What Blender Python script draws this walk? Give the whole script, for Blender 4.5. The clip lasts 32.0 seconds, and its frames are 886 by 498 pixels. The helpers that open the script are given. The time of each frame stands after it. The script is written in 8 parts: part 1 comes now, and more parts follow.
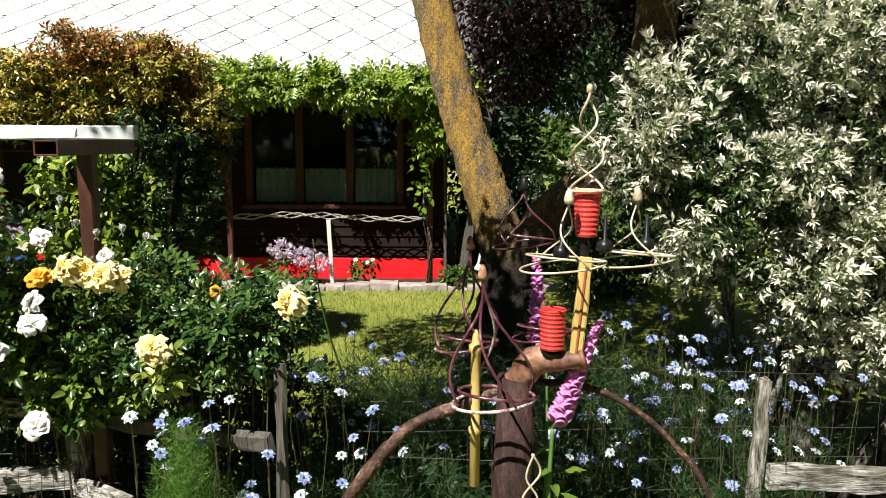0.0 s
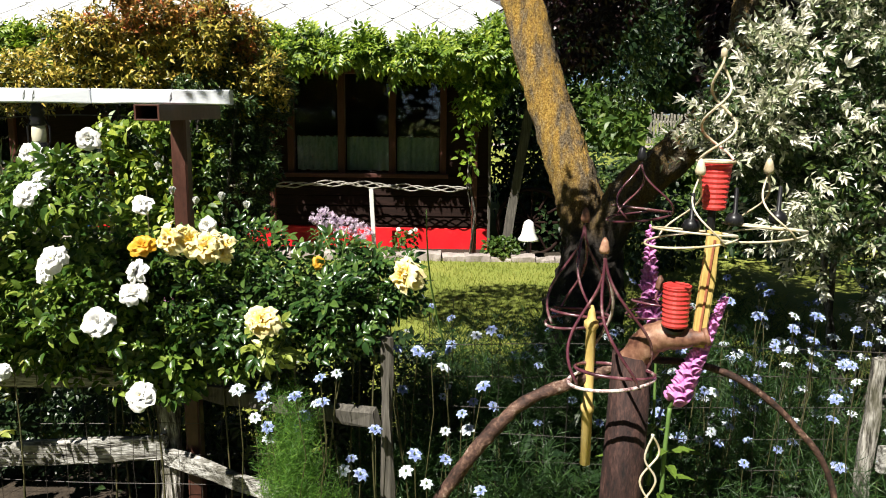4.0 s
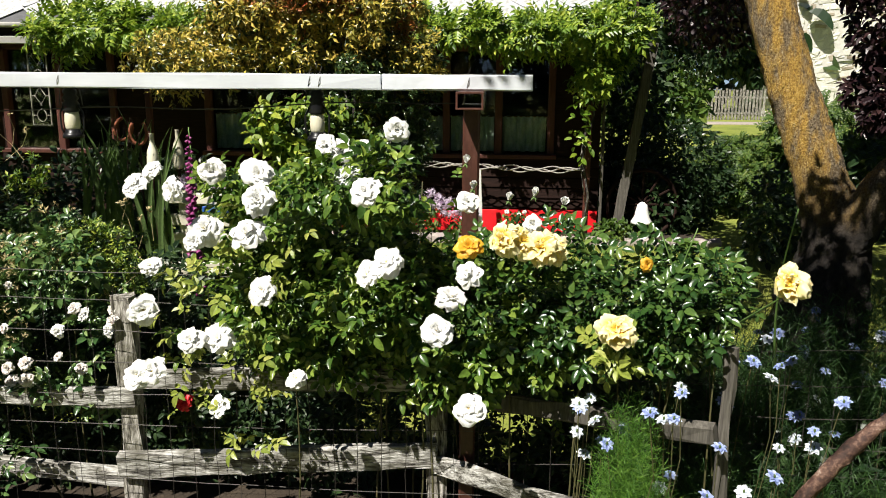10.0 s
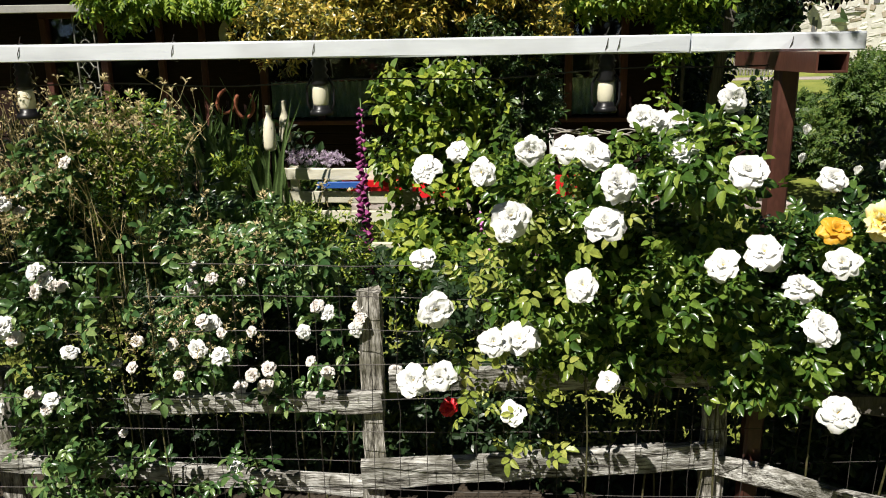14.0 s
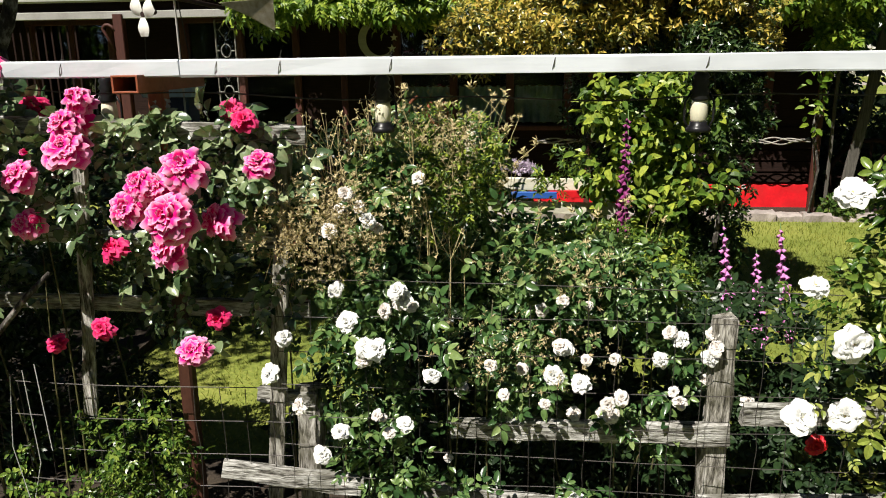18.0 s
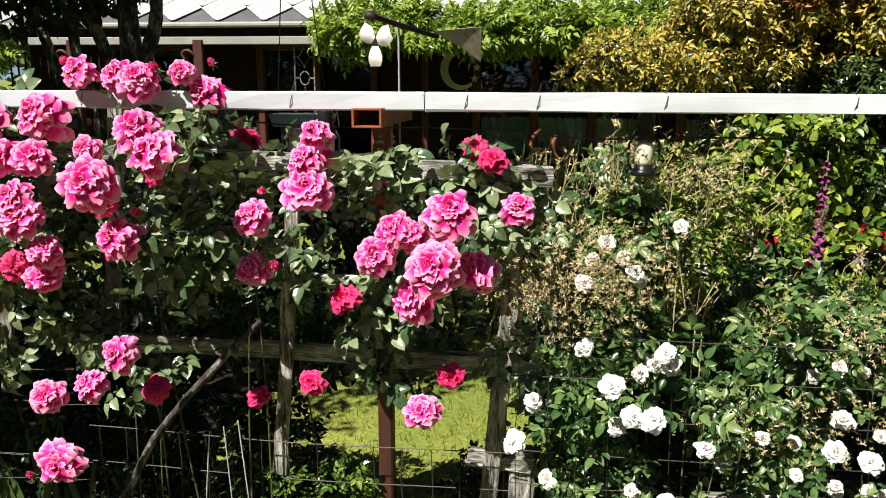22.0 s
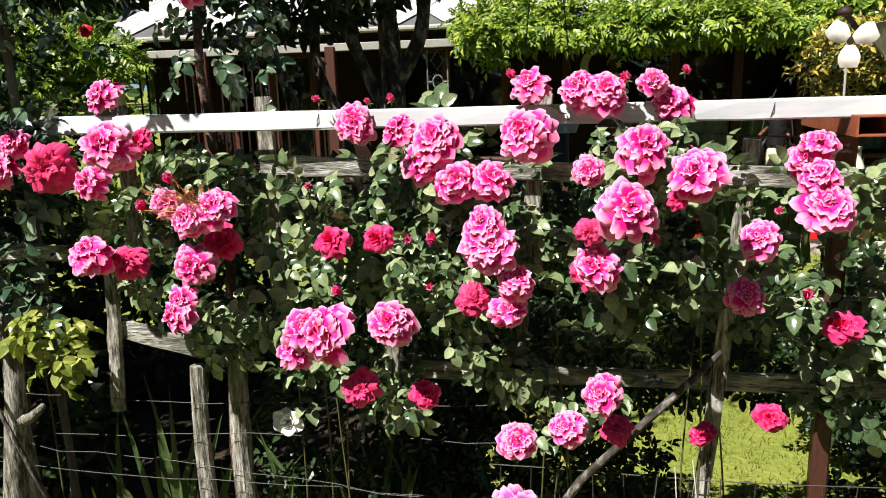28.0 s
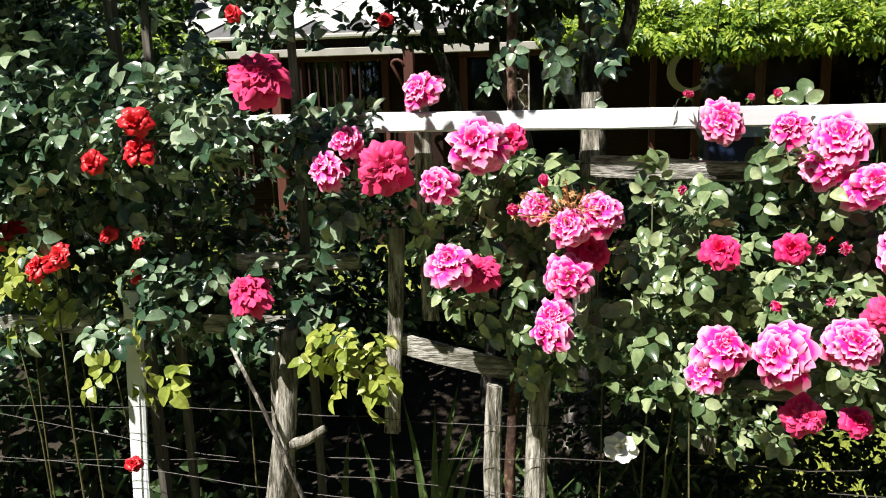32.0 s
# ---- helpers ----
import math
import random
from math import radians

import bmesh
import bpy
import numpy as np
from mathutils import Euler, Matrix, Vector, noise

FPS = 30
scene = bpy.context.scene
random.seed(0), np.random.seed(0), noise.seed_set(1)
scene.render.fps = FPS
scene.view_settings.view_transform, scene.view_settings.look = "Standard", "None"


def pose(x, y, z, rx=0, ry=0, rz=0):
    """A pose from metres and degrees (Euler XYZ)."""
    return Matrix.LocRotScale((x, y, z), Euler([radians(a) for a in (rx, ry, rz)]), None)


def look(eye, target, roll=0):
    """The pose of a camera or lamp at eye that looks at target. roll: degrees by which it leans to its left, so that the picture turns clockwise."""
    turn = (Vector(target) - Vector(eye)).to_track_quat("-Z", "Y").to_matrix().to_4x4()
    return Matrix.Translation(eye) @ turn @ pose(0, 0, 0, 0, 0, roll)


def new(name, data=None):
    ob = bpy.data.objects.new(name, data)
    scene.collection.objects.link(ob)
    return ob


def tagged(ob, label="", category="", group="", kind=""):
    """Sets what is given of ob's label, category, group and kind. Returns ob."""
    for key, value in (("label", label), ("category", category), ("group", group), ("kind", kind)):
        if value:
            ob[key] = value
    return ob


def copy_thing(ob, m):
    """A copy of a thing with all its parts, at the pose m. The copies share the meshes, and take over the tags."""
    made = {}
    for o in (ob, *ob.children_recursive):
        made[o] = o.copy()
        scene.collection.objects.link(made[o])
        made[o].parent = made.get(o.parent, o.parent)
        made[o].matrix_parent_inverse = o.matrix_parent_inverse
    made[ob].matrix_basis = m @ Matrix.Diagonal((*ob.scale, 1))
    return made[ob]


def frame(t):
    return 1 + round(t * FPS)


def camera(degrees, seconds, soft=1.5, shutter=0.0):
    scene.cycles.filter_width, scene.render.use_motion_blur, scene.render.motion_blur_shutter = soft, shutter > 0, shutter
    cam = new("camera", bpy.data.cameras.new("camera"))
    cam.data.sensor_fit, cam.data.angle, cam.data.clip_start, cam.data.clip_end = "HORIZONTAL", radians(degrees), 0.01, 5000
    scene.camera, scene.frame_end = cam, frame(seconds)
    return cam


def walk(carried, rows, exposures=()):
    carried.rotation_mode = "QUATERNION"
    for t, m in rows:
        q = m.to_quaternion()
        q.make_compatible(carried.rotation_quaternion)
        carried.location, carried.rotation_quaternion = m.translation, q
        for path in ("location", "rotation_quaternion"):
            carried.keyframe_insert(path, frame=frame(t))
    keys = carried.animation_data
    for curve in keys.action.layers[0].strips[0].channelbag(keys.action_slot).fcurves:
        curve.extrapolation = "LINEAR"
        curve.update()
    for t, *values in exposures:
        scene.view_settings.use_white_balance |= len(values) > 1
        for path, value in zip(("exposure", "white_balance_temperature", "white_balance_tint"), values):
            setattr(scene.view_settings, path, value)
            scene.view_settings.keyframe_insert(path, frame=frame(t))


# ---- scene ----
cam = camera(60.3, 32.0, 1.0)
METRES, EYE, TILT, LEAN, TURN = 5.5, 1.55, -8.0, -0.3, 0.0
ROWS = [
    (0.0, 0.0, 0.0, 0.0, -0.0, 0.0, 0.0),
    (0.5, -0.0077, 0.0036, -0.0003, 0.49, -0.01, -0.01),
    (1.0, -0.0165, 0.0081, -0.0006, 0.78, -0.32, 0.04),
    (1.5, -0.0242, 0.0111, -0.0002, 0.96, -0.65, 0.09),
    (2.0, -0.0289, 0.0132, 0.0006, 0.96, -1.09, 0.35),
    (2.5, -0.0315, 0.0132, 0.0008, 0.99, -1.53, 0.28),
    (4.5, -0.0614, 0.0143, 0.0006, 1.41, -2.33, -0.68),
    (5.0, -0.077, 0.0139, 0.0027, 1.45, -2.32, -0.03),
    (5.5, -0.0884, 0.0159, 0.0041, 1.45, -2.45, 0.68),
    (6.0, -0.0957, 0.0203, 0.0044, 1.62, -2.65, 0.39),
    (6.5, -0.1036, 0.0267, 0.0042, 2.27, -2.44, -0.89),
    (7.0, -0.1128, 0.0296, 0.0046, 2.7, -2.4, -1.18),
    (7.5, -0.1278, 0.0299, 0.0047, 2.74, -2.66, -0.79),
    (8.0, -0.1452, 0.0301, 0.0066, 2.44, -3.47, 0.2),
    (8.5, -0.1572, 0.0313, 0.0088, 1.9, -4.1, 0.99),
    (9.0, -0.1674, 0.0361, 0.009, 2.04, -4.2, 0.57),
    (9.5, -0.1762, 0.0395, 0.0096, 2.76, -4.11, -0.25),
    (10.0, -0.2006, 0.0416, 0.0094, 3.52, -4.06, -0.6),
    (10.5, -0.2296, 0.0425, 0.0128, 2.36, -3.97, 0.01),
    (11.0, -0.2456, 0.0546, 0.0132, 2.26, -3.96, -0.26),
    (11.5, -0.2784, 0.058, 0.0144, 1.69, -3.93, 0.27),
    (12.0, -0.3042, 0.06, 0.017, 0.68, -4.48, 1.5),
    (12.5, -0.3164, 0.0654, 0.0171, 0.71, -4.73, 1.35),
    (13.0, -0.326, 0.0716, 0.0172, 1.4, -5.41, 1.28),
    (13.5, -0.3392, 0.0769, 0.0165, 2.45, -6.12, 0.67),
    (15.5, -0.4158, 0.082, 0.0197, 2.46, -8.0, 1.15),
    (16.0, -0.4329, 0.0872, 0.021, 3.84, -7.5, 0.09),
    (16.5, -0.4527, 0.0902, 0.0205, 6.1, -7.35, -0.92),
    (17.0, -0.4735, 0.0892, 0.0202, 6.81, -7.32, -1.18),
    (17.5, -0.4949, 0.0877, 0.0233, 6.35, -7.14, -0.61),
    (18.0, -0.5111, 0.0881, 0.0259, 6.31, -6.59, 0.17),
    (18.5, -0.5238, 0.0933, 0.0266, 6.88, -5.17, -0.23),
    (19.0, -0.5354, 0.0988, 0.0275, 7.97, -4.39, -0.99),
    (19.5, -0.5491, 0.1021, 0.0276, 8.8, -4.26, -1.8),
    (20.0, -0.5687, 0.1018, 0.0271, 8.76, -4.09, -1.8),
    (20.5, -0.5885, 0.1, 0.0296, 7.43, -4.14, -0.52),
    (21.0, -0.6011, 0.0999, 0.0309, 6.56, -4.38, 0.04),
    (21.5, -0.6117, 0.1047, 0.0314, 6.6, -4.39, -0.27),
    (22.0, -0.6228, 0.1114, 0.0326, 7.72, -4.54, -0.95),
    (22.5, -0.636, 0.1162, 0.0322, 9.28, -4.44, -1.66),
    (23.0, -0.6508, 0.1177, 0.0323, 9.81, -4.42, -2.16),
    (23.5, -0.6739, 0.1155, 0.0327, 9.73, -4.39, -1.97),
    (24.0, -0.6938, 0.1135, 0.0357, 9.37, -4.54, -0.87),
    (24.5, -0.7063, 0.1133, 0.0372, 9.26, -4.69, -0.45),
    (25.0, -0.7167, 0.116, 0.0364, 9.42, -4.67, -0.62),
    (25.5, -0.7306, 0.1185, 0.0372, 10.02, -4.91, -0.94),
    (27.5, -0.7973, 0.109, 0.0404, 9.76, -4.97, 1.21),
    (28.0, -0.8125, 0.114, 0.0409, 10.14, -4.65, 0.74),
    (28.5, -0.8285, 0.1173, 0.0405, 10.85, -4.53, 0.12),
    (29.0, -0.8497, 0.1157, 0.04, 10.85, -4.35, -0.1),
    (29.5, -0.8744, 0.1139, 0.0421, 9.46, -4.32, 0.57),
    (30.0, -0.8933, 0.114, 0.0434, 8.73, -4.37, 0.98),
    (30.5, -0.9072, 0.1177, 0.0428, 9.27, -4.4, 0.66),
    (31.0, -0.9231, 0.1195, 0.0423, 10.69, -4.47, 0.57),
    (31.5, -0.9459, 0.1188, 0.0406, 10.96, -4.45, 0.5),
    (32.0, -0.9689, 0.1177, 0.0416, 9.51, -4.22, 0.42),
]
walk(cam, [(t, pose(0, 0, EYE, TILT, LEAN, TURN) @ pose(METRES * x, METRES * y, METRES * z, 90 + pitch, roll, yaw)) for t, x, y, z, yaw, pitch, roll in ROWS],
     exposures=[(0.0, 0.84), (5.0, 0.96), (9.0, 0.86), (12.0, 0.52), (19.0, 0.62), (23.0, 0.82), (28.0, 0.88), (30.5, 0.86), (32.0, 1.04)])

# ---- world, sun ----
SUN_FROM = Vector((-0.42, -0.62, 1.0)).normalized()
world = bpy.data.worlds.new("world")
scene.world = world
world.use_nodes = True
wn = world.node_tree
sky = wn.nodes.new("ShaderNodeTexSky")
sky.sky_type = "NISHITA"
sky.sun_disc = False
sky.air_density = 0.3
sky.dust_density = 0.1
sky.sun_elevation = math.asin(SUN_FROM.z)
sky.sun_rotation = math.atan2(SUN_FROM.x, SUN_FROM.y)
wn.links.new(sky.outputs[0], wn.nodes["Background"].inputs[0])
wn.nodes["Background"].inputs[1].default_value = 0.044
sun = new("sun", bpy.data.lights.new("sun", "SUN"))
sun.data.energy = 5.0
sun.data.angle = radians(0.5)
sun.data.color = (1.0, 0.95, 0.86)
sun.matrix_world = look(tuple(SUN_FROM * 40), (0, 0, 0))

# ---- materials ----


def rgba(c):
    return (c[0], c[1], c[2], 1.0)


def nodes_of(name):
    m = bpy.data.materials.new(name)
    m.use_nodes = True
    nt = m.node_tree
    return m, nt, nt.nodes["Principled BSDF"]


def coords(nt, scale):
    tc = nt.nodes.new("ShaderNodeTexCoord")
    mp = nt.nodes.new("ShaderNodeMapping")
    mp.inputs["Scale"].default_value = scale
    nt.links.new(tc.outputs["Object"], mp.inputs["Vector"])
    return mp.outputs[0]


def noise_at(nt, vec, scale, detail=4.0, rough=0.6):
    n = nt.nodes.new("ShaderNodeTexNoise")
    n.inputs["Scale"].default_value = scale
    n.inputs["Detail"].default_value = detail
    n.inputs["Roughness"].default_value = rough
    nt.links.new(vec, n.inputs["Vector"])
    return n.outputs["Fac"]


def ramp(nt, fac, stops):
    r = nt.nodes.new("ShaderNodeValToRGB")
    el = r.color_ramp.elements
    while len(el) < len(stops):
        el.new(0.5)
    for e, (p, c) in zip(el, stops):
        e.position, e.color = p, rgba(c)
    nt.links.new(fac, r.inputs["Fac"])
    return r.outputs["Color"]


def blend(nt, a, b, fac, mode="MIX"):
    m = nt.nodes.new("ShaderNodeMix")
    m.data_type, m.blend_type = "RGBA", mode
    for sock, val in ((m.inputs["Factor"], fac), (m.inputs["A"], a), (m.inputs["B"], b)):
        if isinstance(val, (float, int)):
            sock.default_value = val
        elif isinstance(val, tuple):
            sock.default_value = rgba(val)
        else:
            nt.links.new(val, sock)
    return m.outputs["Result"]


def maths(nt, op, a, b=0.0):
    m = nt.nodes.new("ShaderNodeMath")
    m.operation = op
    for sock, val in zip(m.inputs, (a, b)):
        if isinstance(val, (float, int)):
            sock.default_value = val
        else:
            nt.links.new(val, sock)
    return m.outputs[0]


def bump_to(nt, bsdf, height, strength=0.4, dist=0.01):
    b = nt.nodes.new("ShaderNodeBump")
    b.inputs["Strength"].default_value = strength
    b.inputs["Distance"].default_value = dist
    nt.links.new(height, b.inputs["Height"])
    nt.links.new(b.outputs["Normal"], bsdf.inputs["Normal"])


def surface(name, stops, scale=6.0, stretch=(1, 1, 1), rough=0.7, metal=0.0, bump=0.3, bdist=0.004, fine=60.0, stain=None, rnd=0.15, spec=0.4):
    """A worn surface: two scales of noise through a colour ramp, a stain, a random lift per object, fine relief."""
    m, nt, p = nodes_of(name)
    vec = coords(nt, stretch)
    a = noise_at(nt, vec, scale, 5.0)
    f = noise_at(nt, vec, fine, 3.0)
    mix = maths(nt, "ADD", maths(nt, "MULTIPLY", a, 0.65), maths(nt, "MULTIPLY", f, 0.35))
    col = ramp(nt, mix, stops)
    if stain:
        s = noise_at(nt, coords(nt, (1, 1, 1)), stain[1], 3.0)
        sf = ramp(nt, s, [(0.48, (0, 0, 0)), (0.62, (1, 1, 1))])
        col = blend(nt, col, stain[0], maths(nt, "MULTIPLY", sf, stain[2]))
    if rnd:
        oi = nt.nodes.new("ShaderNodeObjectInfo")
        v = maths(nt, "ADD", maths(nt, "MULTIPLY", oi.outputs["Random"], 2 * rnd), 1 - rnd)
        hs = nt.nodes.new("ShaderNodeHueSaturation")
        nt.links.new(v, hs.inputs["Value"])
        nt.links.new(col, hs.inputs["Color"])
        col = hs.outputs["Color"]
    nt.links.new(col, p.inputs["Base Color"])
    p.inputs["Roughness"].default_value = rough
    p.inputs["Metallic"].default_value = metal
    p.inputs["Specular IOR Level"].default_value = spec
    if bump:
        bump_to(nt, p, mix, bump, bdist)
    return m


def leafy(name, stops, rough=0.4, through_light=0.35, spec=0.5, glow=None, vein=True, rim=None, rimmed=0.35, rim_at=0.74):
    """Leaves and petals: one colour per leaf from a ramp, soft patches over the plant, light passing through."""
    m, nt, p = nodes_of(name)
    geo = nt.nodes.new("ShaderNodeNewGeometry")
    vec = coords(nt, (1, 1, 1))
    patch = noise_at(nt, vec, 2.2, 2.0)
    fac = maths(nt, "ADD", maths(nt, "MULTIPLY", geo.outputs["Random Per Island"], 0.62), maths(nt, "MULTIPLY", patch, 0.38))
    col = ramp(nt, fac, stops)
    fine = noise_at(nt, vec, 90.0, 2.0)
    col = blend(nt, col, ramp(nt, fine, [(0.3, (0.72, 0.72, 0.72)), (0.7, (1.15, 1.15, 1.15))]), 1.0, "MULTIPLY")
    # paler rim: petal tint plus the light its rolled edge catches, painted in
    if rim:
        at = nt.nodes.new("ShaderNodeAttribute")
        at.attribute_name = "petal_edge_light"
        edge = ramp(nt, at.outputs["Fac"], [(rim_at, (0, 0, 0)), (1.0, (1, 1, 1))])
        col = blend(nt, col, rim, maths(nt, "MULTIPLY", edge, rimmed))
    nt.links.new(col, p.inputs["Base Color"])
    p.inputs["Roughness"].default_value = rough
    p.inputs["Specular IOR Level"].default_value = spec
    if vein:
        bump_to(nt, p, fine, 0.25, 0.002)
    tr = nt.nodes.new("ShaderNodeBsdfTranslucent")
    bright = blend(nt, col, glow or (1.0, 1.15, 0.7), 1.0, "MULTIPLY")
    nt.links.new(bright, tr.inputs["Color"])
    ms = nt.nodes.new("ShaderNodeMixShader")
    ms.inputs[0].default_value = through_light
    nt.links.new(p.outputs[0], ms.inputs[1])
    nt.links.new(tr.outputs[0], ms.inputs[2])
    nt.links.new(ms.outputs[0], nt.nodes["Material Output"].inputs["Surface"])
    return m


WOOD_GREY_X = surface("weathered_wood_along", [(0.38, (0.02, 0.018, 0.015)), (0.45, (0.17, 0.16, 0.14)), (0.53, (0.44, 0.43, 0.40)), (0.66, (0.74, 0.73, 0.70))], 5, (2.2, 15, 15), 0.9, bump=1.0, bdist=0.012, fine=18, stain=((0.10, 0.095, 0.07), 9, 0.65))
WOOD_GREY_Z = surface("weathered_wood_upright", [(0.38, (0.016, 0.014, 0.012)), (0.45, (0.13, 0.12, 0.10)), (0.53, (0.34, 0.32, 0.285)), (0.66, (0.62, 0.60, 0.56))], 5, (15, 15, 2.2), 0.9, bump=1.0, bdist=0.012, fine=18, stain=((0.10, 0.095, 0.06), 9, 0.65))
PAINT_RAIL = surface("pale_painted_rail", [(0.2, (0.56, 0.60, 0.64)), (0.5, (0.71, 0.75, 0.80)), (0.8, (0.80, 0.84, 0.88))], 3, (0.6, 6, 6), 0.55, bump=0.25, bdist=0.002, fine=20, stain=((0.40, 0.41, 0.42), 2.5, 0.35))
BROWN_STEEL = surface("brown_painted_post", [(0.25, (0.035, 0.014, 0.01)), (0.55, (0.085, 0.032, 0.022)), (0.8, (0.13, 0.055, 0.04))], 9, (3, 3, 1), 0.45, bump=0.3, fine=50)
BROWN_WOOD = surface("dark_brown_boards", [(0.2, (0.006, 0.004, 0.003)), (0.5, (0.018, 0.009, 0.007)), (0.8, (0.04, 0.02, 0.016))], 4, (1.5, 20, 20), 0.75, bump=0.5, fine=12, spec=0.12)
TRIM_BROWN = surface("red_brown_window_wood", [(0.2, (0.035, 0.011, 0.008)), (0.55, (0.085, 0.026, 0.018)), (0.85, (0.14, 0.05, 0.034))], 5, (14, 14, 2), 0.6, bump=0.3, fine=20)
RED_PAINT = surface("bright_red_paint", [(0.2, (0.5, 0.008, 0.012)), (0.5, (0.72, 0.014, 0.022)), (0.85, (0.8, 0.04, 0.04))], 4, (1, 1, 1), 0.4, bump=0.2, fine=40, stain=((0.30, 0.02, 0.02), 5, 0.3))
STONE_EDGE = surface("pale_edging_stone", [(0.2, (0.16, 0.14, 0.13)), (0.5, (0.34, 0.29, 0.27)), (0.8, (0.48, 0.43, 0.40))], 12, rough=0.9, bump=0.7, bdist=0.01, fine=70)
SLATE = surface("pale_grey_diamond_slate", [(0.2, (0.30, 0.30, 0.31)), (0.45, (0.50, 0.51, 0.52)), (0.8, (0.64, 0.64, 0.65))], 5, rough=0.8, bump=0.35, bdist=0.003, fine=45, stain=((0.20, 0.20, 0.17), 26, 0.6), rnd=0.1)
SLATE_JOINT = surface("dark_slate_joint", [(0.3, (0.07, 0.07, 0.075)), (0.7, (0.14, 0.14, 0.15))], 10, rough=0.9)
# near-black colour stands in for the unlit room behind the windows
UNLIT_ROOM = surface("dark_unlit_interior", [(0.3, (0.02, 0.017, 0.015)), (0.7, (0.05, 0.042, 0.036))], 3, rough=0.9)
WHITE_PLASTER = surface("pale_boarding", [(0.3, (0.45, 0.44, 0.42)), (0.7, (0.68, 0.67, 0.64))], 4, rough=0.7)
WIRE = surface("rusty_wire", [(0.3, (0.03, 0.026, 0.022)), (0.7, (0.09, 0.08, 0.072))], 40, rough=0.6, metal=0.3, bump=0)
BARK = surface("furrowed_grey_bark", [(0.36, (0.014, 0.012, 0.010)), (0.5, (0.07, 0.06, 0.052)), (0.6, (0.30, 0.285, 0.255)), (0.74, (0.52, 0.51, 0.47))], 26, (1, 1, 0.45), 0.95, bump=1.0, bdist=0.025, fine=55)
STEM = surface("green_brown_stem", [(0.25, (0.03, 0.035, 0.012)), (0.55, (0.09, 0.085, 0.035)), (0.8, (0.16, 0.12, 0.06))], 30, rough=0.6, bump=0.3)
STEM_GREEN = surface("fresh_green_stem", [(0.25, (0.06, 0.13, 0.025)), (0.8, (0.16, 0.26, 0.07))], 30, rough=0.55, bump=0)
RUST = surface("red_brown_rusty_metal", [(0.3, (0.010, 0.006, 0.005)), (0.5, (0.03, 0.014, 0.012)), (0.68, (0.075, 0.036, 0.03)), (0.85, (0.25, 0.17, 0.14))], 14, rough=0.65, bump=0.5, fine=70)
BLACK_METAL = surface("black_lantern_metal", [(0.3, (0.008, 0.008, 0.009)), (0.7, (0.025, 0.025, 0.028))], 20, rough=0.35, metal=0.3, bump=0.15)
MILK_GLASS = surface("cream_lantern_glass", [(0.3, (0.62, 0.58, 0.42)), (0.7, (0.78, 0.75, 0.60))], 8, rough=0.25, bump=0.05)
RED_CAN = surface("ribbed_red_tin", [(0.3, (0.55, 0.03, 0.03)), (0.7, (0.72, 0.08, 0.07))], 10, rough=0.35, bump=0.1)
YELLOW_WOOD = surface("yellow_painted_stick", [(0.25, (0.42, 0.27, 0.06)), (0.55, (0.66, 0.48, 0.16)), (0.8, (0.78, 0.64, 0.33))], 9, (6, 6, 1), 0.6, bump=0.4, fine=40)
CREAM_CANE = surface("cream_bent_cane", [(0.3, (0.22, 0.16, 0.08)), (0.45, (0.50, 0.42, 0.27)), (0.62, (0.72, 0.67, 0.54))], 14, rough=0.45, bump=0.2)
PURPLE_CANE = surface("mauve_bent_cane", [(0.34, (0.035, 0.010, 0.016)), (0.5, (0.11, 0.03, 0.045)), (0.58, (0.2, 0.09, 0.10)), (0.66, (0.6, 0.54, 0.50))], 12, rough=0.25, bump=0.2, fine=40, spec=0.8)
OLD_PIPE = surface("worn_brown_bark", [(0.38, (0.015, 0.008, 0.006)), (0.5, (0.06, 0.03, 0.022)), (0.57, (0.15, 0.085, 0.06)), (0.66, (0.42, 0.34, 0.28))], 11, rough=0.75, bump=0.9, bdist=0.008, fine=90)
TERRACOTTA = surface("terracotta", [(0.3, (0.30, 0.09, 0.04)), (0.7, (0.48, 0.17, 0.09))], 14, rough=0.75, bump=0.3)
WHITE_PAINT = surface("white_enamel", [(0.3, (0.74, 0.74, 0.72)), (0.7, (0.84, 0.84, 0.83))], 8, rough=0.35, bump=0.1)
BLUE_PAINT = surface("blue_paint", [(0.3, (0.02, 0.08, 0.35)), (0.7, (0.04, 0.15, 0.5))], 8, rough=0.45, bump=0.1)
ORANGE_STEEL = surface("orange_brown_steel", [(0.3, (0.16, 0.045, 0.02)), (0.55, (0.30, 0.085, 0.04)), (0.8, (0.40, 0.14, 0.07))], 9, rough=0.5, bump=0.2)
PALE_BLUE = surface("pale_blue_plastic", [(0.3, (0.25, 0.36, 0.48)), (0.7, (0.38, 0.5, 0.62))], 8, rough=0.4, bump=0.05)
NAVY = surface("navy_plastic", [(0.3, (0.01, 0.018, 0.05)), (0.7, (0.02, 0.035, 0.09))], 8, rough=0.4, bump=0.05)
# darker grey wood; on pergola post and board it stands in for shade
DULL_SHADED_WOOD = surface("dull_shaded_grey_wood", [(0.3, (0.03, 0.027, 0.022)), (0.55, (0.11, 0.10, 0.085)), (0.8, (0.22, 0.205, 0.18))], 5, (20, 20, 1.5), 0.9, bump=0.6, fine=14)
LOG_BROWN = surface("dark_red_brown_log", [(0.36, (0.006, 0.003, 0.003)), (0.5, (0.028, 0.012, 0.010)), (0.62, (0.07, 0.033, 0.026)), (0.78, (0.16, 0.10, 0.085))], 7, (5, 5, 1.6), rough=0.8, bump=0.9, bdist=0.008, fine=30)
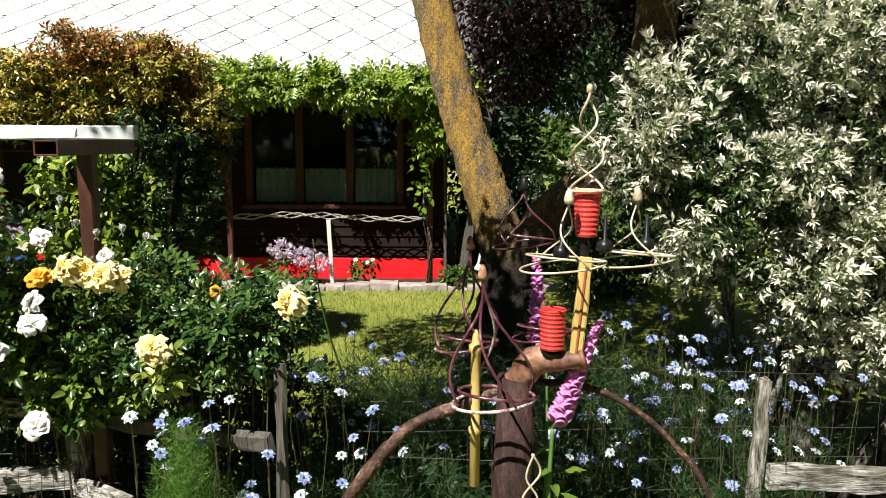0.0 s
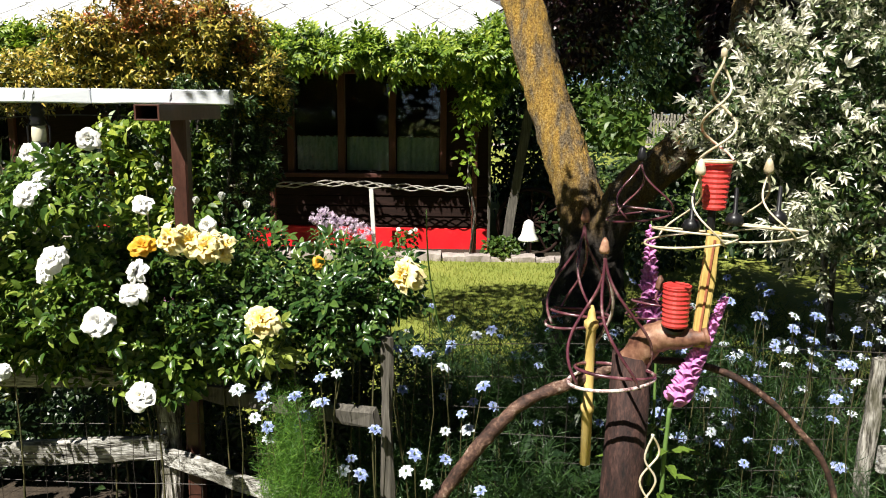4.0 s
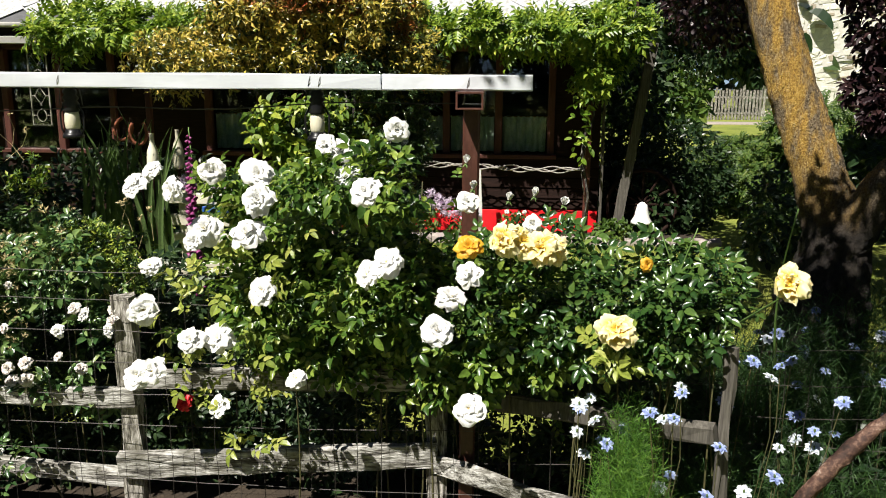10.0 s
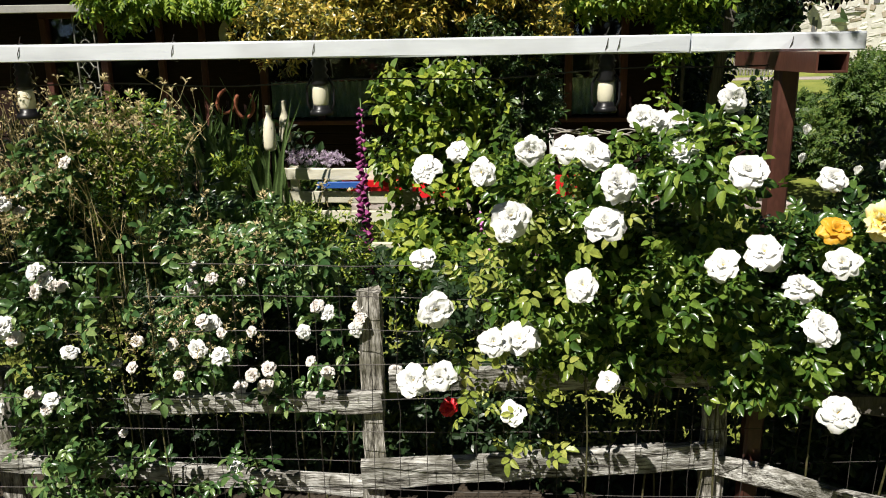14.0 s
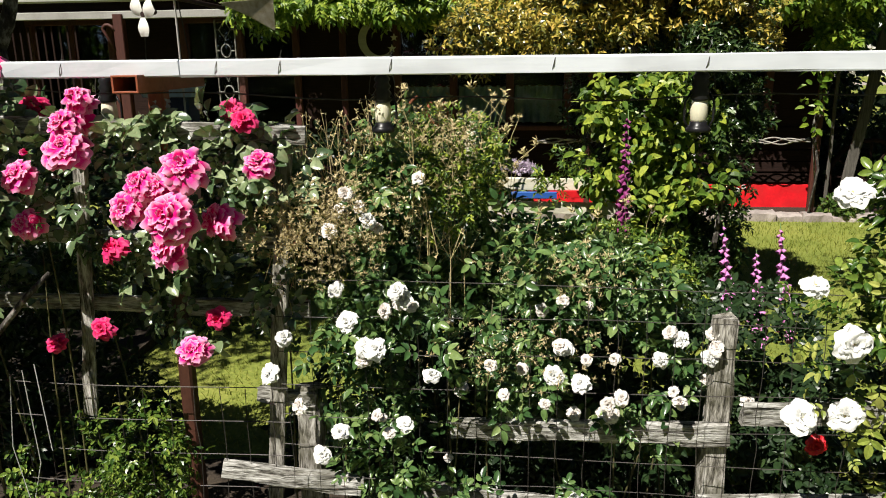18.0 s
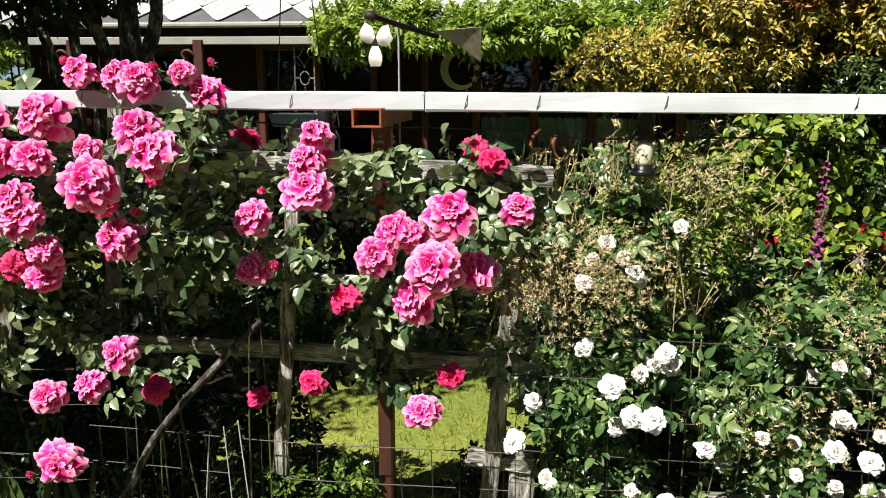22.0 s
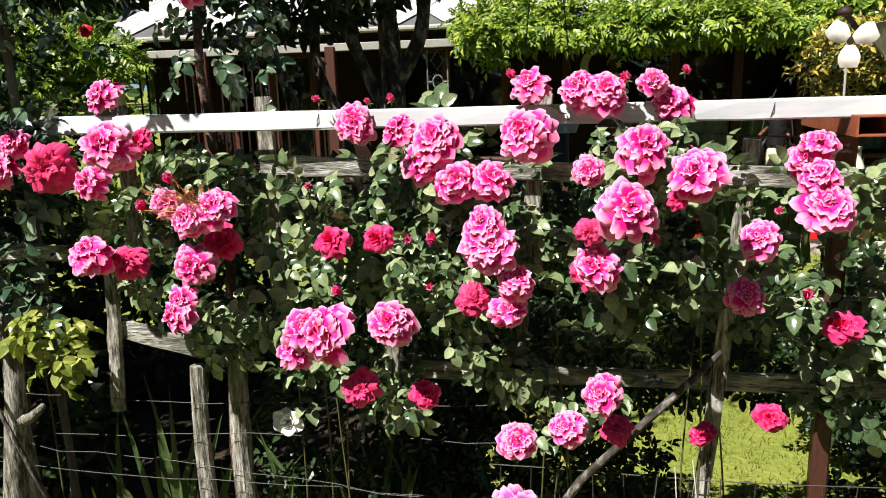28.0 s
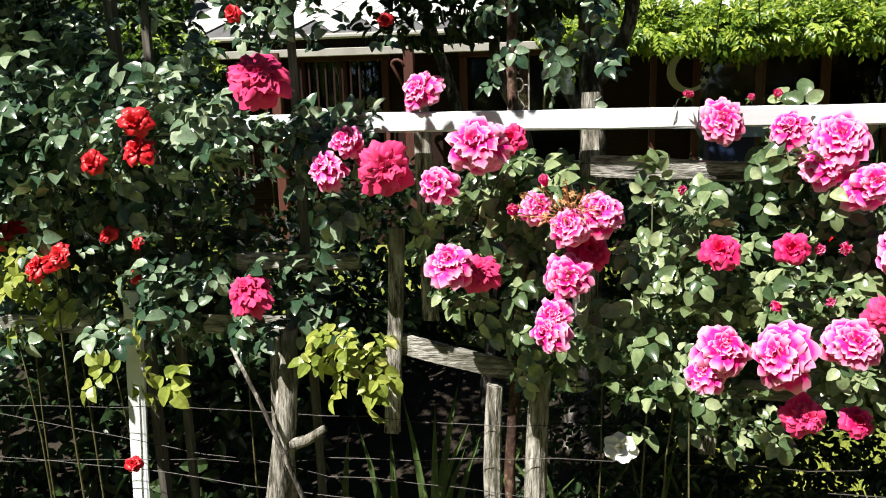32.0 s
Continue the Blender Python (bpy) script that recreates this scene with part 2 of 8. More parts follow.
ELBOW = surface("red_brown_smooth_wood", [(0.36, (0.09, 0.035, 0.022)), (0.5, (0.25, 0.12, 0.075)), (0.62, (0.44, 0.26, 0.17))], 12, rough=0.55, bump=0.5, fine=50)
PALE_CANE = surface("pale_speckled_cane", [(0.38, (0.12, 0.05, 0.06)), (0.46, (0.34, 0.22, 0.22)), (0.56, (0.66, 0.58, 0.56))], 30, rough=0.3, bump=0.2, fine=120, spec=0.7)
CREAM_BOARD = surface("cream_bench_boards", [(0.25, (0.48, 0.45, 0.34)), (0.7, (0.70, 0.67, 0.55))], 4, (1.5, 12, 12), 0.6, bump=0.4, fine=20)
LACE = surface("green_lace_curtain", [(0.3, (0.22, 0.34, 0.29)), (0.5, (0.45, 0.57, 0.50)), (0.7, (0.66, 0.74, 0.68))], 26, (1, 1, 0.5), 0.9, bump=0.3, fine=90)
PALE_ROPE = surface("pale_twisted_vine", [(0.25, (0.17, 0.15, 0.13)), (0.7, (0.46, 0.43, 0.39))], 20, rough=0.9, bump=0.6)
ALU = surface("brushed_plastic_blade", [(0.3, (0.62, 0.60, 0.55)), (0.7, (0.78, 0.76, 0.70))], 6, rough=0.4, bump=0.05)
GUTTER = surface("pale_gutter", [(0.3, (0.26, 0.25, 0.23)), (0.7, (0.46, 0.45, 0.42))], 4, rough=0.5)
EARTH = surface("dark_garden_soil", [(0.25, (0.015, 0.011, 0.008)), (0.55, (0.045, 0.033, 0.022)), (0.8, (0.09, 0.068, 0.045))], 14, rough=1.0, bump=1.0, bdist=0.02, fine=80)


def ground_material():
    m, nt, p = nodes_of("mown_lawn")
    vec = coords(nt, (1, 1, 1))
    big = noise_at(nt, vec, 0.9, 4.0)
    small = noise_at(nt, vec, 38.0, 4.0)
    mix = maths(nt, "ADD", maths(nt, "MULTIPLY", big, 0.55), maths(nt, "MULTIPLY", small, 0.45))
    col = ramp(nt, mix, [(0.3, (0.08, 0.11, 0.014)), (0.48, (0.18, 0.22, 0.03)), (0.62, (0.28, 0.29, 0.055)), (0.8, (0.36, 0.34, 0.1))])
    nt.links.new(col, p.inputs["Base Color"])
    p.inputs["Roughness"].default_value = 0.9
    bump_to(nt, p, small, 0.8, 0.02)
    return m


LAWN = ground_material()


def lichen_bark():
    m, nt, p = nodes_of("bark_with_orange_lichen")
    vec = coords(nt, (1, 1, 0.5))
    a = noise_at(nt, vec, 13.0, 6.0)
    f = noise_at(nt, vec, 60.0, 3.0)
    mix = maths(nt, "ADD", maths(nt, "MULTIPLY", a, 0.6), maths(nt, "MULTIPLY", f, 0.4))
    col = ramp(nt, mix, [(0.38, (0.010, 0.008, 0.007)), (0.52, (0.045, 0.035, 0.028)), (0.66, (0.09, 0.075, 0.06)), (0.82, (0.17, 0.145, 0.115))])
    lich = noise_at(nt, coords(nt, (1, 1, 0.7)), 140.0, 5.0, 0.75)
    broad = noise_at(nt, coords(nt, (1, 1, 0.35)), 17.0, 5.0)
    ochre = ramp(nt, lich, [(0.34, (0.20, 0.11, 0.03)), (0.46, (0.50, 0.28, 0.05)), (0.58, (0.74, 0.47, 0.10)), (0.7, (0.82, 0.66, 0.30))])
    plain = ramp(nt, lich, [(0.36, (0.07, 0.05, 0.03)), (0.5, (0.24, 0.17, 0.09)), (0.66, (0.52, 0.43, 0.29))])
    crust = blend(nt, plain, ochre, ramp(nt, broad, [(0.42, (0, 0, 0)), (0.58, (1, 1, 1))]))
    tc = nt.nodes.new("ShaderNodeTexCoord")
    sep = nt.nodes.new("ShaderNodeSeparateXYZ")
    nt.links.new(tc.outputs["Object"], sep.inputs[0])
    # low trunk and limb lose lichen; their dark bark also paints in shade
    high = ramp(nt, maths(nt, "MULTIPLY", sep.outputs["Z"], 0.5), [(0.50, (0, 0, 0)), (0.66, (1, 1, 1))])
    limb_shade = ramp(nt, sep.outputs["X"], [(0.3, (0.95, 0.95, 0.95)), (0.5, (0.45, 0.45, 0.45))])
    col = blend(nt, col, crust, maths(nt, "MULTIPLY", high, limb_shade))
    nt.links.new(col, p.inputs["Base Color"])
    p.inputs["Roughness"].default_value = 0.95
    bump_to(nt, p, maths(nt, "ADD", mix, maths(nt, "MULTIPLY", lich, 0.6)), 1.0, 0.045)
    return m


LICHEN = lichen_bark()


def glass_material():
    m, nt, p = nodes_of("window_glass")
    p.inputs["Base Color"].default_value = (0.9, 0.95, 0.93, 1)
    p.inputs["Roughness"].default_value = 0.02
    p.inputs["Transmission Weight"].default_value = 1.0
    p.inputs["IOR"].default_value = 1.45
    return m


GLASS = glass_material()

ROSE_LEAF = leafy("rose_leaf", [(0.1, (0.020, 0.055, 0.012)), (0.38, (0.06, 0.125, 0.02)), (0.66, (0.16, 0.24, 0.038)), (0.95, (0.35, 0.42, 0.08))], 0.27, 0.22)
GLOSSY_LEAF = leafy("dark_glossy_rose_leaf", [(0.1, (0.014, 0.04, 0.010)), (0.45, (0.035, 0.085, 0.018)), (0.75, (0.10, 0.17, 0.035)), (0.97, (0.26, 0.33, 0.08))], 0.22, 0.15, spec=0.7)
PINK_LEAF = leafy("glossy_rose_leaf", [(0.1, (0.026, 0.058, 0.026)), (0.34, (0.078, 0.13, 0.056)), (0.58, (0.19, 0.255, 0.12)), (0.86, (0.38, 0.44, 0.25))], 0.22, 0.14, spec=0.9)
DARK_ROSE_LEAF = leafy("dark_blue_green_rose_leaf", [(0.1, (0.014, 0.036, 0.022)), (0.36, (0.045, 0.095, 0.052)), (0.6, (0.14, 0.21, 0.13)), (0.86, (0.36, 0.44, 0.30))], 0.22, 0.1, spec=0.9)
YOUNG_LEAF = leafy("young_rose_leaf", [(0.1, (0.13, 0.19, 0.03)), (0.5, (0.28, 0.33, 0.06)), (0.95, (0.46, 0.46, 0.13))], 0.35, 0.2)
DRY_BUSH = leafy("spent_rose_leaf", [(0.1, (0.018, 0.05, 0.017)), (0.42, (0.06, 0.13, 0.038)), (0.7, (0.17, 0.26, 0.08)), (0.95, (0.32, 0.37, 0.15))], 0.28, 0.16)
VINE_LEAF = leafy("wisteria_leaf", [(0.12, (0.020, 0.06, 0.006)), (0.4, (0.11, 0.20, 0.017)), (0.72, (0.32, 0.42, 0.045)), (1.0, (0.52, 0.52, 0.08))], 0.4, 0.25)
GOLD_LEAF = leafy("golden_shrub_leaf", [(0.22, (0.022, 0.04, 0.010)), (0.38, (0.15, 0.15, 0.024)), (0.54, (0.48, 0.41, 0.07)), (0.82, (0.60, 0.42, 0.09))], 0.3, 0.15)
BRONZE_LEAF = leafy("bronze_young_leaf", [(0.2, (0.04, 0.045, 0.012)), (0.42, (0.24, 0.16, 0.03)), (0.62, (0.44, 0.22, 0.05)), (0.84, (0.38, 0.075, 0.035))], 0.3, 0.15)
# near-black green that paints shade into the shrub and the willow
SHADE_LEAF = leafy("shade_green_leaf", [(0.15, (0.012, 0.032, 0.010)), (0.55, (0.035, 0.07, 0.018)), (0.9, (0.11, 0.16, 0.035))], 0.28, 0.12)
CLIMB_LEAF = leafy("yellow_green_climber_leaf", [(0.12, (0.025, 0.06, 0.012)), (0.45, (0.12, 0.21, 0.028)), (0.8, (0.40, 0.46, 0.06))], 0.4, 0.22)
PLUM_LEAF = leafy("purple_plum_leaf", [(0.1, (0.012, 0.006, 0.008)), (0.6, (0.035, 0.016, 0.02)), (0.95, (0.07, 0.035, 0.03))], 0.35, 0.15, glow=(1.2, 0.6, 0.5))
DARK_LEAF = leafy("dark_tree_and_shade_leaf", [(0.1, (0.012, 0.03, 0.012)), (0.6, (0.03, 0.06, 0.02)), (0.95, (0.06, 0.10, 0.03))], 0.35, 0.2)
WILLOW_LEAF = leafy("variegated_willow_leaf", [(0.15, (0.025, 0.05, 0.016)), (0.34, (0.09, 0.13, 0.045)), (0.5, (0.32, 0.36, 0.20)), (0.72, (0.70, 0.70, 0.55))], 0.5, 0.2, glow=(1, 1, 0.8))
WILLOW_TIP = leafy("cream_willow_tip", [(0.1, (0.62, 0.61, 0.48)), (0.8, (0.85, 0.83, 0.74))], 0.5, 0.25, glow=(1, 1, 0.85))
BUSH_LEAF = leafy("green_bush_leaf", [(0.1, (0.032, 0.074, 0.014)), (0.6, (0.09, 0.16, 0.026)), (0.95, (0.21, 0.26, 0.052))], 0.45, 0.3)
# love-in-a-mist leaf, darkened to paint in the shade below the tree
SHADED_FEATHER = leafy("shaded_feathery_leaf", [(0.1, (0.009, 0.032, 0.009)), (0.6, (0.033, 0.088, 0.018)), (0.95, (0.085, 0.16, 0.03))], 0.5, 0.25, vein=False)
FRESH_FEATHER = leafy("fresh_feathery_leaf", [(0.1, (0.03, 0.10, 0.014)), (0.55, (0.11, 0.26, 0.032)), (0.95, (0.27, 0.43, 0.065))], 0.5, 0.3, vein=False)
BLADE = leafy("sword_leaf", [(0.1, (0.05, 0.10, 0.03)), (0.7, (0.14, 0.21, 0.07)), (0.95, (0.25, 0.28, 0.11))], 0.4, 0.35)
GRASS = leafy("lawn_grass", [(0.1, (0.09, 0.125, 0.017)), (0.5, (0.22, 0.255, 0.034)), (0.9, (0.36, 0.34, 0.077))], 0.5, 0.3, vein=False)
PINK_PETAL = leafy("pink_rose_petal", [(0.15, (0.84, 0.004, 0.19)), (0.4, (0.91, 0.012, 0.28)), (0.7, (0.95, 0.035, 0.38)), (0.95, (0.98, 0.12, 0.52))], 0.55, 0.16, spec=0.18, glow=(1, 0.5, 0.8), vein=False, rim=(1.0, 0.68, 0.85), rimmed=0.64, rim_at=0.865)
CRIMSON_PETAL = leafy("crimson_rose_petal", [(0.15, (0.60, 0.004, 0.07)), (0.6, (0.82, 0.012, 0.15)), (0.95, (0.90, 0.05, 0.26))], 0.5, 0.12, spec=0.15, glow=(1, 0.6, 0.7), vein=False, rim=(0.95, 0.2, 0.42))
RED_PETAL = leafy("red_rose_petal", [(0.15, (0.45, 0.004, 0.008)), (0.6, (0.68, 0.012, 0.025)), (0.95, (0.78, 0.04, 0.06))], 0.45, 0.15, glow=(1, 0.6, 0.6), vein=False)
WHITE_PETAL = leafy("white_rose_petal", [(0.1, (0.88, 0.88, 0.83)), (0.6, (0.92, 0.92, 0.91)), (0.95, (0.94, 0.94, 0.94))], 0.5, 0.2, glow=(1, 1, 0.98), vein=False)
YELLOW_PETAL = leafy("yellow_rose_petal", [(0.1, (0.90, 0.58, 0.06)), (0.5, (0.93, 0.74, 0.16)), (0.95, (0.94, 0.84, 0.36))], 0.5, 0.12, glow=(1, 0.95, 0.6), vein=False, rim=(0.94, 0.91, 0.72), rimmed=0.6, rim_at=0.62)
GOLD_PETAL = leafy("golden_rose_petal", [(0.1, (0.78, 0.38, 0.02)), (0.9, (0.86, 0.58, 0.06))], 0.5, 0.3, glow=(1, 0.9, 0.5), vein=False)
BLUSH_PETAL = leafy("blush_rose_petal", [(0.1, (0.76, 0.64, 0.58)), (0.5, (0.83, 0.79, 0.75)), (0.95, (0.86, 0.85, 0.82))], 0.5, 0.15, glow=(1, 0.95, 0.85), vein=False)
BLUE_PETAL = leafy("blue_nigella_petal", [(0.1, (0.20, 0.27, 0.60)), (0.5, (0.35, 0.43, 0.72)), (0.9, (0.56, 0.62, 0.80))], 0.5, 0.15, glow=(0.9, 0.95, 1), vein=False)
PALE_PETAL = leafy("pale_nigella_petal", [(0.1, (0.58, 0.66, 0.80)), (0.9, (0.80, 0.82, 0.84))], 0.5, 0.15, glow=(1, 1, 1), vein=False)
FOX_PETAL = leafy("magenta_foxglove_bell", [(0.1, (0.58, 0.12, 0.48)), (0.5, (0.76, 0.27, 0.64)), (0.95, (0.86, 0.52, 0.78))], 0.45, 0.15, glow=(1, 0.7, 0.95), vein=False)
LILAC_PETAL = leafy("lilac_blossom", [(0.1, (0.58, 0.44, 0.64)), (0.9, (0.82, 0.74, 0.82))], 0.5, 0.15, glow=(1, 0.9, 1), vein=False)

# ---- mesh tools ----
rng = np.random.default_rng(7)


class Shape:
    """Collects vertices and faces; every method adds one piece."""

    def __init__(self):
        self.v, self.f, self.n = [], [], 0

    def add(self, verts, faces):
        self.v.append(np.asarray(verts, float))
        k = self.n
        self.f.extend([tuple(i + k for i in f) for f in faces])
        self.n += len(verts)
        return self

    def beam(self, p0, p1, w, h, bev=0.004, seg=1, wob=0.0, up=(0, 0, 1), taper=1.0):
        """A bar with chamfered edges from p0 to p1; w across, h along up; wob: worn unevenness."""
        p0, p1 = Vector(p0), Vector(p1)
        d = (p1 - p0).normalized()
        u = Vector(up)
        s = d.cross(u)
        if s.length < 1e-4:
            s = d.cross(Vector((0, 1, 0)))
        s.normalize()
        u = s.cross(d).normalized()
        b = min(bev, w * 0.3, h * 0.3)
        x, y = w / 2, h / 2
        ring = [(x - b, -y), (x, -y + b), (x, y - b), (x - b, y), (-x + b, y), (-x, y - b), (-x, -y + b), (-x + b, -y)]
        vs, fs = [], []
        for i in range(seg + 1):
            t = i / seg
            c = p0.lerp(p1, t)
            k = 1 + (taper - 1) * t
            for a, e in ring:
                j = rng.normal(0, wob, 3) if wob else (0, 0, 0)
                vs.append(tuple(c + s * a * k + u * e * k + Vector(j)))
        for i in range(seg):
            for q in range(8):
                fs.append((i * 8 + q, i * 8 + (q + 1) % 8, i * 8 + 8 + (q + 1) % 8, i * 8 + 8 + q))
        fs.append(tuple(range(7, -1, -1)))
        fs.append(tuple(seg * 8 + q for q in range(8)))
        return self.add(vs, fs)

    def box(self, x0, x1, y0, y1, z0, z1, bev=0.004):
        return self.beam((x0, (y0 + y1) / 2, (z0 + z1) / 2), (x1, (y0 + y1) / 2, (z0 + z1) / 2), y1 - y0, z1 - z0, bev)

    def tube(self, pts, r, n=6, wob=0.0, closed=False):
        pts = [Vector(p) for p in pts]
        rs = r if isinstance(r, (list, tuple)) else [r] * len(pts)
        vs, fs = [], []
        last = None
        m = len(pts)
        for i, p in enumerate(pts):
            a = pts[(i - 1) % m] if closed else pts[max(i - 1, 0)]
            b = pts[(i + 1) % m] if closed else pts[min(i + 1, m - 1)]
            d = (b - a).normalized()
            ref = last if last is not None else (Vector((0, 0, 1)) if abs(d.z) < 0.9 else Vector((0, 1, 0)))
            s = (ref - d * ref.dot(d))
            s = s.normalized() if s.length > 1e-5 else d.orthogonal().normalized()
            last = s
            e = d.cross(s)
            for q in range(n):
                g = 2 * math.pi * q / n
                k = rs[i] * (1 + (rng.normal(0, wob) if wob else 0))
                vs.append(tuple(p + s * math.cos(g) * k + e * math.sin(g) * k))
        for i in range(m if closed else m - 1):
            j = (i + 1) % m
            for q in range(n):
                fs.append((i * n + q, i * n + (q + 1) % n, j * n + (q + 1) % n, j * n + q))
        if not closed:
            fs.append(tuple(range(n - 1, -1, -1)))
            fs.append(tuple((m - 1) * n + q for q in range(n)))
        return self.add(vs, fs)

    def lathe(self, prof, at=(0, 0, 0), n=14, m=None):
        vs, fs = [], []
        for r, z in prof:
            for q in range(n):
                g = 2 * math.pi * q / n
                p = Vector((r * math.cos(g), r * math.sin(g), z))
                vs.append(tuple((m @ p if m else p) + Vector(at)))
        for i in range(len(prof) - 1):
            for q in range(n):
                fs.append((i * n + q, i * n + (q + 1) % n, i * n + n + (q + 1) % n, i * n + n + q))
        fs.append(tuple(range(n - 1, -1, -1)))
        fs.append(tuple((len(prof) - 1) * n + q for q in range(n)))
        return self.add(vs, fs)

    def scatter(self, tmpl, pos, dirs, ups, size):
        """Copies of a template (verts with +y along dirs, +z along ups) at many places, in one go."""
        tv, tf = tmpl
        pos, d, u = np.asarray(pos, float), np.asarray(dirs, float), np.asarray(ups, float)
        d = d / np.maximum(np.linalg.norm(d, axis=1, keepdims=True), 1e-6)
        s = np.cross(d, u)
        s = s / np.maximum(np.linalg.norm(s, axis=1, keepdims=True), 1e-6)
        u = np.cross(s, d)
        sz = np.broadcast_to(np.asarray(size, float), (len(pos),))[:, None, None]
        v = pos[:, None] + sz * (tv[None, :, 0:1] * s[:, None] + tv[None, :, 1:2] * d[:, None] + tv[None, :, 2:3] * u[:, None])
        k, m = self.n, len(tv)
        self.v.append(v.reshape(-1, 3))
        for i in range(len(pos)):
            o = k + i * m
            self.f.extend([tuple(q + o for q in f) for f in tf])
        self.n += len(pos) * m
        return self

    def mesh(self, name, mat, smooth=False):
        me = bpy.data.meshes.new(name)
        me.from_pydata(np.concatenate(self.v).tolist() if self.v else [], [], self.f)
        if smooth:
            me.polygons.foreach_set("use_smooth", [True] * len(me.polygons))
        me.materials.append(mat)
        me.update()
        return me


def thing(name, at, label, category, group="", kind=""):
    ob = new(name)
    ob.empty_display_size = 0.05
    ob.location = at
    return tagged(ob, label, category, group, kind)


def under(ob, parent):
    ob.parent = parent
    w = Matrix.Identity(4)
    q = parent
    while q is not None:
        w = Matrix.Translation(q.location) @ q.rotation_euler.to_matrix().to_4x4() @ w if q.type == "EMPTY" else w
        q = q.parent
    ob.matrix_parent_inverse = w.inverted()
    return ob


def part(name, shape, mat, parent, label="", smooth=False, kind=""):
    ob = new(name, shape.mesh(name, mat, smooth))
    return tagged(under(ob, parent), label, kind=kind)


def put_part(name, me, parent, m, label=""):
    """A part on a shared mesh, at the pose m in the world."""
    ob = under(new(name, me), parent)
    ob.matrix_basis = m
    return tagged(ob, label)


def whole(name, shape, mat, label, category="", group="", kind="", smooth=False):
    return tagged(new(name, shape.mesh(name, mat, smooth)), label, category, group, kind)


# leaf templates: length 1 along +y
def leaflet(w=0.55, fold=0.12, droop=0.15):
    v, f = [(0, 0, 0)], []
    for t, k in ((0.10, 0.30), (0.32, 0.49), (0.62, 0.46), (0.87, 0.24)):
        d = -droop * t * t
        v += [(-w * k, t, fold * k * 2 + d), (0, t + 0.01, d), (w * k, t, fold * k * 2 + d)]
    v.append((0, 1, -droop))
    f = [(0, 2, 1), (0, 3, 2)]
    for i in range(3):
        a = 1 + 3 * i
        f += [(a, a + 1, a + 4, a + 3), (a + 1, a + 2, a + 5, a + 4)]
    f += [(10, 11, 13), (11, 12, 13)]
    return np.array(v, float), f


def sliver(w=0.3, fold=0.08, droop=0.2):
    v = [(0, 0, 0), (-w / 2, 0.45, fold), (0, 0.5, 0.0), (w / 2, 0.45, fold), (0, 1, -droop)]
    return np.array(v, float), [(0, 2, 1), (0, 3, 2), (1, 2, 4), (2, 3, 4)]


def joined(items):
    """A template out of several placed ones: (template, place, direction, up, size)."""
    s = Shape()
    for tmpl, p, d, u, k in items:
        s.scatter(tmpl, [p], [d], [u], k)
    return np.concatenate(s.v), s.f


LEAF = leaflet(0.55, 0.18, 0.2)
ROUND_LEAF = leaflet(0.76, 0.2, 0.3)
NARROW = sliver()
ROSE_SPRAY = joined([(LEAF, (0, 0.62, 0), (0, 1, -0.1), (0, 0, 1), 0.5), (LEAF, (0.02, 0.5, 0), (0.9, 0.5, 0), (0, 0, 1), 0.42), (LEAF, (-0.02, 0.5, 0), (-0.9, 0.5, 0), (0, 0, 1), 0.42), (LEAF, (0.02, 0.24, 0), (1, 0.25, -0.05), (0, 0, 1), 0.36), (LEAF, (-0.02, 0.24, 0), (-1, 0.25, -0.05), (0, 0, 1), 0.36)])
ROUND_SPRAY = joined([(ROUND_LEAF, (0, 0.58, 0), (0, 1, -0.15), (0.1, 0, 1), 0.52), (ROUND_LEAF, (0.02, 0.44, 0), (0.9, 0.5, 0.1), (0.3, 0, 1), 0.46), (ROUND_LEAF, (-0.02, 0.44, 0), (-0.9, 0.5, 0.05), (-0.25, 0.1, 1), 0.46), (ROUND_LEAF, (0.02, 0.14, 0), (1, 0.2, -0.1), (0.2, 0.2, 1), 0.38), (ROUND_LEAF, (-0.02, 0.14, 0), (-1, 0.2, 0.1), (-0.2, 0, 1), 0.38)])
PINNATE = joined([(sliver(0.5, 0.1, 0.25), (0, 0.08 + 0.2 * i, -0.012 * i * i), (sgn, 0.6, -0.1), (0, 0, 1), 0.48 - 0.03 * i) for i in range(4) for sgn in (-1, 1)] + [(sliver(0.45, 0.1, 0.2), (0, 0.82, -0.14), (0, 1, -0.3), (0, 0, 1), 0.42)])
STAR = joined([(sliver(0.26, 0.04, 0.1), (0, 0, 0), (math.cos(a), math.sin(a), 0.55), (0, 0, 1), 1.0) for a in np.arange(0, 6.2, 6.283 / 7)])
SHOOT = joined([(sliver(0.34, 0.06, 0.15), (0, 0.1 * i, 0), (math.cos(2.4 * i), 0.7, math.sin(2.4 * i)), (0.2, 0, 1), 0.36) for i in range(8)])
SHOOT_TIP = joined([(sliver(0.36, 0.06, 0.12), (0, 0.74 + 0.03 * i, 0), (0.75 * math.cos(2.4 * i), 1.0, 0.75 * math.sin(2.4 * i)), (0.2, 0, 1), 0.36) for i in range(6)])
SPRIG = joined([(sliver(0.4, 0.08, 0.15), (0, 0.11 * i, 0), (0.9 * math.cos(2.4 * i), 0.8, 0.9 * math.sin(2.4 * i)), (0.2, 0, 1), 0.5) for i in range(6)])
TUFT = joined([(sliver(0.34, 0.06, 0.15), (0, 0.12 * i, 0), (math.cos(a), 0.7, math.sin(a)), (0.3, 0, 1), 0.6) for i, a in enumerate(np.arange(0, 6.2, 1.05))])


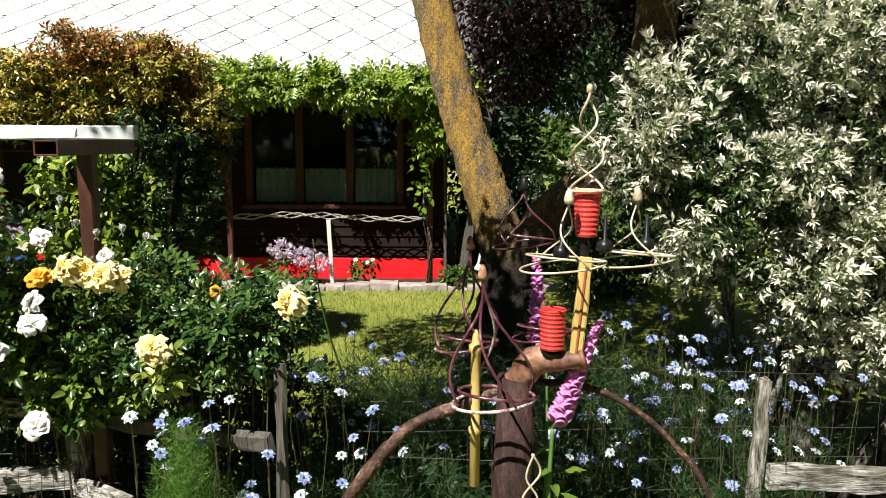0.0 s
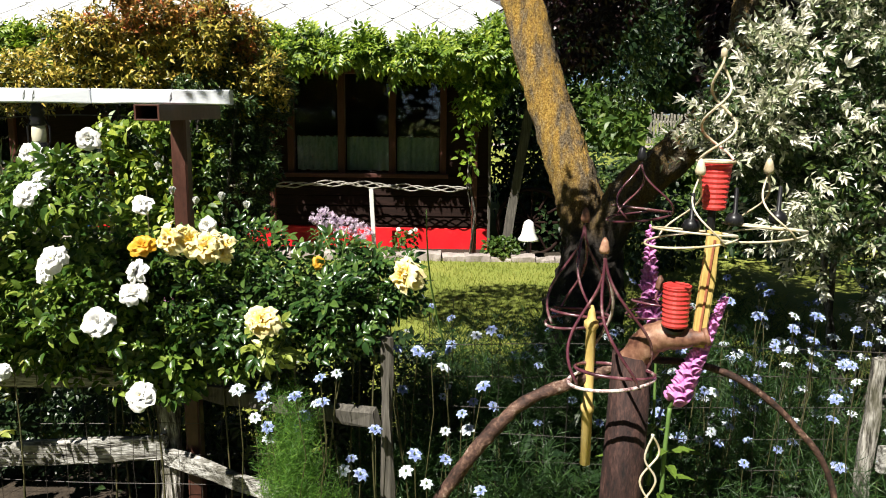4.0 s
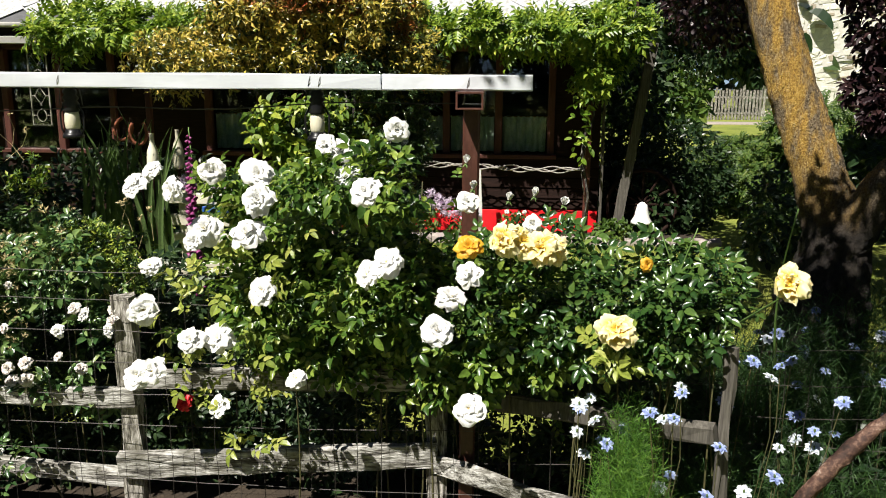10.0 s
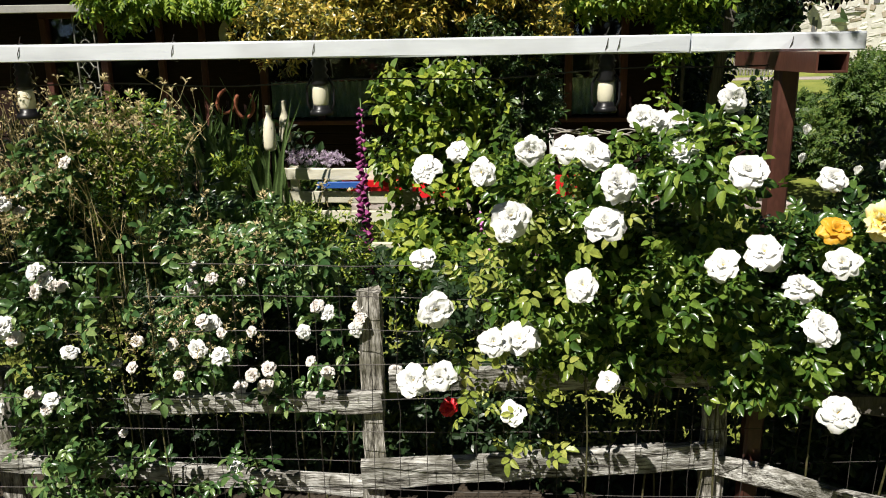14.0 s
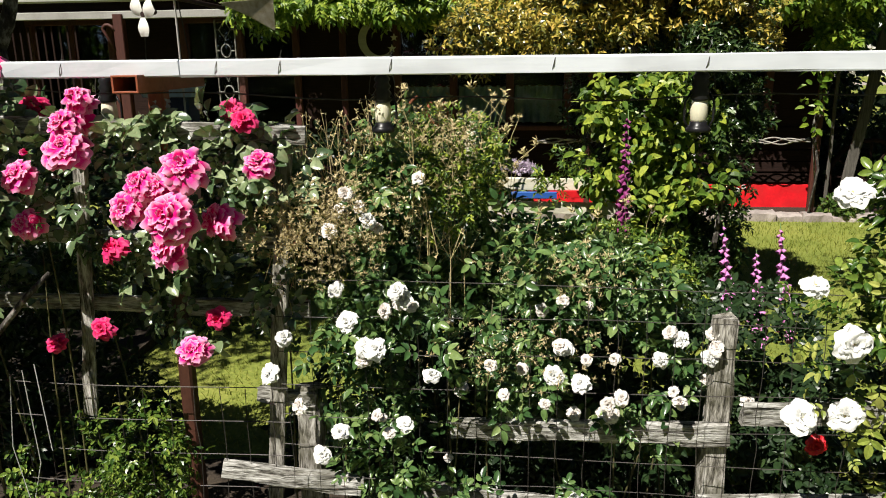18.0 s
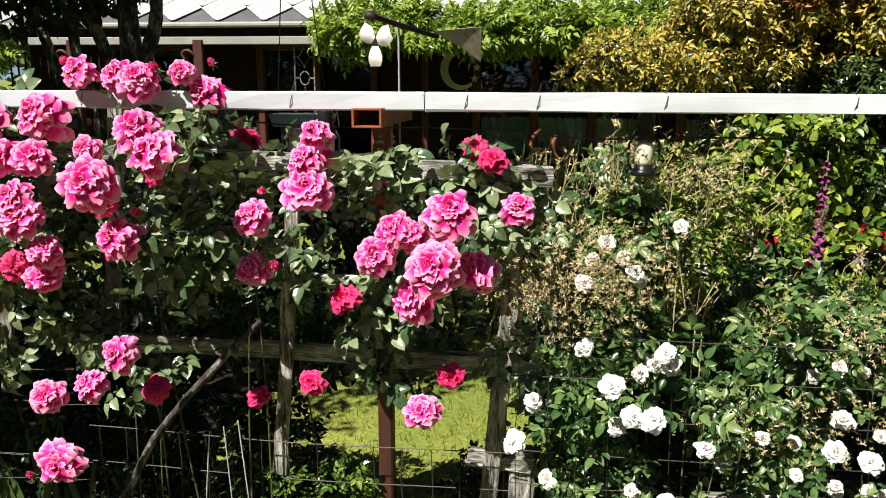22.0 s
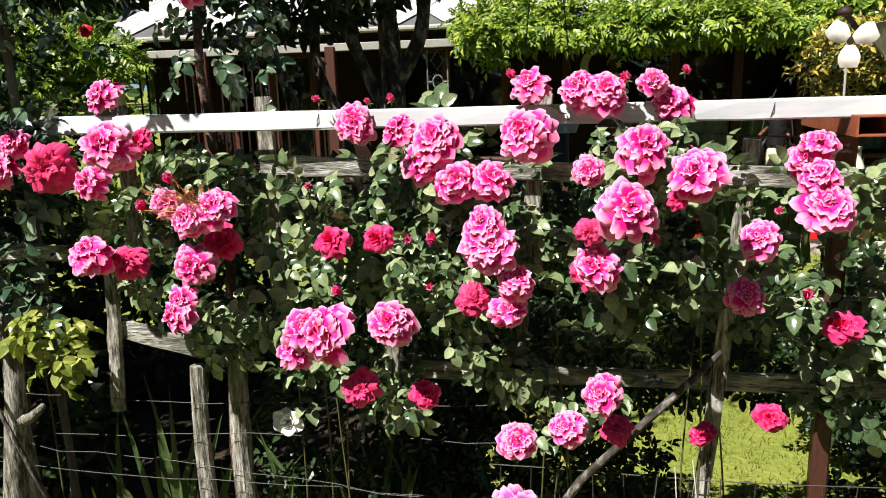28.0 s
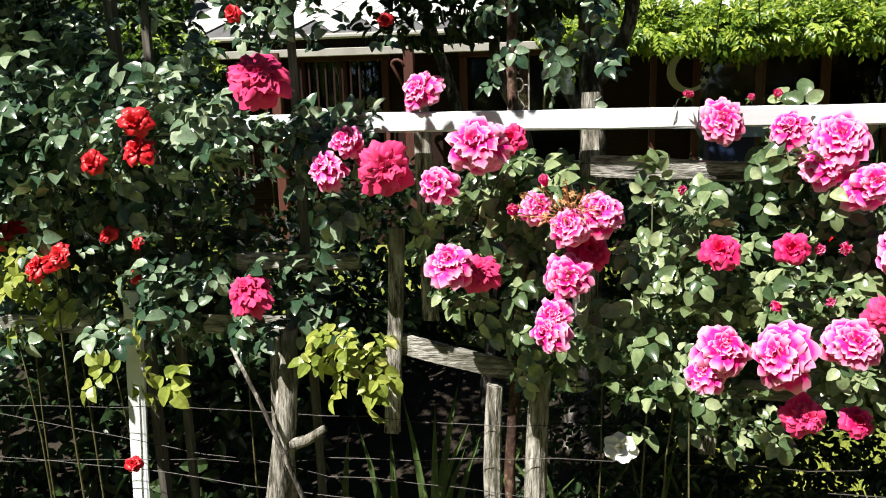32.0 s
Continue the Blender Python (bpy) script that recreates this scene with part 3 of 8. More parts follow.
def unit(n):
    d = rng.normal(size=(n, 3))
    return d / np.linalg.norm(d, axis=1, keepdims=True)


def on_blobs(blobs, n, shell=0.45, gaps=0.35, gscale=3.5, seed=0.0):
    """Places and outward directions near the skin of many ellipsoids (x, y, z, rx, ry, rz), with gaps cut by noise."""
    bl = np.array(blobs, float)
    wt = (bl[:, 3] * bl[:, 5] + bl[:, 3] * bl[:, 4] + bl[:, 4] * bl[:, 5])
    pick = rng.choice(len(bl), size=int(n * 1.6), p=wt / wt.sum())
    d = unit(len(pick))
    rad = 1 - shell * rng.random(len(pick)) ** 1.6 + rng.normal(0, 0.05, len(pick))
    p = bl[pick, :3] + d * bl[pick, 3:] * rad[:, None]
    keep = np.array([noise.noise(Vector((q[0] * gscale + seed, q[1] * gscale, q[2] * gscale))) > -gaps for q in p])
    nrm = d / bl[pick, 3:]
    nrm /= np.linalg.norm(nrm, axis=1, keepdims=True)
    return p[keep][:n], nrm[keep][:n]


def ragged(blobs, k, r0, r1, ex=(1, 1, 1)):
    """The blobs with k small ones added on their skin, for an uneven outline."""
    p, _ = on_blobs(blobs, k, shell=0.02, gaps=1.0)
    return list(blobs) + [tuple(q) + tuple(rng.uniform(r0, r1) * np.array(ex)) for q in p]


def foliage(blobs, n, tmpl, size, spread=0.7, lift=0.5, **kw):
    """Leaves that point outwards and lean to the light."""
    p, nrm = on_blobs(blobs, n, **kw)
    d = nrm * (0.6 if lift < 1 else 0.3) + unit(len(p)) * spread + np.array((0, 0, -0.15))
    u = nrm * 0.35 + unit(len(p)) * 0.5 + np.array((-0.35, -0.52, 0.83)) * (0.3 + lift)
    sz = size * rng.uniform(0.65, 1.25, len(p))
    return Shape().scatter(tmpl, p, d, u, sz)


def canes(roots, tips, r=0.006, sag=0.1, n=7):
    s = Shape()
    for a, b in zip(roots, tips):
        a, b = Vector(a), Vector(b)
        side = Vector(rng.normal(0, sag, 3))
        pts = [a.lerp(b, t) + side * math.sin(math.pi * t) * 0.6 for t in np.linspace(0, 1, n)]
        s.tube(pts, [r * (1 - 0.6 * t) for t in np.linspace(0, 1, n)], 5)
    return s


PETAL_T = (0, 0.30, 0.56, 0.78, 0.93, 1.0)
PETAL_W = (0.20, 0.66, 0.95, 1.06, 1.0, 0.84)


def petal(w, l, cup, curl, ruffle=0.0, ph=0.0):
    """One broad rounded petal on a 6 x 7 grid: rooted at 0, along +y, cupped upwards, its wavy rim rolled back."""
    vs, fs = [], []
    for t, k in zip(PETAL_T, PETAL_W):
        for j in range(7):
            s = j / 3 - 1
            wave = math.sin(4.6 * s + ph) + 0.5 * math.sin(9.1 * s + 2 * ph)
            z = cup * l * (t ** 1.5) - curl * l * max(0, t - 0.5) ** 2 * 4 + 0.2 * w * s * s * (1 - t * 0.7) + ruffle * wave * t * t * l
            vs.append((s * w * k / 2, l * t * (1 - 0.06 * s * s * t - 0.17 * s ** 4 * t) + 0.25 * ruffle * l * t ** 3 * math.sin(6.3 * s + 1.7 * ph), z))
    for i in range(5):
        for j in range(6):
            a = i * 7 + j
            fs.append((a, a + 1, a + 8, a + 7))
    return np.array(vs, float), fs


def bloom_mesh(name, mat, rings, seed, frill=0.07, loose=12):
    """A bloom of diameter about 1 facing +z: rings of (petals, length, width, tilt in degrees, height, curl)."""
    r = random.Random(seed)
    s = Shape()
    for k, (n, l, w, tilt, h, curl) in enumerate(rings):
        off = r.random() * 6.28
        for i in range(n):
            a = off + i * 6.283 / n + r.uniform(-0.18, 0.18)
            tv, tf = petal(w * r.uniform(0.85, 1.12), l * r.uniform(0.88, 1.1), 0.25, curl * r.uniform(0.5, 1.6), frill * r.uniform(0.6, 1.4), r.random() * 6)
            t = radians(tilt + r.uniform(-loose, loose))
            m = Matrix.Rotation(a, 3, "Z") @ Matrix.Rotation(t, 3, "X")
            q = tv @ np.array(m).T + np.array((0, 0, h))
            s.add(q, tf)
    me = s.mesh(name, mat, True)
    # 0 at the root, 1 at the rim, for the painted pale edge
    me.attributes.new("petal_edge_light", "FLOAT", "POINT").data.foreach_set("value", np.tile(np.repeat(PETAL_T, 7), s.n // 42))
    return me


FULL = [(7, 0.50, 0.44, 0, -0.06, 0.6), (8, 0.50, 0.38, 15, -0.05, 0.6), (10, 0.49, 0.33, 28, -0.03, 0.6), (11, 0.47, 0.29, 41, -0.01, 0.55), (12, 0.44, 0.26, 52, 0.0, 0.5), (11, 0.41, 0.23, 63, 0.01, 0.4), (9, 0.37, 0.19, 73, 0.02, 0.3), (7, 0.32, 0.16, 81, 0.03, 0.15)]
LOOSE = [(6, 0.50, 0.42, -4, 0, 0.4), (6, 0.49, 0.38, 14, 0.01, 0.4), (7, 0.43, 0.32, 33, 0.02, 0.35), (7, 0.33, 0.24, 54, 0.03, 0.2)]
FLAT = [(5, 0.52, 0.50, -4, 0, 0.3), (6, 0.47, 0.42, 10, 0.01, 0.35), (6, 0.39, 0.36, 24, 0.02, 0.3), (5, 0.28, 0.26, 42, 0.03, 0.2)]
OPEN = [(6, 0.5, 0.46, 2, 0, 0.35), (6, 0.48, 0.4, 18, 0.0, 0.35), (6, 0.43, 0.35, 33, 0.01, 0.3), (5, 0.35, 0.28, 48, 0.02, 0.25), (4, 0.25, 0.2, 62, 0.03, 0.1)]
BUD = [(3, 0.42, 0.40, 68, 0, 0.1), (3, 0.42, 0.36, 78, 0.02, 0.05), (3, 0.38, 0.3, 86, 0.04, 0.0)]
POMPON = [(6, 0.5, 0.48, 6, 0, 0.35), (7, 0.47, 0.4, 24, 0.0, 0.35), (7, 0.41, 0.33, 43, 0.01, 0.3), (6, 0.32, 0.25, 60, 0.02, 0.2), (4, 0.24, 0.2, 76, 0.03, 0.1)]
SINGLE = [(6, 0.5, 0.46, 8, 0, 0.2), (5, 0.3, 0.26, 26, 0.01, 0.1)]


def blooms_of(name, mat, kinds, count=3, frill=0.07, loose=12):
    return [bloom_mesh(name, mat, k, 31 * i + j, frill, loose) for i, k in enumerate(kinds) for j in range(count)]


STAMENS = Shape().scatter(sliver(0.12, 0.02, 0.3), np.zeros((22, 3)) + np.array((0, 0, 0.03)), unit(22) * 0.55 + np.array((0, 0, 1.0)), unit(22), 0.11).mesh("flower_centre", YELLOW_PETAL)
CALYX = Shape().scatter(sliver(0.3, 0.05, 0.2), np.zeros((5, 3)) + np.array((0, 0, -0.04)), [(math.cos(a), math.sin(a), -0.35) for a in np.arange(0, 6.2, 1.2566)], [(0, 0, 1)] * 5, 0.3).lathe([(0.02, -0.2), (0.07, -0.14), (0.075, -0.06), (0.03, -0.02)], n=8).mesh("calyx", STEM_GREEN)
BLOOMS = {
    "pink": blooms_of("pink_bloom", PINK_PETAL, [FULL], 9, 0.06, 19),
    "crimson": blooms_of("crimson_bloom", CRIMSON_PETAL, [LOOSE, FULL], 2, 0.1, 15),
    "red": blooms_of("red_bloom", RED_PETAL, [LOOSE], 3),
    "white": blooms_of("white_bloom", WHITE_PETAL, [FLAT, OPEN], 6, 0.09, 20),
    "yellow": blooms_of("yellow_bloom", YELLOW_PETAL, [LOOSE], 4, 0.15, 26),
    "gold": blooms_of("golden_bloom", GOLD_PETAL, [LOOSE], 1),
    "blush": blooms_of("blush_bloom", BLUSH_PETAL, [POMPON], 4, 0.09, 18),
    "pinkbud": blooms_of("pink_bud", PINK_PETAL, [BUD], 2),
    "whitebud": blooms_of("white_bud", WHITE_PETAL, [BUD], 1),
    "small": blooms_of("small_white_bloom", WHITE_PETAL, [POMPON], 6, 0.09, 18),
    "single": blooms_of("single_white_bloom", WHITE_PETAL, [SINGLE], 1),
}


def bloom(kind, parent, x, y, z, d, face=None, label=""):
    """A bloom of diameter d as a part of its bush, turned towards the path unless face is given."""
    pool = BLOOMS[kind]
    me = pool[int(rng.integers(len(pool)))]
    f = Vector(face) if face else Vector((rng.normal(-0.2, 0.36), -1, max(0.2, 0.68 + rng.normal(0, 0.4))))
    q = f.to_track_quat("Z", "Y").to_matrix().to_4x4() @ Matrix.Rotation(rng.random() * 6.28, 4, "Z")
    pose_ = Matrix.Translation((x, y, z)) @ q @ Matrix.Scale(d * 0.96, 4) @ Matrix.Diagonal((rng.uniform(0.88, 1.1), rng.uniform(0.88, 1.1), rng.uniform(0.85, 1.15), 1.0))
    ob = put_part("bloom", me, parent, pose_, label)
    if kind in ("white", "yellow", "single"):
        c = new("flower_centre", STAMENS)
        c.parent = ob
    else:
        c = new("calyx", CALYX)
        c.parent = ob
    return ob

# ---- ground ----


def ground_z(x, y):
    return 0.012 * max(0.0, y - 11.0) if y < 60 else 0.012 * 49


def make_ground():
    s = Shape()
    xs = np.concatenate((np.arange(-300, -12, 24), np.arange(-12, 9, 0.75), np.arange(9, 301, 24)))
    ys = np.concatenate((np.arange(-120, -3, 20), np.arange(-3, 14, 0.75), np.arange(14, 60, 5), np.arange(60, 420, 40)))
    vs = [(x, y, ground_z(x, y) + 0.02 * noise.noise(Vector((x * 0.4, y * 0.4, 0)))) for y in ys for x in xs]
    w = len(xs)
    fs = [(j * w + i, j * w + i + 1, j * w + w + i + 1, j * w + w + i) for j in range(len(ys) - 1) for i in range(w - 1)]
    s.add(vs, fs)
    return whole("ground", s, LAWN, "mown sunlit lawn reaching past the cottage", "lawn", kind="structure", smooth=True)


make_ground()

# bed of dark soil under the fence, a low mound
bed = Shape()
bx, by = np.linspace(-9, 4, 60), np.linspace(1.75, 3.3, 9)
bed.add([(x, y + 0.12 * noise.noise(Vector((x, y, 2))), 0.03 + 0.05 * math.sin(math.pi * (j / 8)) + 0.03 * noise.noise(Vector((x * 3, y * 3, 5))) - (0.1 if j in (0, 8) else 0)) for j, y in enumerate(by) for x in bx],
        [(j * 60 + i, j * 60 + i + 1, j * 60 + 61 + i, j * 60 + 60 + i) for j in range(8) for i in range(59)])
whole("garden_bed", bed, EARTH, "dark soil bed along the wooden fence", "soil", kind="structure", smooth=True)

path_s = Shape()
path_s.box(-12, 6, -1.2, 1.15, -0.05, 0.035, 0.01)
whole("path", path_s, EARTH, "trodden earth path beside the garden fence", "path", kind="structure")

grass = Shape()
gp = np.stack((rng.uniform(-6.5, 2.5, 52000), rng.uniform(3.1, 7.95, 52000), np.zeros(52000)), 1)
gd = unit(len(gp)) * 0.6 + np.array((0, 0, 1.0))
blade_t = (np.array([(-0.06, 0, 0), (0.06, 0, 0), (0, 1, 0.15)], float), [(0, 1, 2)])
grass.scatter(blade_t, gp, gd, unit(len(gp)) + np.array((0, -1, 0)), rng.uniform(0.025, 0.055, len(gp)))
whole("lawn_grass", grass, GRASS, "short yellow-green grass of the lawn", "grass", kind="stuff")

# ---- cottage ----
WALL_Y = 8.45
SILL, HEAD = 0.86, 1.98
WINDOWS = [(-2.13, -0.47, 3), (-4.15, -2.42, 3), (-6.4, -5.2, 2), (-8.1, -7.2, 2)]


def cottage_walls():
    front = thing("wall_front", (-4.3, WALL_Y, 0), "dark brown timber-boarded cottage wall with a bright red plinth", "wall", kind="structure")
    xs = [-9.0] + [v for w in sorted(WINDOWS) for v in w[:2]] + [0.05]
    core = Shape()
    for i in range(0, len(xs), 2):
        core.box(xs[i], xs[i + 1], WALL_Y, WALL_Y + 0.14, 0.3, 2.3, 0.005)
    for w in WINDOWS:
        core.box(w[0], w[1], WALL_Y, WALL_Y + 0.14, 0.3, SILL, 0.002)
        core.box(w[0], w[1], WALL_Y, WALL_Y + 0.14, HEAD, 2.3, 0.002)
    part("wall_core", core, BROWN_WOOD, front)
    red = Shape().box(-3.4, 0.05, WALL_Y - 0.03, WALL_Y + 0.14, -0.05, 0.265, 0.01)
    part("plinth", red, RED_PAINT, front, "bright red painted plinth")
    part("dark_plinth", Shape().box(-9.0, -3.402, WALL_Y - 0.02, WALL_Y + 0.14, -0.05, 0.3, 0.01), BROWN_WOOD, front)
    z, i = 0.275, 0
    while z < SILL - 0.04:
        for x0, x1 in ((-9.0, -6.1), (-6.095, -3.0), (-2.995, 0.05)):
            b = Shape().beam((x0, WALL_Y - 0.018, z + 0.055), (x1, WALL_Y - 0.018, z + 0.055), 0.026, 0.108, 0.006, 4, 0.0012, up=(0, 0.16, 1))
            part("board", b, BROWN_WOOD, front)
        z += 0.112
    side = Shape().box(-0.1, 0.05, WALL_Y + 0.14, 13.4, 0, 2.3).box(-9.0, -8.85, WALL_Y + 0.14, 13.4, 0, 2.3)
    whole("wall_side", side, BROWN_WOOD, "dark brown timber gable walls of the cottage", "wall", kind="structure")
    whole("wall_back", Shape().box(-9.0, 0.05, 13.4, 13.55, 0, 2.3), BROWN_WOOD, "dark brown rear wall of the cottage", "wall", kind="structure")
    whole("floor_inside", Shape().box(-8.85, -0.1, WALL_Y + 0.14, 13.4, 0.02, 0.08), UNLIT_ROOM, "cottage floor coloured as dark as the unlit room", "floor", kind="structure")
    whole("ceiling_inside", Shape().box(-8.85, -0.1, WALL_Y + 0.14, 13.4, 2.3, 2.34), UNLIT_ROOM, "cottage ceiling coloured as dark as the unlit room", "ceiling", kind="structure")


cottage_walls()


def make_window(i, x0, x1, panes):
    w = thing("window_%d" % i, ((x0 + x1) / 2, WALL_Y, SILL), "dark window with red-brown mullions" + (" and half lace curtains" if x0 > -5 else " under the cottage eave"), "window", "cottage windows", "structure")
    y0, y1 = WALL_Y - 0.03, WALL_Y + 0.06
    part("window_sill", Shape().box(x0 - 0.06, x1 + 0.06, WALL_Y - 0.11, WALL_Y + 0.05, SILL - 0.045, SILL, 0.006), TRIM_BROWN, w)
    part("head_rail", Shape().box(x0 - 0.05, x1 + 0.05, y0, y1, HEAD - 0.06, HEAD + 0.02, 0.006), TRIM_BROWN, w)
    step = (x1 - x0) / panes
    for k in range(panes + 1):
        x = x0 + step * k
        wd = 0.035 if k in (0, panes) else 0.038
        part("mullion", Shape().beam((x, WALL_Y - 0.005, SILL), (x, WALL_Y - 0.005, HEAD - 0.06), wd * 2, 0.085, 0.006, up=(0, 1, 0)), TRIM_BROWN, w)
    for k in range(panes):
        a, b = x0 + step * k + 0.04, x0 + step * (k + 1) - 0.04
        g = part("pane", Shape().box(a, b, WALL_Y + 0.02, WALL_Y + 0.026, SILL + 0.004, HEAD - 0.065, 0.001), GLASS, w)
        g.visible_shadow = False
        if x0 < -5:
            continue
        # gathered lace on the lower third
        c, n = Shape(), 40
        xs = np.linspace(a + 0.005, b - 0.005, n)
        rows = [(SILL + 0.02, 1.0), (SILL + 0.2, 1.0), (SILL + 0.37, 0.8), (SILL + 0.395, 1.2)]
        vs = [(x, WALL_Y + 0.075 + 0.011 * amp * math.sin(x * 95 + 0.8 * math.sin(x * 31)), z + 0.004 * math.sin(x * 60)) for z, amp in rows for x in xs]
        c.add(vs, [(r * n + q, r * n + q + 1, r * n + n + q + 1, r * n + n + q) for r in range(3) for q in range(n - 1)])
        whole("lace_curtain", c, LACE, "pale green half lace curtain behind the window", "curtain", "half curtains", smooth=True)
        rod = Shape().tube([(a - 0.02, WALL_Y + 0.075, SILL + 0.39), (b + 0.02, WALL_Y + 0.075, SILL + 0.39)], 0.006, 6)
        part("curtain_rod", rod, TRIM_BROWN, w)


for wi, wv in enumerate(WINDOWS):
    make_window(wi + 1, *wv)

# roof: deck, then slates laid as diamonds
EAVE_Y, EAVE_Z, PITCH = 8.02, 2.17, radians(38)
RU = Vector((0, math.cos(PITCH), math.sin(PITCH)))
RN = Vector((0, -math.sin(PITCH), math.cos(PITCH)))
ROOF_X0, ROOF_X1, ROOF_L = -9.25, 0.32, 4.2


def on_roof(x, s, h=0.0):
    return Vector((x, EAVE_Y, EAVE_Z)) + RU * s + RN * h


def make_roof():
    roof = thing("roof", (-4.5, EAVE_Y, EAVE_Z), "pale grey lichen-speckled diamond slate roof in full sun", "roof", kind="structure")
    deck = Shape()
    a, b, c, d = on_roof(ROOF_X0, -0.02), on_roof(ROOF_X1, -0.02), on_roof(ROOF_X1, ROOF_L), on_roof(ROOF_X0, ROOF_L)
    low = RN * -0.07
    deck.add([tuple(p) for p in (a, b, c, d, a + low, b + low, c + low, d + low)], [(0, 1, 2, 3), (7, 6, 5, 4), (0, 4, 5, 1), (1, 5, 6, 2), (2, 6, 7, 3), (3, 7, 4, 0)])
    part("roof_deck", deck, SLATE_JOINT, roof)
    back = Shape()
    top = on_roof(0, ROOF_L)
    back.beam((ROOF_X0, top.y + 1.65, top.z - 1.28), (ROOF_X1, top.y + 1.65, top.z - 1.28), 4.2, 0.07, up=(0, math.sin(PITCH), math.cos(PITCH)))
    part("rear_slope", back, SLATE_JOINT, roof)
    gables = Shape()
    for x in (-8.92, -0.03):
        gables.add([(x + e, y, z) for e in (-0.06, 0.06) for y, z in ((WALL_Y, 2.3), (13.5, 2.3), (top.y, top.z - 0.1))], [(0, 1, 2), (5, 4, 3), (0, 3, 4, 1), (1, 4, 5, 2), (2, 5, 3, 0)])
    part("gable", gables, BROWN_WOOD, roof)
    hx, hs = 0.235, 0.245
    me = []
    for k in range(4):
        r = random.Random(k)
        t = 0.006
        cut = 0.032
        ring = [(0, -hs + cut * 0.6), (cut, -hs + cut), (hx - 0.004, -0.015), (hx - 0.004, 0.015), (0.015, hs - 0.006), (-0.015, hs - 0.006), (-hx + 0.004, 0.015), (-hx + 0.004, -0.015), (-cut, -hs + cut)]
        ring = [(x + r.uniform(-0.003, 0.003), y + r.uniform(-0.003, 0.003)) for x, y in ring]
        vs = [(x, y, (0.016 if y < 0 else 0.006)) for x, y in ring] + [(x, y, (0.016 if y < 0 else 0.006) - t) for x, y in ring]
        n = len(ring)
        s = Shape().add(vs, [tuple(range(n)), tuple(range(2 * n - 1, n - 1, -1))] + [(i, n + i, n + (i + 1) % n, (i + 1) % n) for i in range(n)])
        me.append(s.mesh("slate", SLATE))
    base = Matrix(((1, 0, 0), (0, RU.y, RN.y), (0, RU.z, RN.z))).to_4x4()
    row, s = 0, 0.23
    rest = Shape()
    count = 0
    while s < 3.6:
        x = ROOF_X0 + 0.24 + (0.235 if row % 2 else 0)
        while x < ROOF_X1 - 0.22:
            m = Matrix.Translation(on_roof(x, s, 0.004)) @ base @ Matrix.Rotation(rng.normal(0, 0.012), 4, "Z") @ Matrix.Rotation(rng.normal(0, 0.006), 4, "X")
            if count < 300:
                put_part("slate", me[count % 4], roof, m)
            else:
                vv = np.array([tuple(m @ v.co) for v in me[count % 4].vertices])
                rest.add(vv, [tuple(p.vertices) for p in me[count % 4].polygons])
            count += 1
            x += 0.47
        row += 1
        s += 0.249
    if rest.n:
        part("slates", rest, SLATE, roof, kind="stuff")
    part("verge_board", Shape().beam(on_roof(ROOF_X1, -0.05, -0.04), on_roof(ROOF_X1, ROOF_L, -0.04), 0.03, 0.16, up=RN), BROWN_WOOD, roof)
    part("fascia", Shape().box(ROOF_X0, ROOF_X1, EAVE_Y + 0.0, EAVE_Y + 0.03, EAVE_Z - 0.16, EAVE_Z - 0.02), BROWN_WOOD, roof)
    soffit = Shape().box(ROOF_X0, ROOF_X1, EAVE_Y + 0.03, WALL_Y + 0.14, 2.08, 2.12)
    part("soffit", soffit, BROWN_WOOD, roof)


make_roof()

# ---- pale rail on brown steel posts ----
RAIL_Y, RAIL_Z = 2.48, 1.573


def make_rail():
    r = thing("long_rail", (-3.8, RAIL_Y, RAIL_Z), "long pale painted rail resting on brown posts, with wire ties", "rail")
    joints = [-0.985, -1.42, -3.72, -5.05, -6.95]
    for a, b in zip(joints, joints[1:]):
        part("length", Shape().beam((a - 0.0015, RAIL_Y, RAIL_Z), (b + 0.0015, RAIL_Y, RAIL_Z), 0.04, 0.045, 0.004, 10, 0.0008), PAINT_RAIL, r)
    for x in (-1.17, -1.60, -1.63, -2.38, -2.75, -3.16, -3.45, -3.62, -4.05, -4.6, -5.1):
        s = Shape()
        pts = [(x + 0.004 * math.sin(3 * a), RAIL_Y + 0.024 * math.cos(a), RAIL_Z + 0.027 * math.sin(a)) for a in np.linspace(0, 6.283, 11)[:-1]]
        s.tube(pts, 0.0011, 5, closed=True)
        s.tube([(x, RAIL_Y - 0.01, RAIL_Z + 0.026), (x + 0.006, RAIL_Y - 0.012, RAIL_Z + 0.042)], 0.001, 4)
        part("wire_tie", s, WIRE, r)


make_rail()


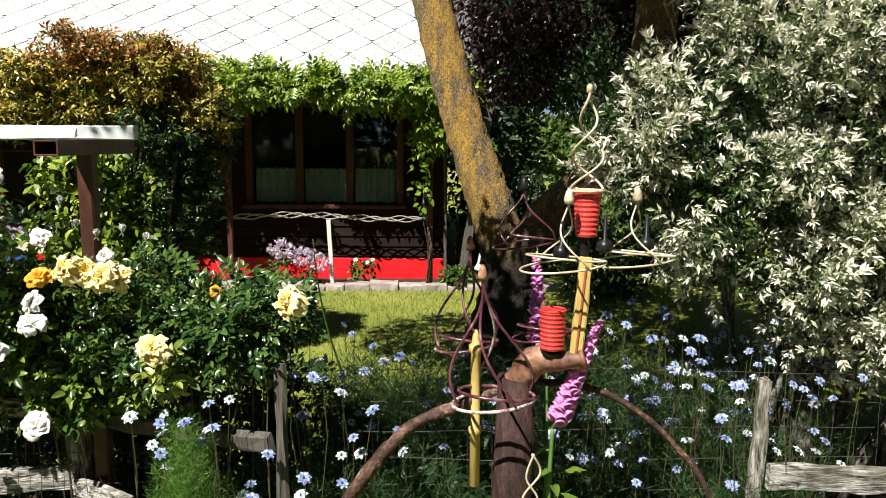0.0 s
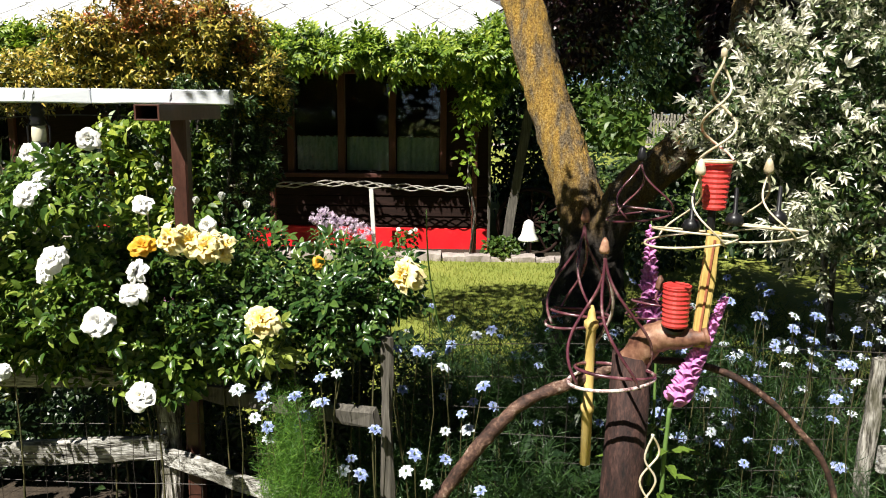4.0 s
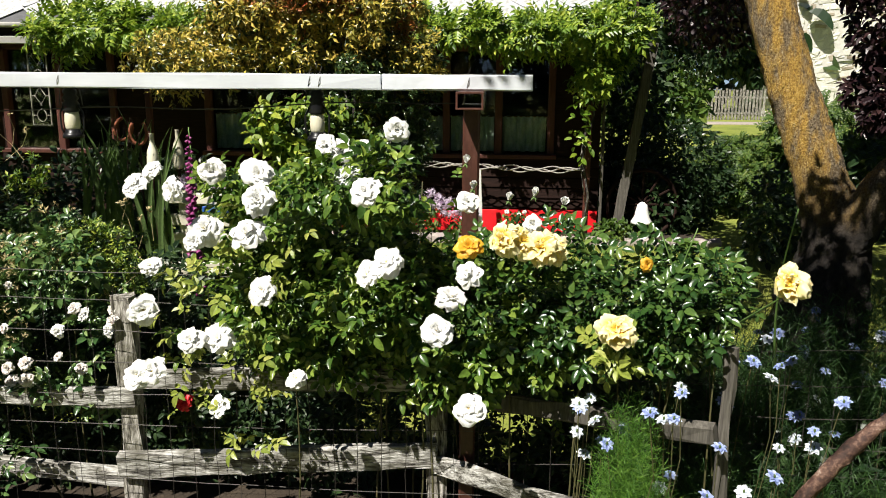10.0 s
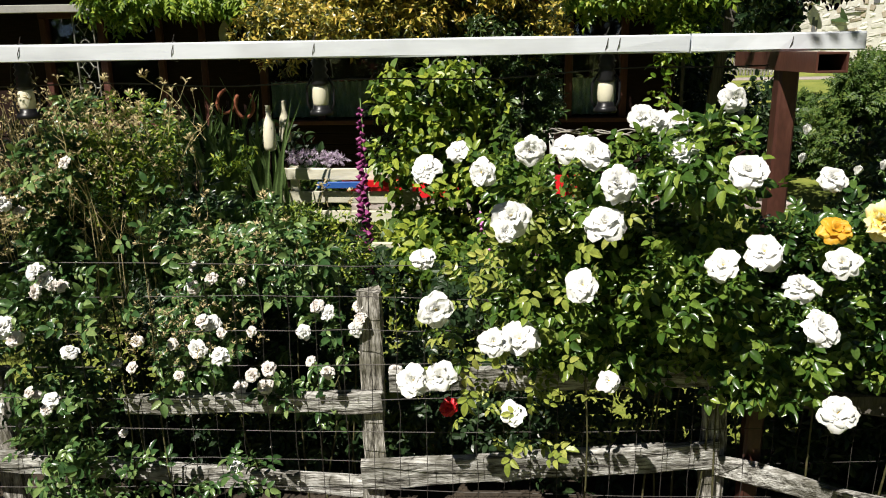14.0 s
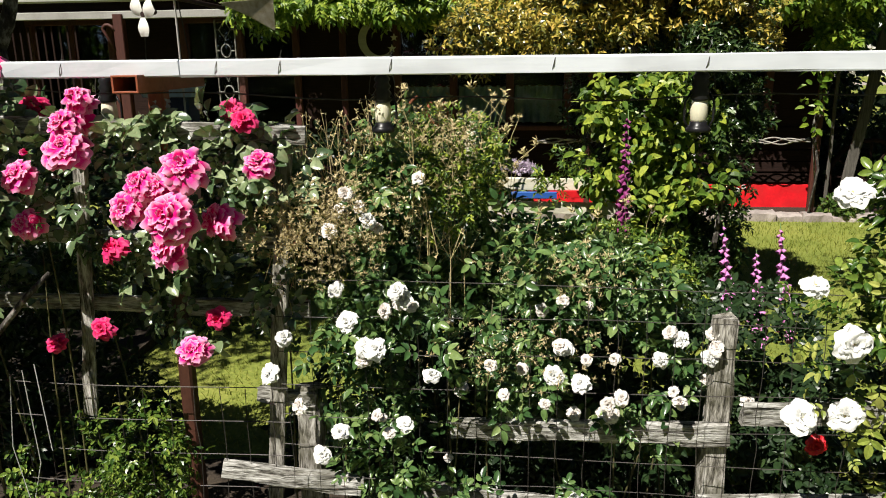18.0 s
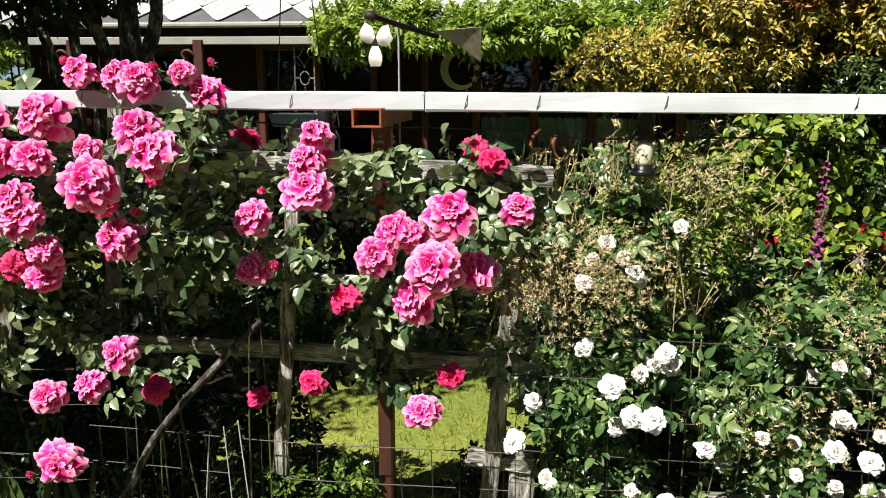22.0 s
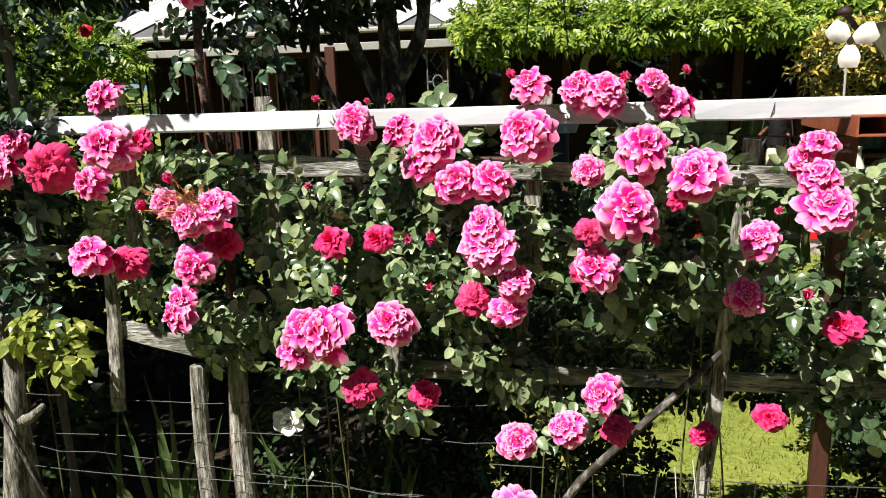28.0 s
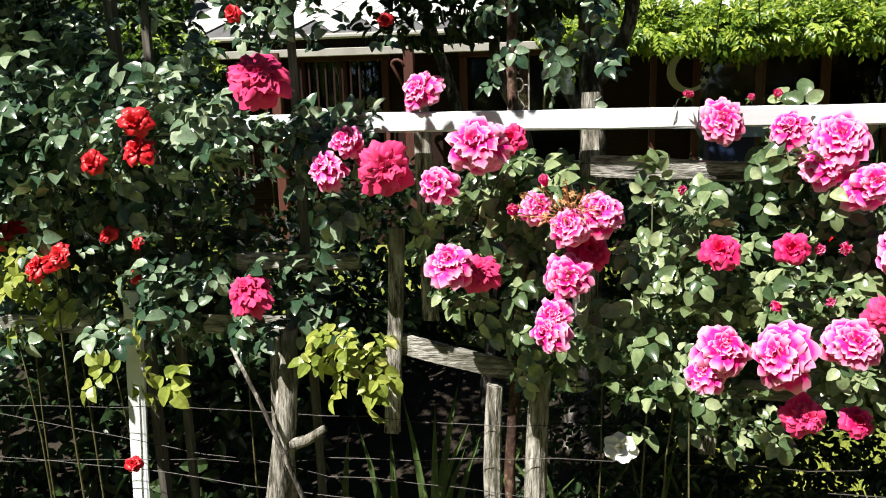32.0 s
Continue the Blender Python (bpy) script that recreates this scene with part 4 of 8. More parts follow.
def t_post(x, y, ztop, y0, y1, dz):
    p = thing("steel_post", (x, y, 0), "brown painted steel post with a short hollow tube across its top", "post", "rail posts")
    k = 0.05 if dz else 0.042
    part("upright", Shape().beam((x, y, -0.1), (x, y, ztop), k, k, 0.006, up=(0, 1, 0)), BROWN_STEEL, p)
    w, h, t = 0.072, 0.046, 0.005
    z0 = ztop
    s = Shape()
    s.box(x - w / 2, x - w / 2 + t, y0, y1, z0, z0 + h, 0.001).box(x + w / 2 - t, x + w / 2, y0, y1, z0, z0 + h, 0.001)
    s.box(x - w / 2 + t, x + w / 2 - t, y0, y1, z0, z0 + t, 0.001).box(x - w / 2 + t, x + w / 2 - t, y0, y1, z0 + h - t, z0 + h, 0.001)
    part("cross_tube", s, BROWN_STEEL if dz else ORANGE_STEEL, p)
    if not dz:
        part("sleeve", Shape().beam((x, y, 1.30), (x, y, ztop - 0.002), 0.047, 0.047, 0.006, up=(0, 1, 0)), ORANGE_STEEL, p, "orange-brown sleeve")


t_post(-1.16, 2.50, 1.503, 2.245, 2.80, 1)
t_post(-3.853, 2.60, 1.512, 2.42, 2.84, 0)

# ---- weathered fence ----


def fence_post(x, y, z, w, lean=0.0, name="fence_post", round_=False, mat=WOOD_GREY_Z):
    s = Shape()
    if round_:
        n = 9
        s.tube([(x + lean * t + 0.012 * math.sin(5 * t + x), y + 0.01 * math.cos(4 * t), -0.1 + (z + 0.1) * t) for t in np.linspace(0, 1, n)], [w / 2 * (1.1 - 0.2 * t) for t in np.linspace(0, 1, n)], 9, 0.05)
    else:
        s.beam((x - lean, y, -0.1), (x, y, z), w, w * 0.8, 0.008, 9, 0.0035, up=(0, 1, 0))
    return whole(name, s, mat, "weathered grey split wooden fence post", "fence post", "fence posts")


def fence_rail(p0, p1, h=0.065, t=0.032, mat=None, label="weathered grey split fence rail with cracks"):
    n = max(5, int((Vector(p1) - Vector(p0)).length / 0.1))
    return whole("fence_rail", Shape().beam(p0, p1, t, h, 0.006, n, 0.003), mat or WOOD_GREY_X, label, "fence rail", "fence rails")


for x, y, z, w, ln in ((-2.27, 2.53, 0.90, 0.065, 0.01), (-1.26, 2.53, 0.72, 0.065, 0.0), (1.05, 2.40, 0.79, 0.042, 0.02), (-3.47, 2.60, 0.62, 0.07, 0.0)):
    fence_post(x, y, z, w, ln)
fence_post(-0.47, 2.15, 0.91, 0.034, mat=DULL_SHADED_WOOD)
fence_rail((-2.31, 2.49, 0.325), (-1.25, 2.49, 0.405), 0.085)
fence_rail((-1.26, 2.49, 0.37), (-0.49, 2.12, 0.33), 0.06, 0.026)
fence_rail((-2.22, 2.49, 0.635), (-1.30, 2.49, 0.655), 0.07)
fence_rail((-1.22, 2.55, 0.59), (-0.50, 2.13, 0.67), 0.055, 0.024, DULL_SHADED_WOOD)
fence_rail((-3.02, 2.51, 0.545), (-2.24, 2.50, 0.565), 0.06)
fence_rail((-3.28, 2.56, 0.31), (-2.27, 2.56, 0.24), 0.06)
fence_rail((-3.72, 2.50, 0.385), (-3.28, 2.50, 0.345), 0.055)
fence_rail((1.07, 2.37, 0.47), (2.1, 2.37, 0.44), 0.085)
fence_rail((-3.62, 2.58, 0.60), (-3.44, 2.58, 0.585), 0.045)


for i, (x, y, w) in enumerate(((-4.16, 2.6, 0.16), (-3.98, 2.61, 0.13), (-3.86, 2.63, 0.1), (-3.5, 2.63, 0.14), (-3.36, 2.65, 0.1))):
    sh = Shape().beam((x - w / 2, y, 0.07), (x + w / 2, y + 0.01, 0.075), 0.11, 0.12, 0.03, 3, 0.012)
    whole("border_stone", sh, STONE_EDGE, "rough pale stone edging the rose bed", "stone", "border stones", smooth=True)


def make_trellis():
    t = thing("rose_trellis", (-4.4, 2.6, 0), "grey weathered lath trellis carrying climbing pink roses", "trellis")
    for p0, p1, h in (((-5.28, 2.525, 1.459), (-3.41, 2.525, 1.392), 0.048), ((-4.45, 2.60, 1.09), (-3.48, 2.60, 1.075), 0.042), ((-4.95, 2.61, 0.875), (-3.45, 2.61, 0.865), 0.05), ((-6.22, 2.58, 1.205), (-5.88, 2.58, 1.205), 0.045), ((-7.0, 2.58, 1.005), (-5.98, 2.57, 1.03), 0.05), ((-5.78, 2.57, 0.985), (-5.38, 2.57, 0.895), 0.055)):
        n = max(4, int(abs(p1[0] - p0[0]) / 0.12))
        part("lath", Shape().beam(p0, p1, 0.02, h, 0.004, n, 0.0022), WOOD_GREY_X, t)
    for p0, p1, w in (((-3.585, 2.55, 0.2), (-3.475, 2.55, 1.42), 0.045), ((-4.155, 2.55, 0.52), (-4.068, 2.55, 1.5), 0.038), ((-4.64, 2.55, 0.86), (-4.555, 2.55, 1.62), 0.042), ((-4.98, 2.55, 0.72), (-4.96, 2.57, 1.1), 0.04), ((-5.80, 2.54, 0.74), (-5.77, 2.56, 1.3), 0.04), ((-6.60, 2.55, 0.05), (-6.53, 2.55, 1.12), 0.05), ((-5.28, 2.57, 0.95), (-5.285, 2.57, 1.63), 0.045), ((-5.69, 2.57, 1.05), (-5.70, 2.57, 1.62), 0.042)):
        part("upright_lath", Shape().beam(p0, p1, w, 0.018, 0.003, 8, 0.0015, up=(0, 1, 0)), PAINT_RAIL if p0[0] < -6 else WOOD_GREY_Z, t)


make_trellis()
for x, y, z, w, ln in ((-5.53, 2.52, 0.90, 0.05, 0.02), (-5.43, 2.53, 0.98, 0.06, 0.04), (-6.13, 2.50, 1.05, 0.055, 0.06), (-7.3, 2.6, 1.1, 0.06, 0.0)):
    fence_post(x, y, z, w, ln, round_=True)
for x, y, w in ((-6.03, 2.6, 0.022), (-6.56, 2.66, 0.028), (-6.47, 2.68, 0.022)):
    whole("tall_stake", Shape().beam((x, y, 0), (x - 0.01, y, 2.3), w, w, 0.004, 8, 0.002, up=(0, 1, 0)), DULL_SHADED_WOOD, "tall grey wooden stake for climbing roses", "stake", "rose stakes")


def make_wire():
    f = thing("wire_fence", (-2, 2.44, 0), "rusty square-mesh wire netting on the fence posts", "wire fence")
    zs = [0.1, 0.2, 0.3, 0.4, 0.5, 0.6, 0.7, 0.8, 0.9, 1.0]
    for k, z in enumerate(zs):
        hi = z > 0.85
        x0, x1 = (-3.5 if not hi else -3.5), (1.6 if not hi else -0.2)
        pts = [(x, 2.445 + 0.006 * math.sin(x * 3 + k), z + 0.008 * math.sin(x * 2.3 + k) + rng.normal(0, 0.002)) for x in np.arange(x0, x1, 0.15)]
        part("strand", Shape().tube(pts, 0.0012, 4), WIRE, f)
    x = -3.48
    while x < 1.58:
        top = 1.0 if x < -0.25 else 0.8
        pts = [(x + rng.normal(0, 0.0025), 2.443, z) for z in np.arange(0.05, top + 0.01, 0.1)]
        part("picket_wire", Shape().tube(pts, 0.0010, 4), WIRE, f)
        x += 0.076
    for k, z in enumerate((0.35, 0.47, 0.58, 0.7, 0.82, 0.62)):
        sl = (-0.05, 0.03, -0.04, 0.05, 0.02, -0.1)[k]
        pts = [(x, 2.47 + 0.01 * math.sin(x * 4 + k), z + sl * (x + 5.6) + 0.012 * math.sin(x * 3 + 2 * k) + rng.normal(0, 0.004)) for x in np.arange(-7.4, -4.6, 0.12)]
        part("strand", Shape().tube(pts, 0.0010, 4), WIRE, f)
    x = -3.55
    while x > -4.7:
        part("picket_wire", Shape().tube([(x + rng.normal(0, 0.003), 2.5, z) for z in np.arange(0.05, 0.75, 0.1)], 0.0013, 4), WIRE, f)
        x -= 0.08
    for z in np.arange(0.1, 0.75, 0.11):
        part("strand", Shape().tube([(x, 2.5, z + 0.006 * math.sin(x * 5)) for x in np.arange(-4.7, -3.45, 0.12)], 0.0015, 4), WIRE, f)


make_wire()

# ---- roses ----


def rose_bush(label, blobs, n, size, mat, spray, group="", stems=9, young=None, gaps=0.25, seed=0.0, part_leaves=60, lift=0.7, gs=3.5):
    """A bush: canes from the soil, a crown of many leaf sprays, a set of single sprays at its skin."""
    bl = np.array(blobs)
    cx, cy = float(bl[:, 0].mean()), float(bl[:, 1].mean())
    ob = thing("rose_bush", (cx, cy, 0), label, "rose bush", group)
    tips = [tuple(b[:3] + unit(1)[0] * b[3:] * 0.8) for b in bl[rng.integers(len(bl), size=max(6, stems * len(blobs) // 4))]]
    roots = [(t[0] + rng.normal(0, 0.07), t[1] + 0.04 + rng.normal(0, 0.04), 0.0) for t in tips]
    part("cane_growth", canes(roots, tips, 0.0042, 0.04), STEM, ob, "thorny brown-green canes", True, "stuff")
    part("crown", foliage(ragged(blobs, 26, 0.05, 0.1), n, spray, size, gaps=gaps, seed=seed, lift=lift, gscale=gs), mat, ob, "", True, "stuff")
    if young:
        part("young_leaves", foliage(young, 26 if len(young) < 3 else 120, spray, size * (1.12 if len(young) < 3 else 0.95), gaps=1.0, lift=1.0, seed=seed + 9), YOUNG_LEAF, ob, "fresh yellow-green leaves", False, "stuff")
    if part_leaves:
        me = Shape().scatter(spray, [(0, 0, 0)], [(0, 1, 0)], [(0, 0, 1)], 1.0).mesh("leaf", mat, True)
        p, nrm = on_blobs(blobs, part_leaves, shell=0.04, gaps=0.1, seed=seed + 3)
        for q, d in zip(p, nrm):
            face = Vector(d) * 0.5 + Vector(unit(1)[0]) * 0.5 + Vector((0, -0.3, 0.3))
            m = Matrix.Translation(q) @ face.to_track_quat("Y", "Z").to_matrix().to_4x4() @ Matrix.Scale(size * rng.uniform(0.8, 1.2), 4)
            put_part("leaf", me, ob, m)
    return ob


white_bush = rose_bush("white-flowered rose bush growing through the wooden fence", [(-1.62, 2.43, 1.02, 0.36, 0.19, 0.28), (-1.35, 2.43, 0.95, 0.34, 0.18, 0.25), (-1.55, 2.47, 0.88, 0.36, 0.16, 0.2), (-1.42, 2.45, 1.22, 0.26, 0.2, 0.2), (-1.1, 2.43, 0.92, 0.26, 0.18, 0.2), (-1.93, 2.44, 0.95, 0.14, 0.16, 0.22), (-1.05, 2.70, 0.62, 0.2, 0.12, 0.2)], 3900, 0.07, ROSE_LEAF, ROSE_SPRAY, young=[(-1.88, 2.34, 0.86, 0.24, 0.14, 0.26), (-1.82, 2.33, 0.62, 0.2, 0.1, 0.14), (-1.7, 2.36, 1.1, 0.25, 0.14, 0.2)], gaps=0.0, seed=1, stems=4)
for x, y, z, d in ((-1.227, 2.015, 0.975, 0.088), (-1.70, 2.17, 1.335, 0.1), (-1.667, 2.05, 1.285, 0.095), (-1.88, 2.246, 1.175, 0.1), (-1.69, 2.028, 1.207, 0.09), (-1.709, 2.194, 1.018, 0.095), (-1.92, 2.2, 0.87, 0.09), (-2.064, 2.231, 0.946, 0.09), (-2.13, 2.3, 0.72, 0.09), (-2.103, 2.38, 1.036, 0.075), (-1.409, 2.11, 1.09, 0.082), (-1.2, 2.182, 1.013, 0.085), (-1.152, 2.104, 1.098, 0.085), (-1.521, 2.351, 1.385, 0.08), (-1.56, 2.34, 1.40, 0.075), (-1.47, 2.35, 1.385, 0.075), (-1.358, 2.297, 1.446, 0.075), (-1.399, 2.038, 1.311, 0.085), (-1.483, 2.248, 1.324, 0.08), (-1.145, 2.06, 0.755, 0.09)):
    bloom("white", white_bush, x, y, z, d * 0.98, label="open white rose")
for x, y, z, d in ((-1.839, 2.213, 1.338, 0.075), (-1.947, 2.205, 1.289, 0.07), (-1.895, 2.199, 1.146, 0.07), (-1.35, 2.04, 1.14, 0.09), (-1.159, 2.185, 1.269, 0.072), (-2.084, 2.277, 1.286, 0.08), (-2.006, 2.221, 1.337, 0.065), (-1.853, 2.233, 0.865, 0.1), (-2.055, 2.244, 0.76, 0.08), (-0.988, 2.213, 1.211, 0.06), (-1.633, 2.22, 0.757, 0.06), (-1.868, 2.253, 0.651, 0.08), (-1.75, 2.25, 1.34, 0.07)):
    bloom("white", white_bush, x, y, z, d, label="open white rose")
for x, y, z in ((-1.169, 2.327, 1.357), (-1.05, 2.3, 1.26), (-0.98, 2.32, 1.27), (-1.15, 2.38, 1.28), (-0.9, 2.3, 1.25)):
    bloom("whitebud", white_bush, x, y, z, 0.055, (0.1, -0.3, 1), "half-open white rosebud")
bloom("red", white_bush, -2.042, 2.414, 0.588, 0.062, label="small red rose")

yellow_bush = rose_bush("yellow-flowered rose bush beside the fence post", [(-0.95, 2.38, 0.99, 0.28, 0.18, 0.17), (-0.72, 2.32, 0.98, 0.24, 0.18, 0.12), (-0.55, 2.27, 1.04, 0.12, 0.13, 0.09)], 1250, 0.062, GLOSSY_LEAF, ROSE_SPRAY, stems=12, young=[(-0.79, 2.1, 0.9, 0.05, 0.05, 0.04)], gaps=0.15, seed=4)
for x, y, z, d in ((-1.06, 2.13, 1.185, 0.09), (-1.02, 2.15, 1.175, 0.1), (-0.97, 2.148, 1.16, 0.1), (-0.93, 2.18, 1.15, 0.08), (-0.404, 1.985, 1.125, 0.1), (-0.79, 2.03, 0.985, 0.1)):
    bloom("yellow", yellow_bush, x, y, z, d, label="pale yellow rose")
bloom("gold", yellow_bush, -1.155, 2.15, 1.16, 0.075, label="deep golden rose")
bloom("gold", yellow_bush, -0.68, 2.25, 1.10, 0.04, label="orange rosebud")
part("flower_stem_growth", canes([(-0.45, 2.3, 0.9), (-0.62, 2.3, 0.85), (-0.5, 2.35, 0.8), (-0.3, 2.3, 0.8)], [(-0.404, 1.99, 1.10), (-0.58, 2.15, 1.22), (-0.66, 2.2, 1.2), (-0.36, 2.1, 1.28)], 0.004, 0.03), STEM_GREEN, yellow_bush, smooth=True, kind="stuff")

small_bush = rose_bush("spent small-flowered white rose bush with browned clusters", [(-3.05, 2.72, 1.08, 0.32, 0.24, 0.22), (-2.70, 2.78, 0.86, 0.34, 0.26, 0.22), (-3.0, 2.60, 0.80, 0.40, 0.24, 0.24), (-2.65, 2.74, 0.72, 0.38, 0.22, 0.22), (-3.3, 2.55, 0.72, 0.2, 0.16, 0.2), (-2.42, 2.68, 0.70, 0.16, 0.16, 0.16), (-3.12, 2.45, 0.42, 0.24, 0.1, 0.16), (-3.15, 2.82, 1.33, 0.2, 0.12, 0.1), (-3.05, 2.8, 1.28, 0.18, 0.13, 0.1)], 3500, 0.07, DRY_BUSH, ROSE_SPRAY, gaps=-0.04, seed=11, stems=8)
for x, y, z, d in ((-3.441, 2.326, 0.882, 0.055), (-3.482, 2.314, 0.781, 0.06), (-3.321, 2.428, 0.986, 0.05), (-3.124, 2.37, 0.98, 0.06), (-3.14, 2.35, 1.01, 0.055), (-3.261, 2.304, 0.94, 0.065), (-3.214, 2.285, 0.878, 0.06), (-3.177, 2.236, 0.894, 0.06), (-2.705, 2.435, 0.831, 0.055), (-2.733, 2.386, 0.775, 0.055), (-2.388, 2.5, 0.839, 0.05), (-2.664, 2.361, 0.763, 0.055), (-3.216, 2.383, 1.189, 0.05), (-2.767, 2.482, 0.922, 0.045), (-3.05, 2.30, 0.80, 0.05), (-2.45, 2.45, 0.80, 0.05), (-2.42, 2.5, 0.86, 0.045), (-2.31, 2.5, 0.79, 0.05), (-2.30, 2.52, 0.85, 0.045), (-3.30, 2.32, 0.62, 0.05), (-3.12, 2.3, 0.66, 0.05), (-3.35, 2.3, 0.56, 0.055), (-2.66, 2.4, 0.40, 0.055)):
    bloom("blush" if d < 0.05 else "small", small_bush, x, y, z, d, label="small blush-white rose")
for x, y, z, d in ((-3.28, 2.42, 1.25, 0.05), (-3.24, 2.40, 1.22, 0.045), (-3.31, 2.45, 1.2, 0.045), (-3.2, 2.42, 1.16, 0.04), (-3.33, 2.42, 1.15, 0.045), (-3.10, 2.5, 1.28, 0.045), (-2.98, 2.4, 0.72, 0.045), (-2.9, 2.38, 0.8, 0.04), (-2.55, 2.42, 0.7, 0.05), (-3.4, 2.3, 0.7, 0.05), (-2.2, 2.5, 0.66, 0.045)):
    bloom("blush", small_bush, x, y, z, d, label="fading small cream rose")
sx, sn = on_blobs([(-2.95, 2.58, 0.74, 0.45, 0.3, 0.26), (-2.6, 2.62, 0.78, 0.34, 0.24, 0.2)], 40, shell=0.02, gaps=0.8)
for q in sx:
    if q[1] < 2.6:
        bloom("blush", small_bush, q[0], q[1] - 0.02, q[2], rng.uniform(0.03, 0.05), label="small blush-white rose")
spent = Shape()
for _ in range(110):
    bx_, by_ = rng.uniform(-3.35, -2.4), rng.uniform(2.62, 3.1)
    zt = (1.5 if bx_ < -2.85 else 1.16) - 0.3 * rng.random()
    tx, ty = bx_ + rng.normal(0, 0.06), by_ - 0.03
    spent.tube([(bx_, by_, zt - 0.11), ((bx_ + tx) / 2 + rng.normal(0, 0.01), by_, zt - 0.05), (tx, ty, zt)], 0.001, 4)
    spent.scatter(TUFT, [(tx, ty, zt)] * 2, unit(2) * 0.6 + np.array((0, 0, 1.0)), unit(2), rng.uniform(0.02, 0.036))
for _ in range(95):
    bx_, by_ = rng.uniform(-3.55, -3.0), rng.uniform(2.55, 2.8)
    zt = rng.uniform(1.08, 1.44) + 0.06 * math.sin(bx_ * 9)
    knee = (bx_ + rng.normal(0, 0.02), by_, zt - 0.1)
    spent.tube([(bx_ + rng.normal(0, 0.03), by_, zt - 0.28), knee, (bx_ + rng.normal(0, 0.03), by_ - 0.03, zt)], 0.0013, 4)
    for _k in range(3):
        e = (knee[0] + rng.normal(0, 0.035), by_ - 0.03, zt - rng.uniform(0, 0.06))
        spent.tube([knee, e], 0.0008, 3)
        spent.scatter(TUFT, [e], unit(1) * 0.6 + np.array((0, 0, 1.0)), unit(1), rng.uniform(0.014, 0.024))
DEADHEAD = surface("browned_rose_heads", [(0.3, (0.33, 0.28, 0.11)), (0.7, (0.68, 0.55, 0.33))], 30, rough=0.9, bump=0)
part("fine_growth", foliage([(-3.08, 2.78, 1.3, 0.2, 0.18, 0.14), (-2.6, 2.85, 0.98, 0.25, 0.2, 0.08), (-2.72, 2.8, 1.25, 0.06, 0.06, 0.1), (-3.1, 2.72, 1.2, 0.2, 0.14, 0.14), (-2.45, 2.8, 0.95, 0.14, 0.14, 0.16)], 1300, SPRIG, 0.045, gaps=0.15, gscale=6.0, seed=16), CLIMB_LEAF, small_bush, "fine yellow-green growth among the spent stems", kind="stuff")
part("spent_growth", spent, DEADHEAD, small_bush, "tan spent flower stems", kind="stuff")
dry = Shape()
dp, dn = on_blobs([(-3.25, 2.45, 1.2, 0.16, 0.12, 0.14), (-3.05, 2.6, 1.32, 0.22, 0.2, 0.14), (-2.85, 2.45, 0.8, 0.3, 0.15, 0.1), (-2.62, 2.6, 0.98, 0.16, 0.16, 0.08), (-3.1, 2.5, 1.4, 0.2, 0.1, 0.1), (-2.75, 2.6, 1.02, 0.2, 0.14, 0.06)], 800, shell=0.6, gaps=0.3)
dry.scatter(TUFT, dp, dn * 0.5 + np.array((0, -0.2, 0.8)), unit(len(dp)), rng.uniform(0.012, 0.026, len(dp)))
hp, hn = on_blobs([(-3.28, 2.36, 1.17, 0.13, 0.08, 0.14), (-3.44, 2.45, 1.12, 0.14, 0.08, 0.16)], 620, shell=0.9, gaps=0.8)
dry.scatter(TUFT, hp, hn * 0.5 + np.array((0, -0.4, 0.7)), unit(len(hp)), rng.uniform(0.012, 0.024, len(hp)))
part("dead_growth", dry, DEADHEAD, small_bush, "browned dead flower heads", kind="stuff")

pink_bush = rose_bush("climbing pink rose in full bloom on a grey trellis", [(-3.95, 2.54, 1.22, 0.36, 0.2, 0.24), (-3.62, 2.56, 1.26, 0.22, 0.12, 0.18), (-4.45, 2.52, 1.32, 0.36, 0.2, 0.26), (-4.85, 2.50, 1.28, 0.34, 0.2, 0.26), (-5.2, 2.50, 1.30, 0.30, 0.2, 0.22), (-4.35, 2.54, 1.0, 0.34, 0.14, 0.13), (-3.75, 2.58, 0.94, 0.24, 0.13, 0.16), (-5.0, 2.48, 1.02, 0.36, 0.18, 0.2), (-5.45, 2.48, 1.22, 0.26, 0.18, 0.26), (-4.6, 2.53, 0.84, 0.16, 0.1, 0.12), (-3.6, 2.55, 1.42, 0.12, 0.08, 0.08)], 2700, 0.078, PINK_LEAF, ROUND_SPRAY, stems=5, young=[(-5.84, 2.34, 1.02, 0.085, 0.06, 0.085)], gaps=-0.08, seed=21, part_leaves=110, lift=1.3, gs=4.5)
PINK_A = ((-4.79, 2.35, 1.53, 0.115), (-4.58, 2.27, 1.54, 0.115), (-4.82, 2.34, 1.48, 0.09), (-4.58, 2.43, 1.64, 0.085), (-4.38, 2.11, 1.41, 0.105), (-4.65, 2.25, 1.30, 0.105), (-4.67, 2.26, 1.35, 0.09), (-4.43, 2.29, 1.25, 0.1), (-4.25, 2.15, 1.47, 0.11), (-3.97, 2.39, 1.50, 0.075), (-3.97, 2.31, 1.377, 0.115), (-3.63, 2.24, 1.34, 0.115), (-4.10, 2.30, 1.313, 0.085), (-3.80, 2.27, 1.24, 0.095), (-3.66, 2.20, 1.23, 0.13), (-3.72, 2.31, 1.13, 0.105))
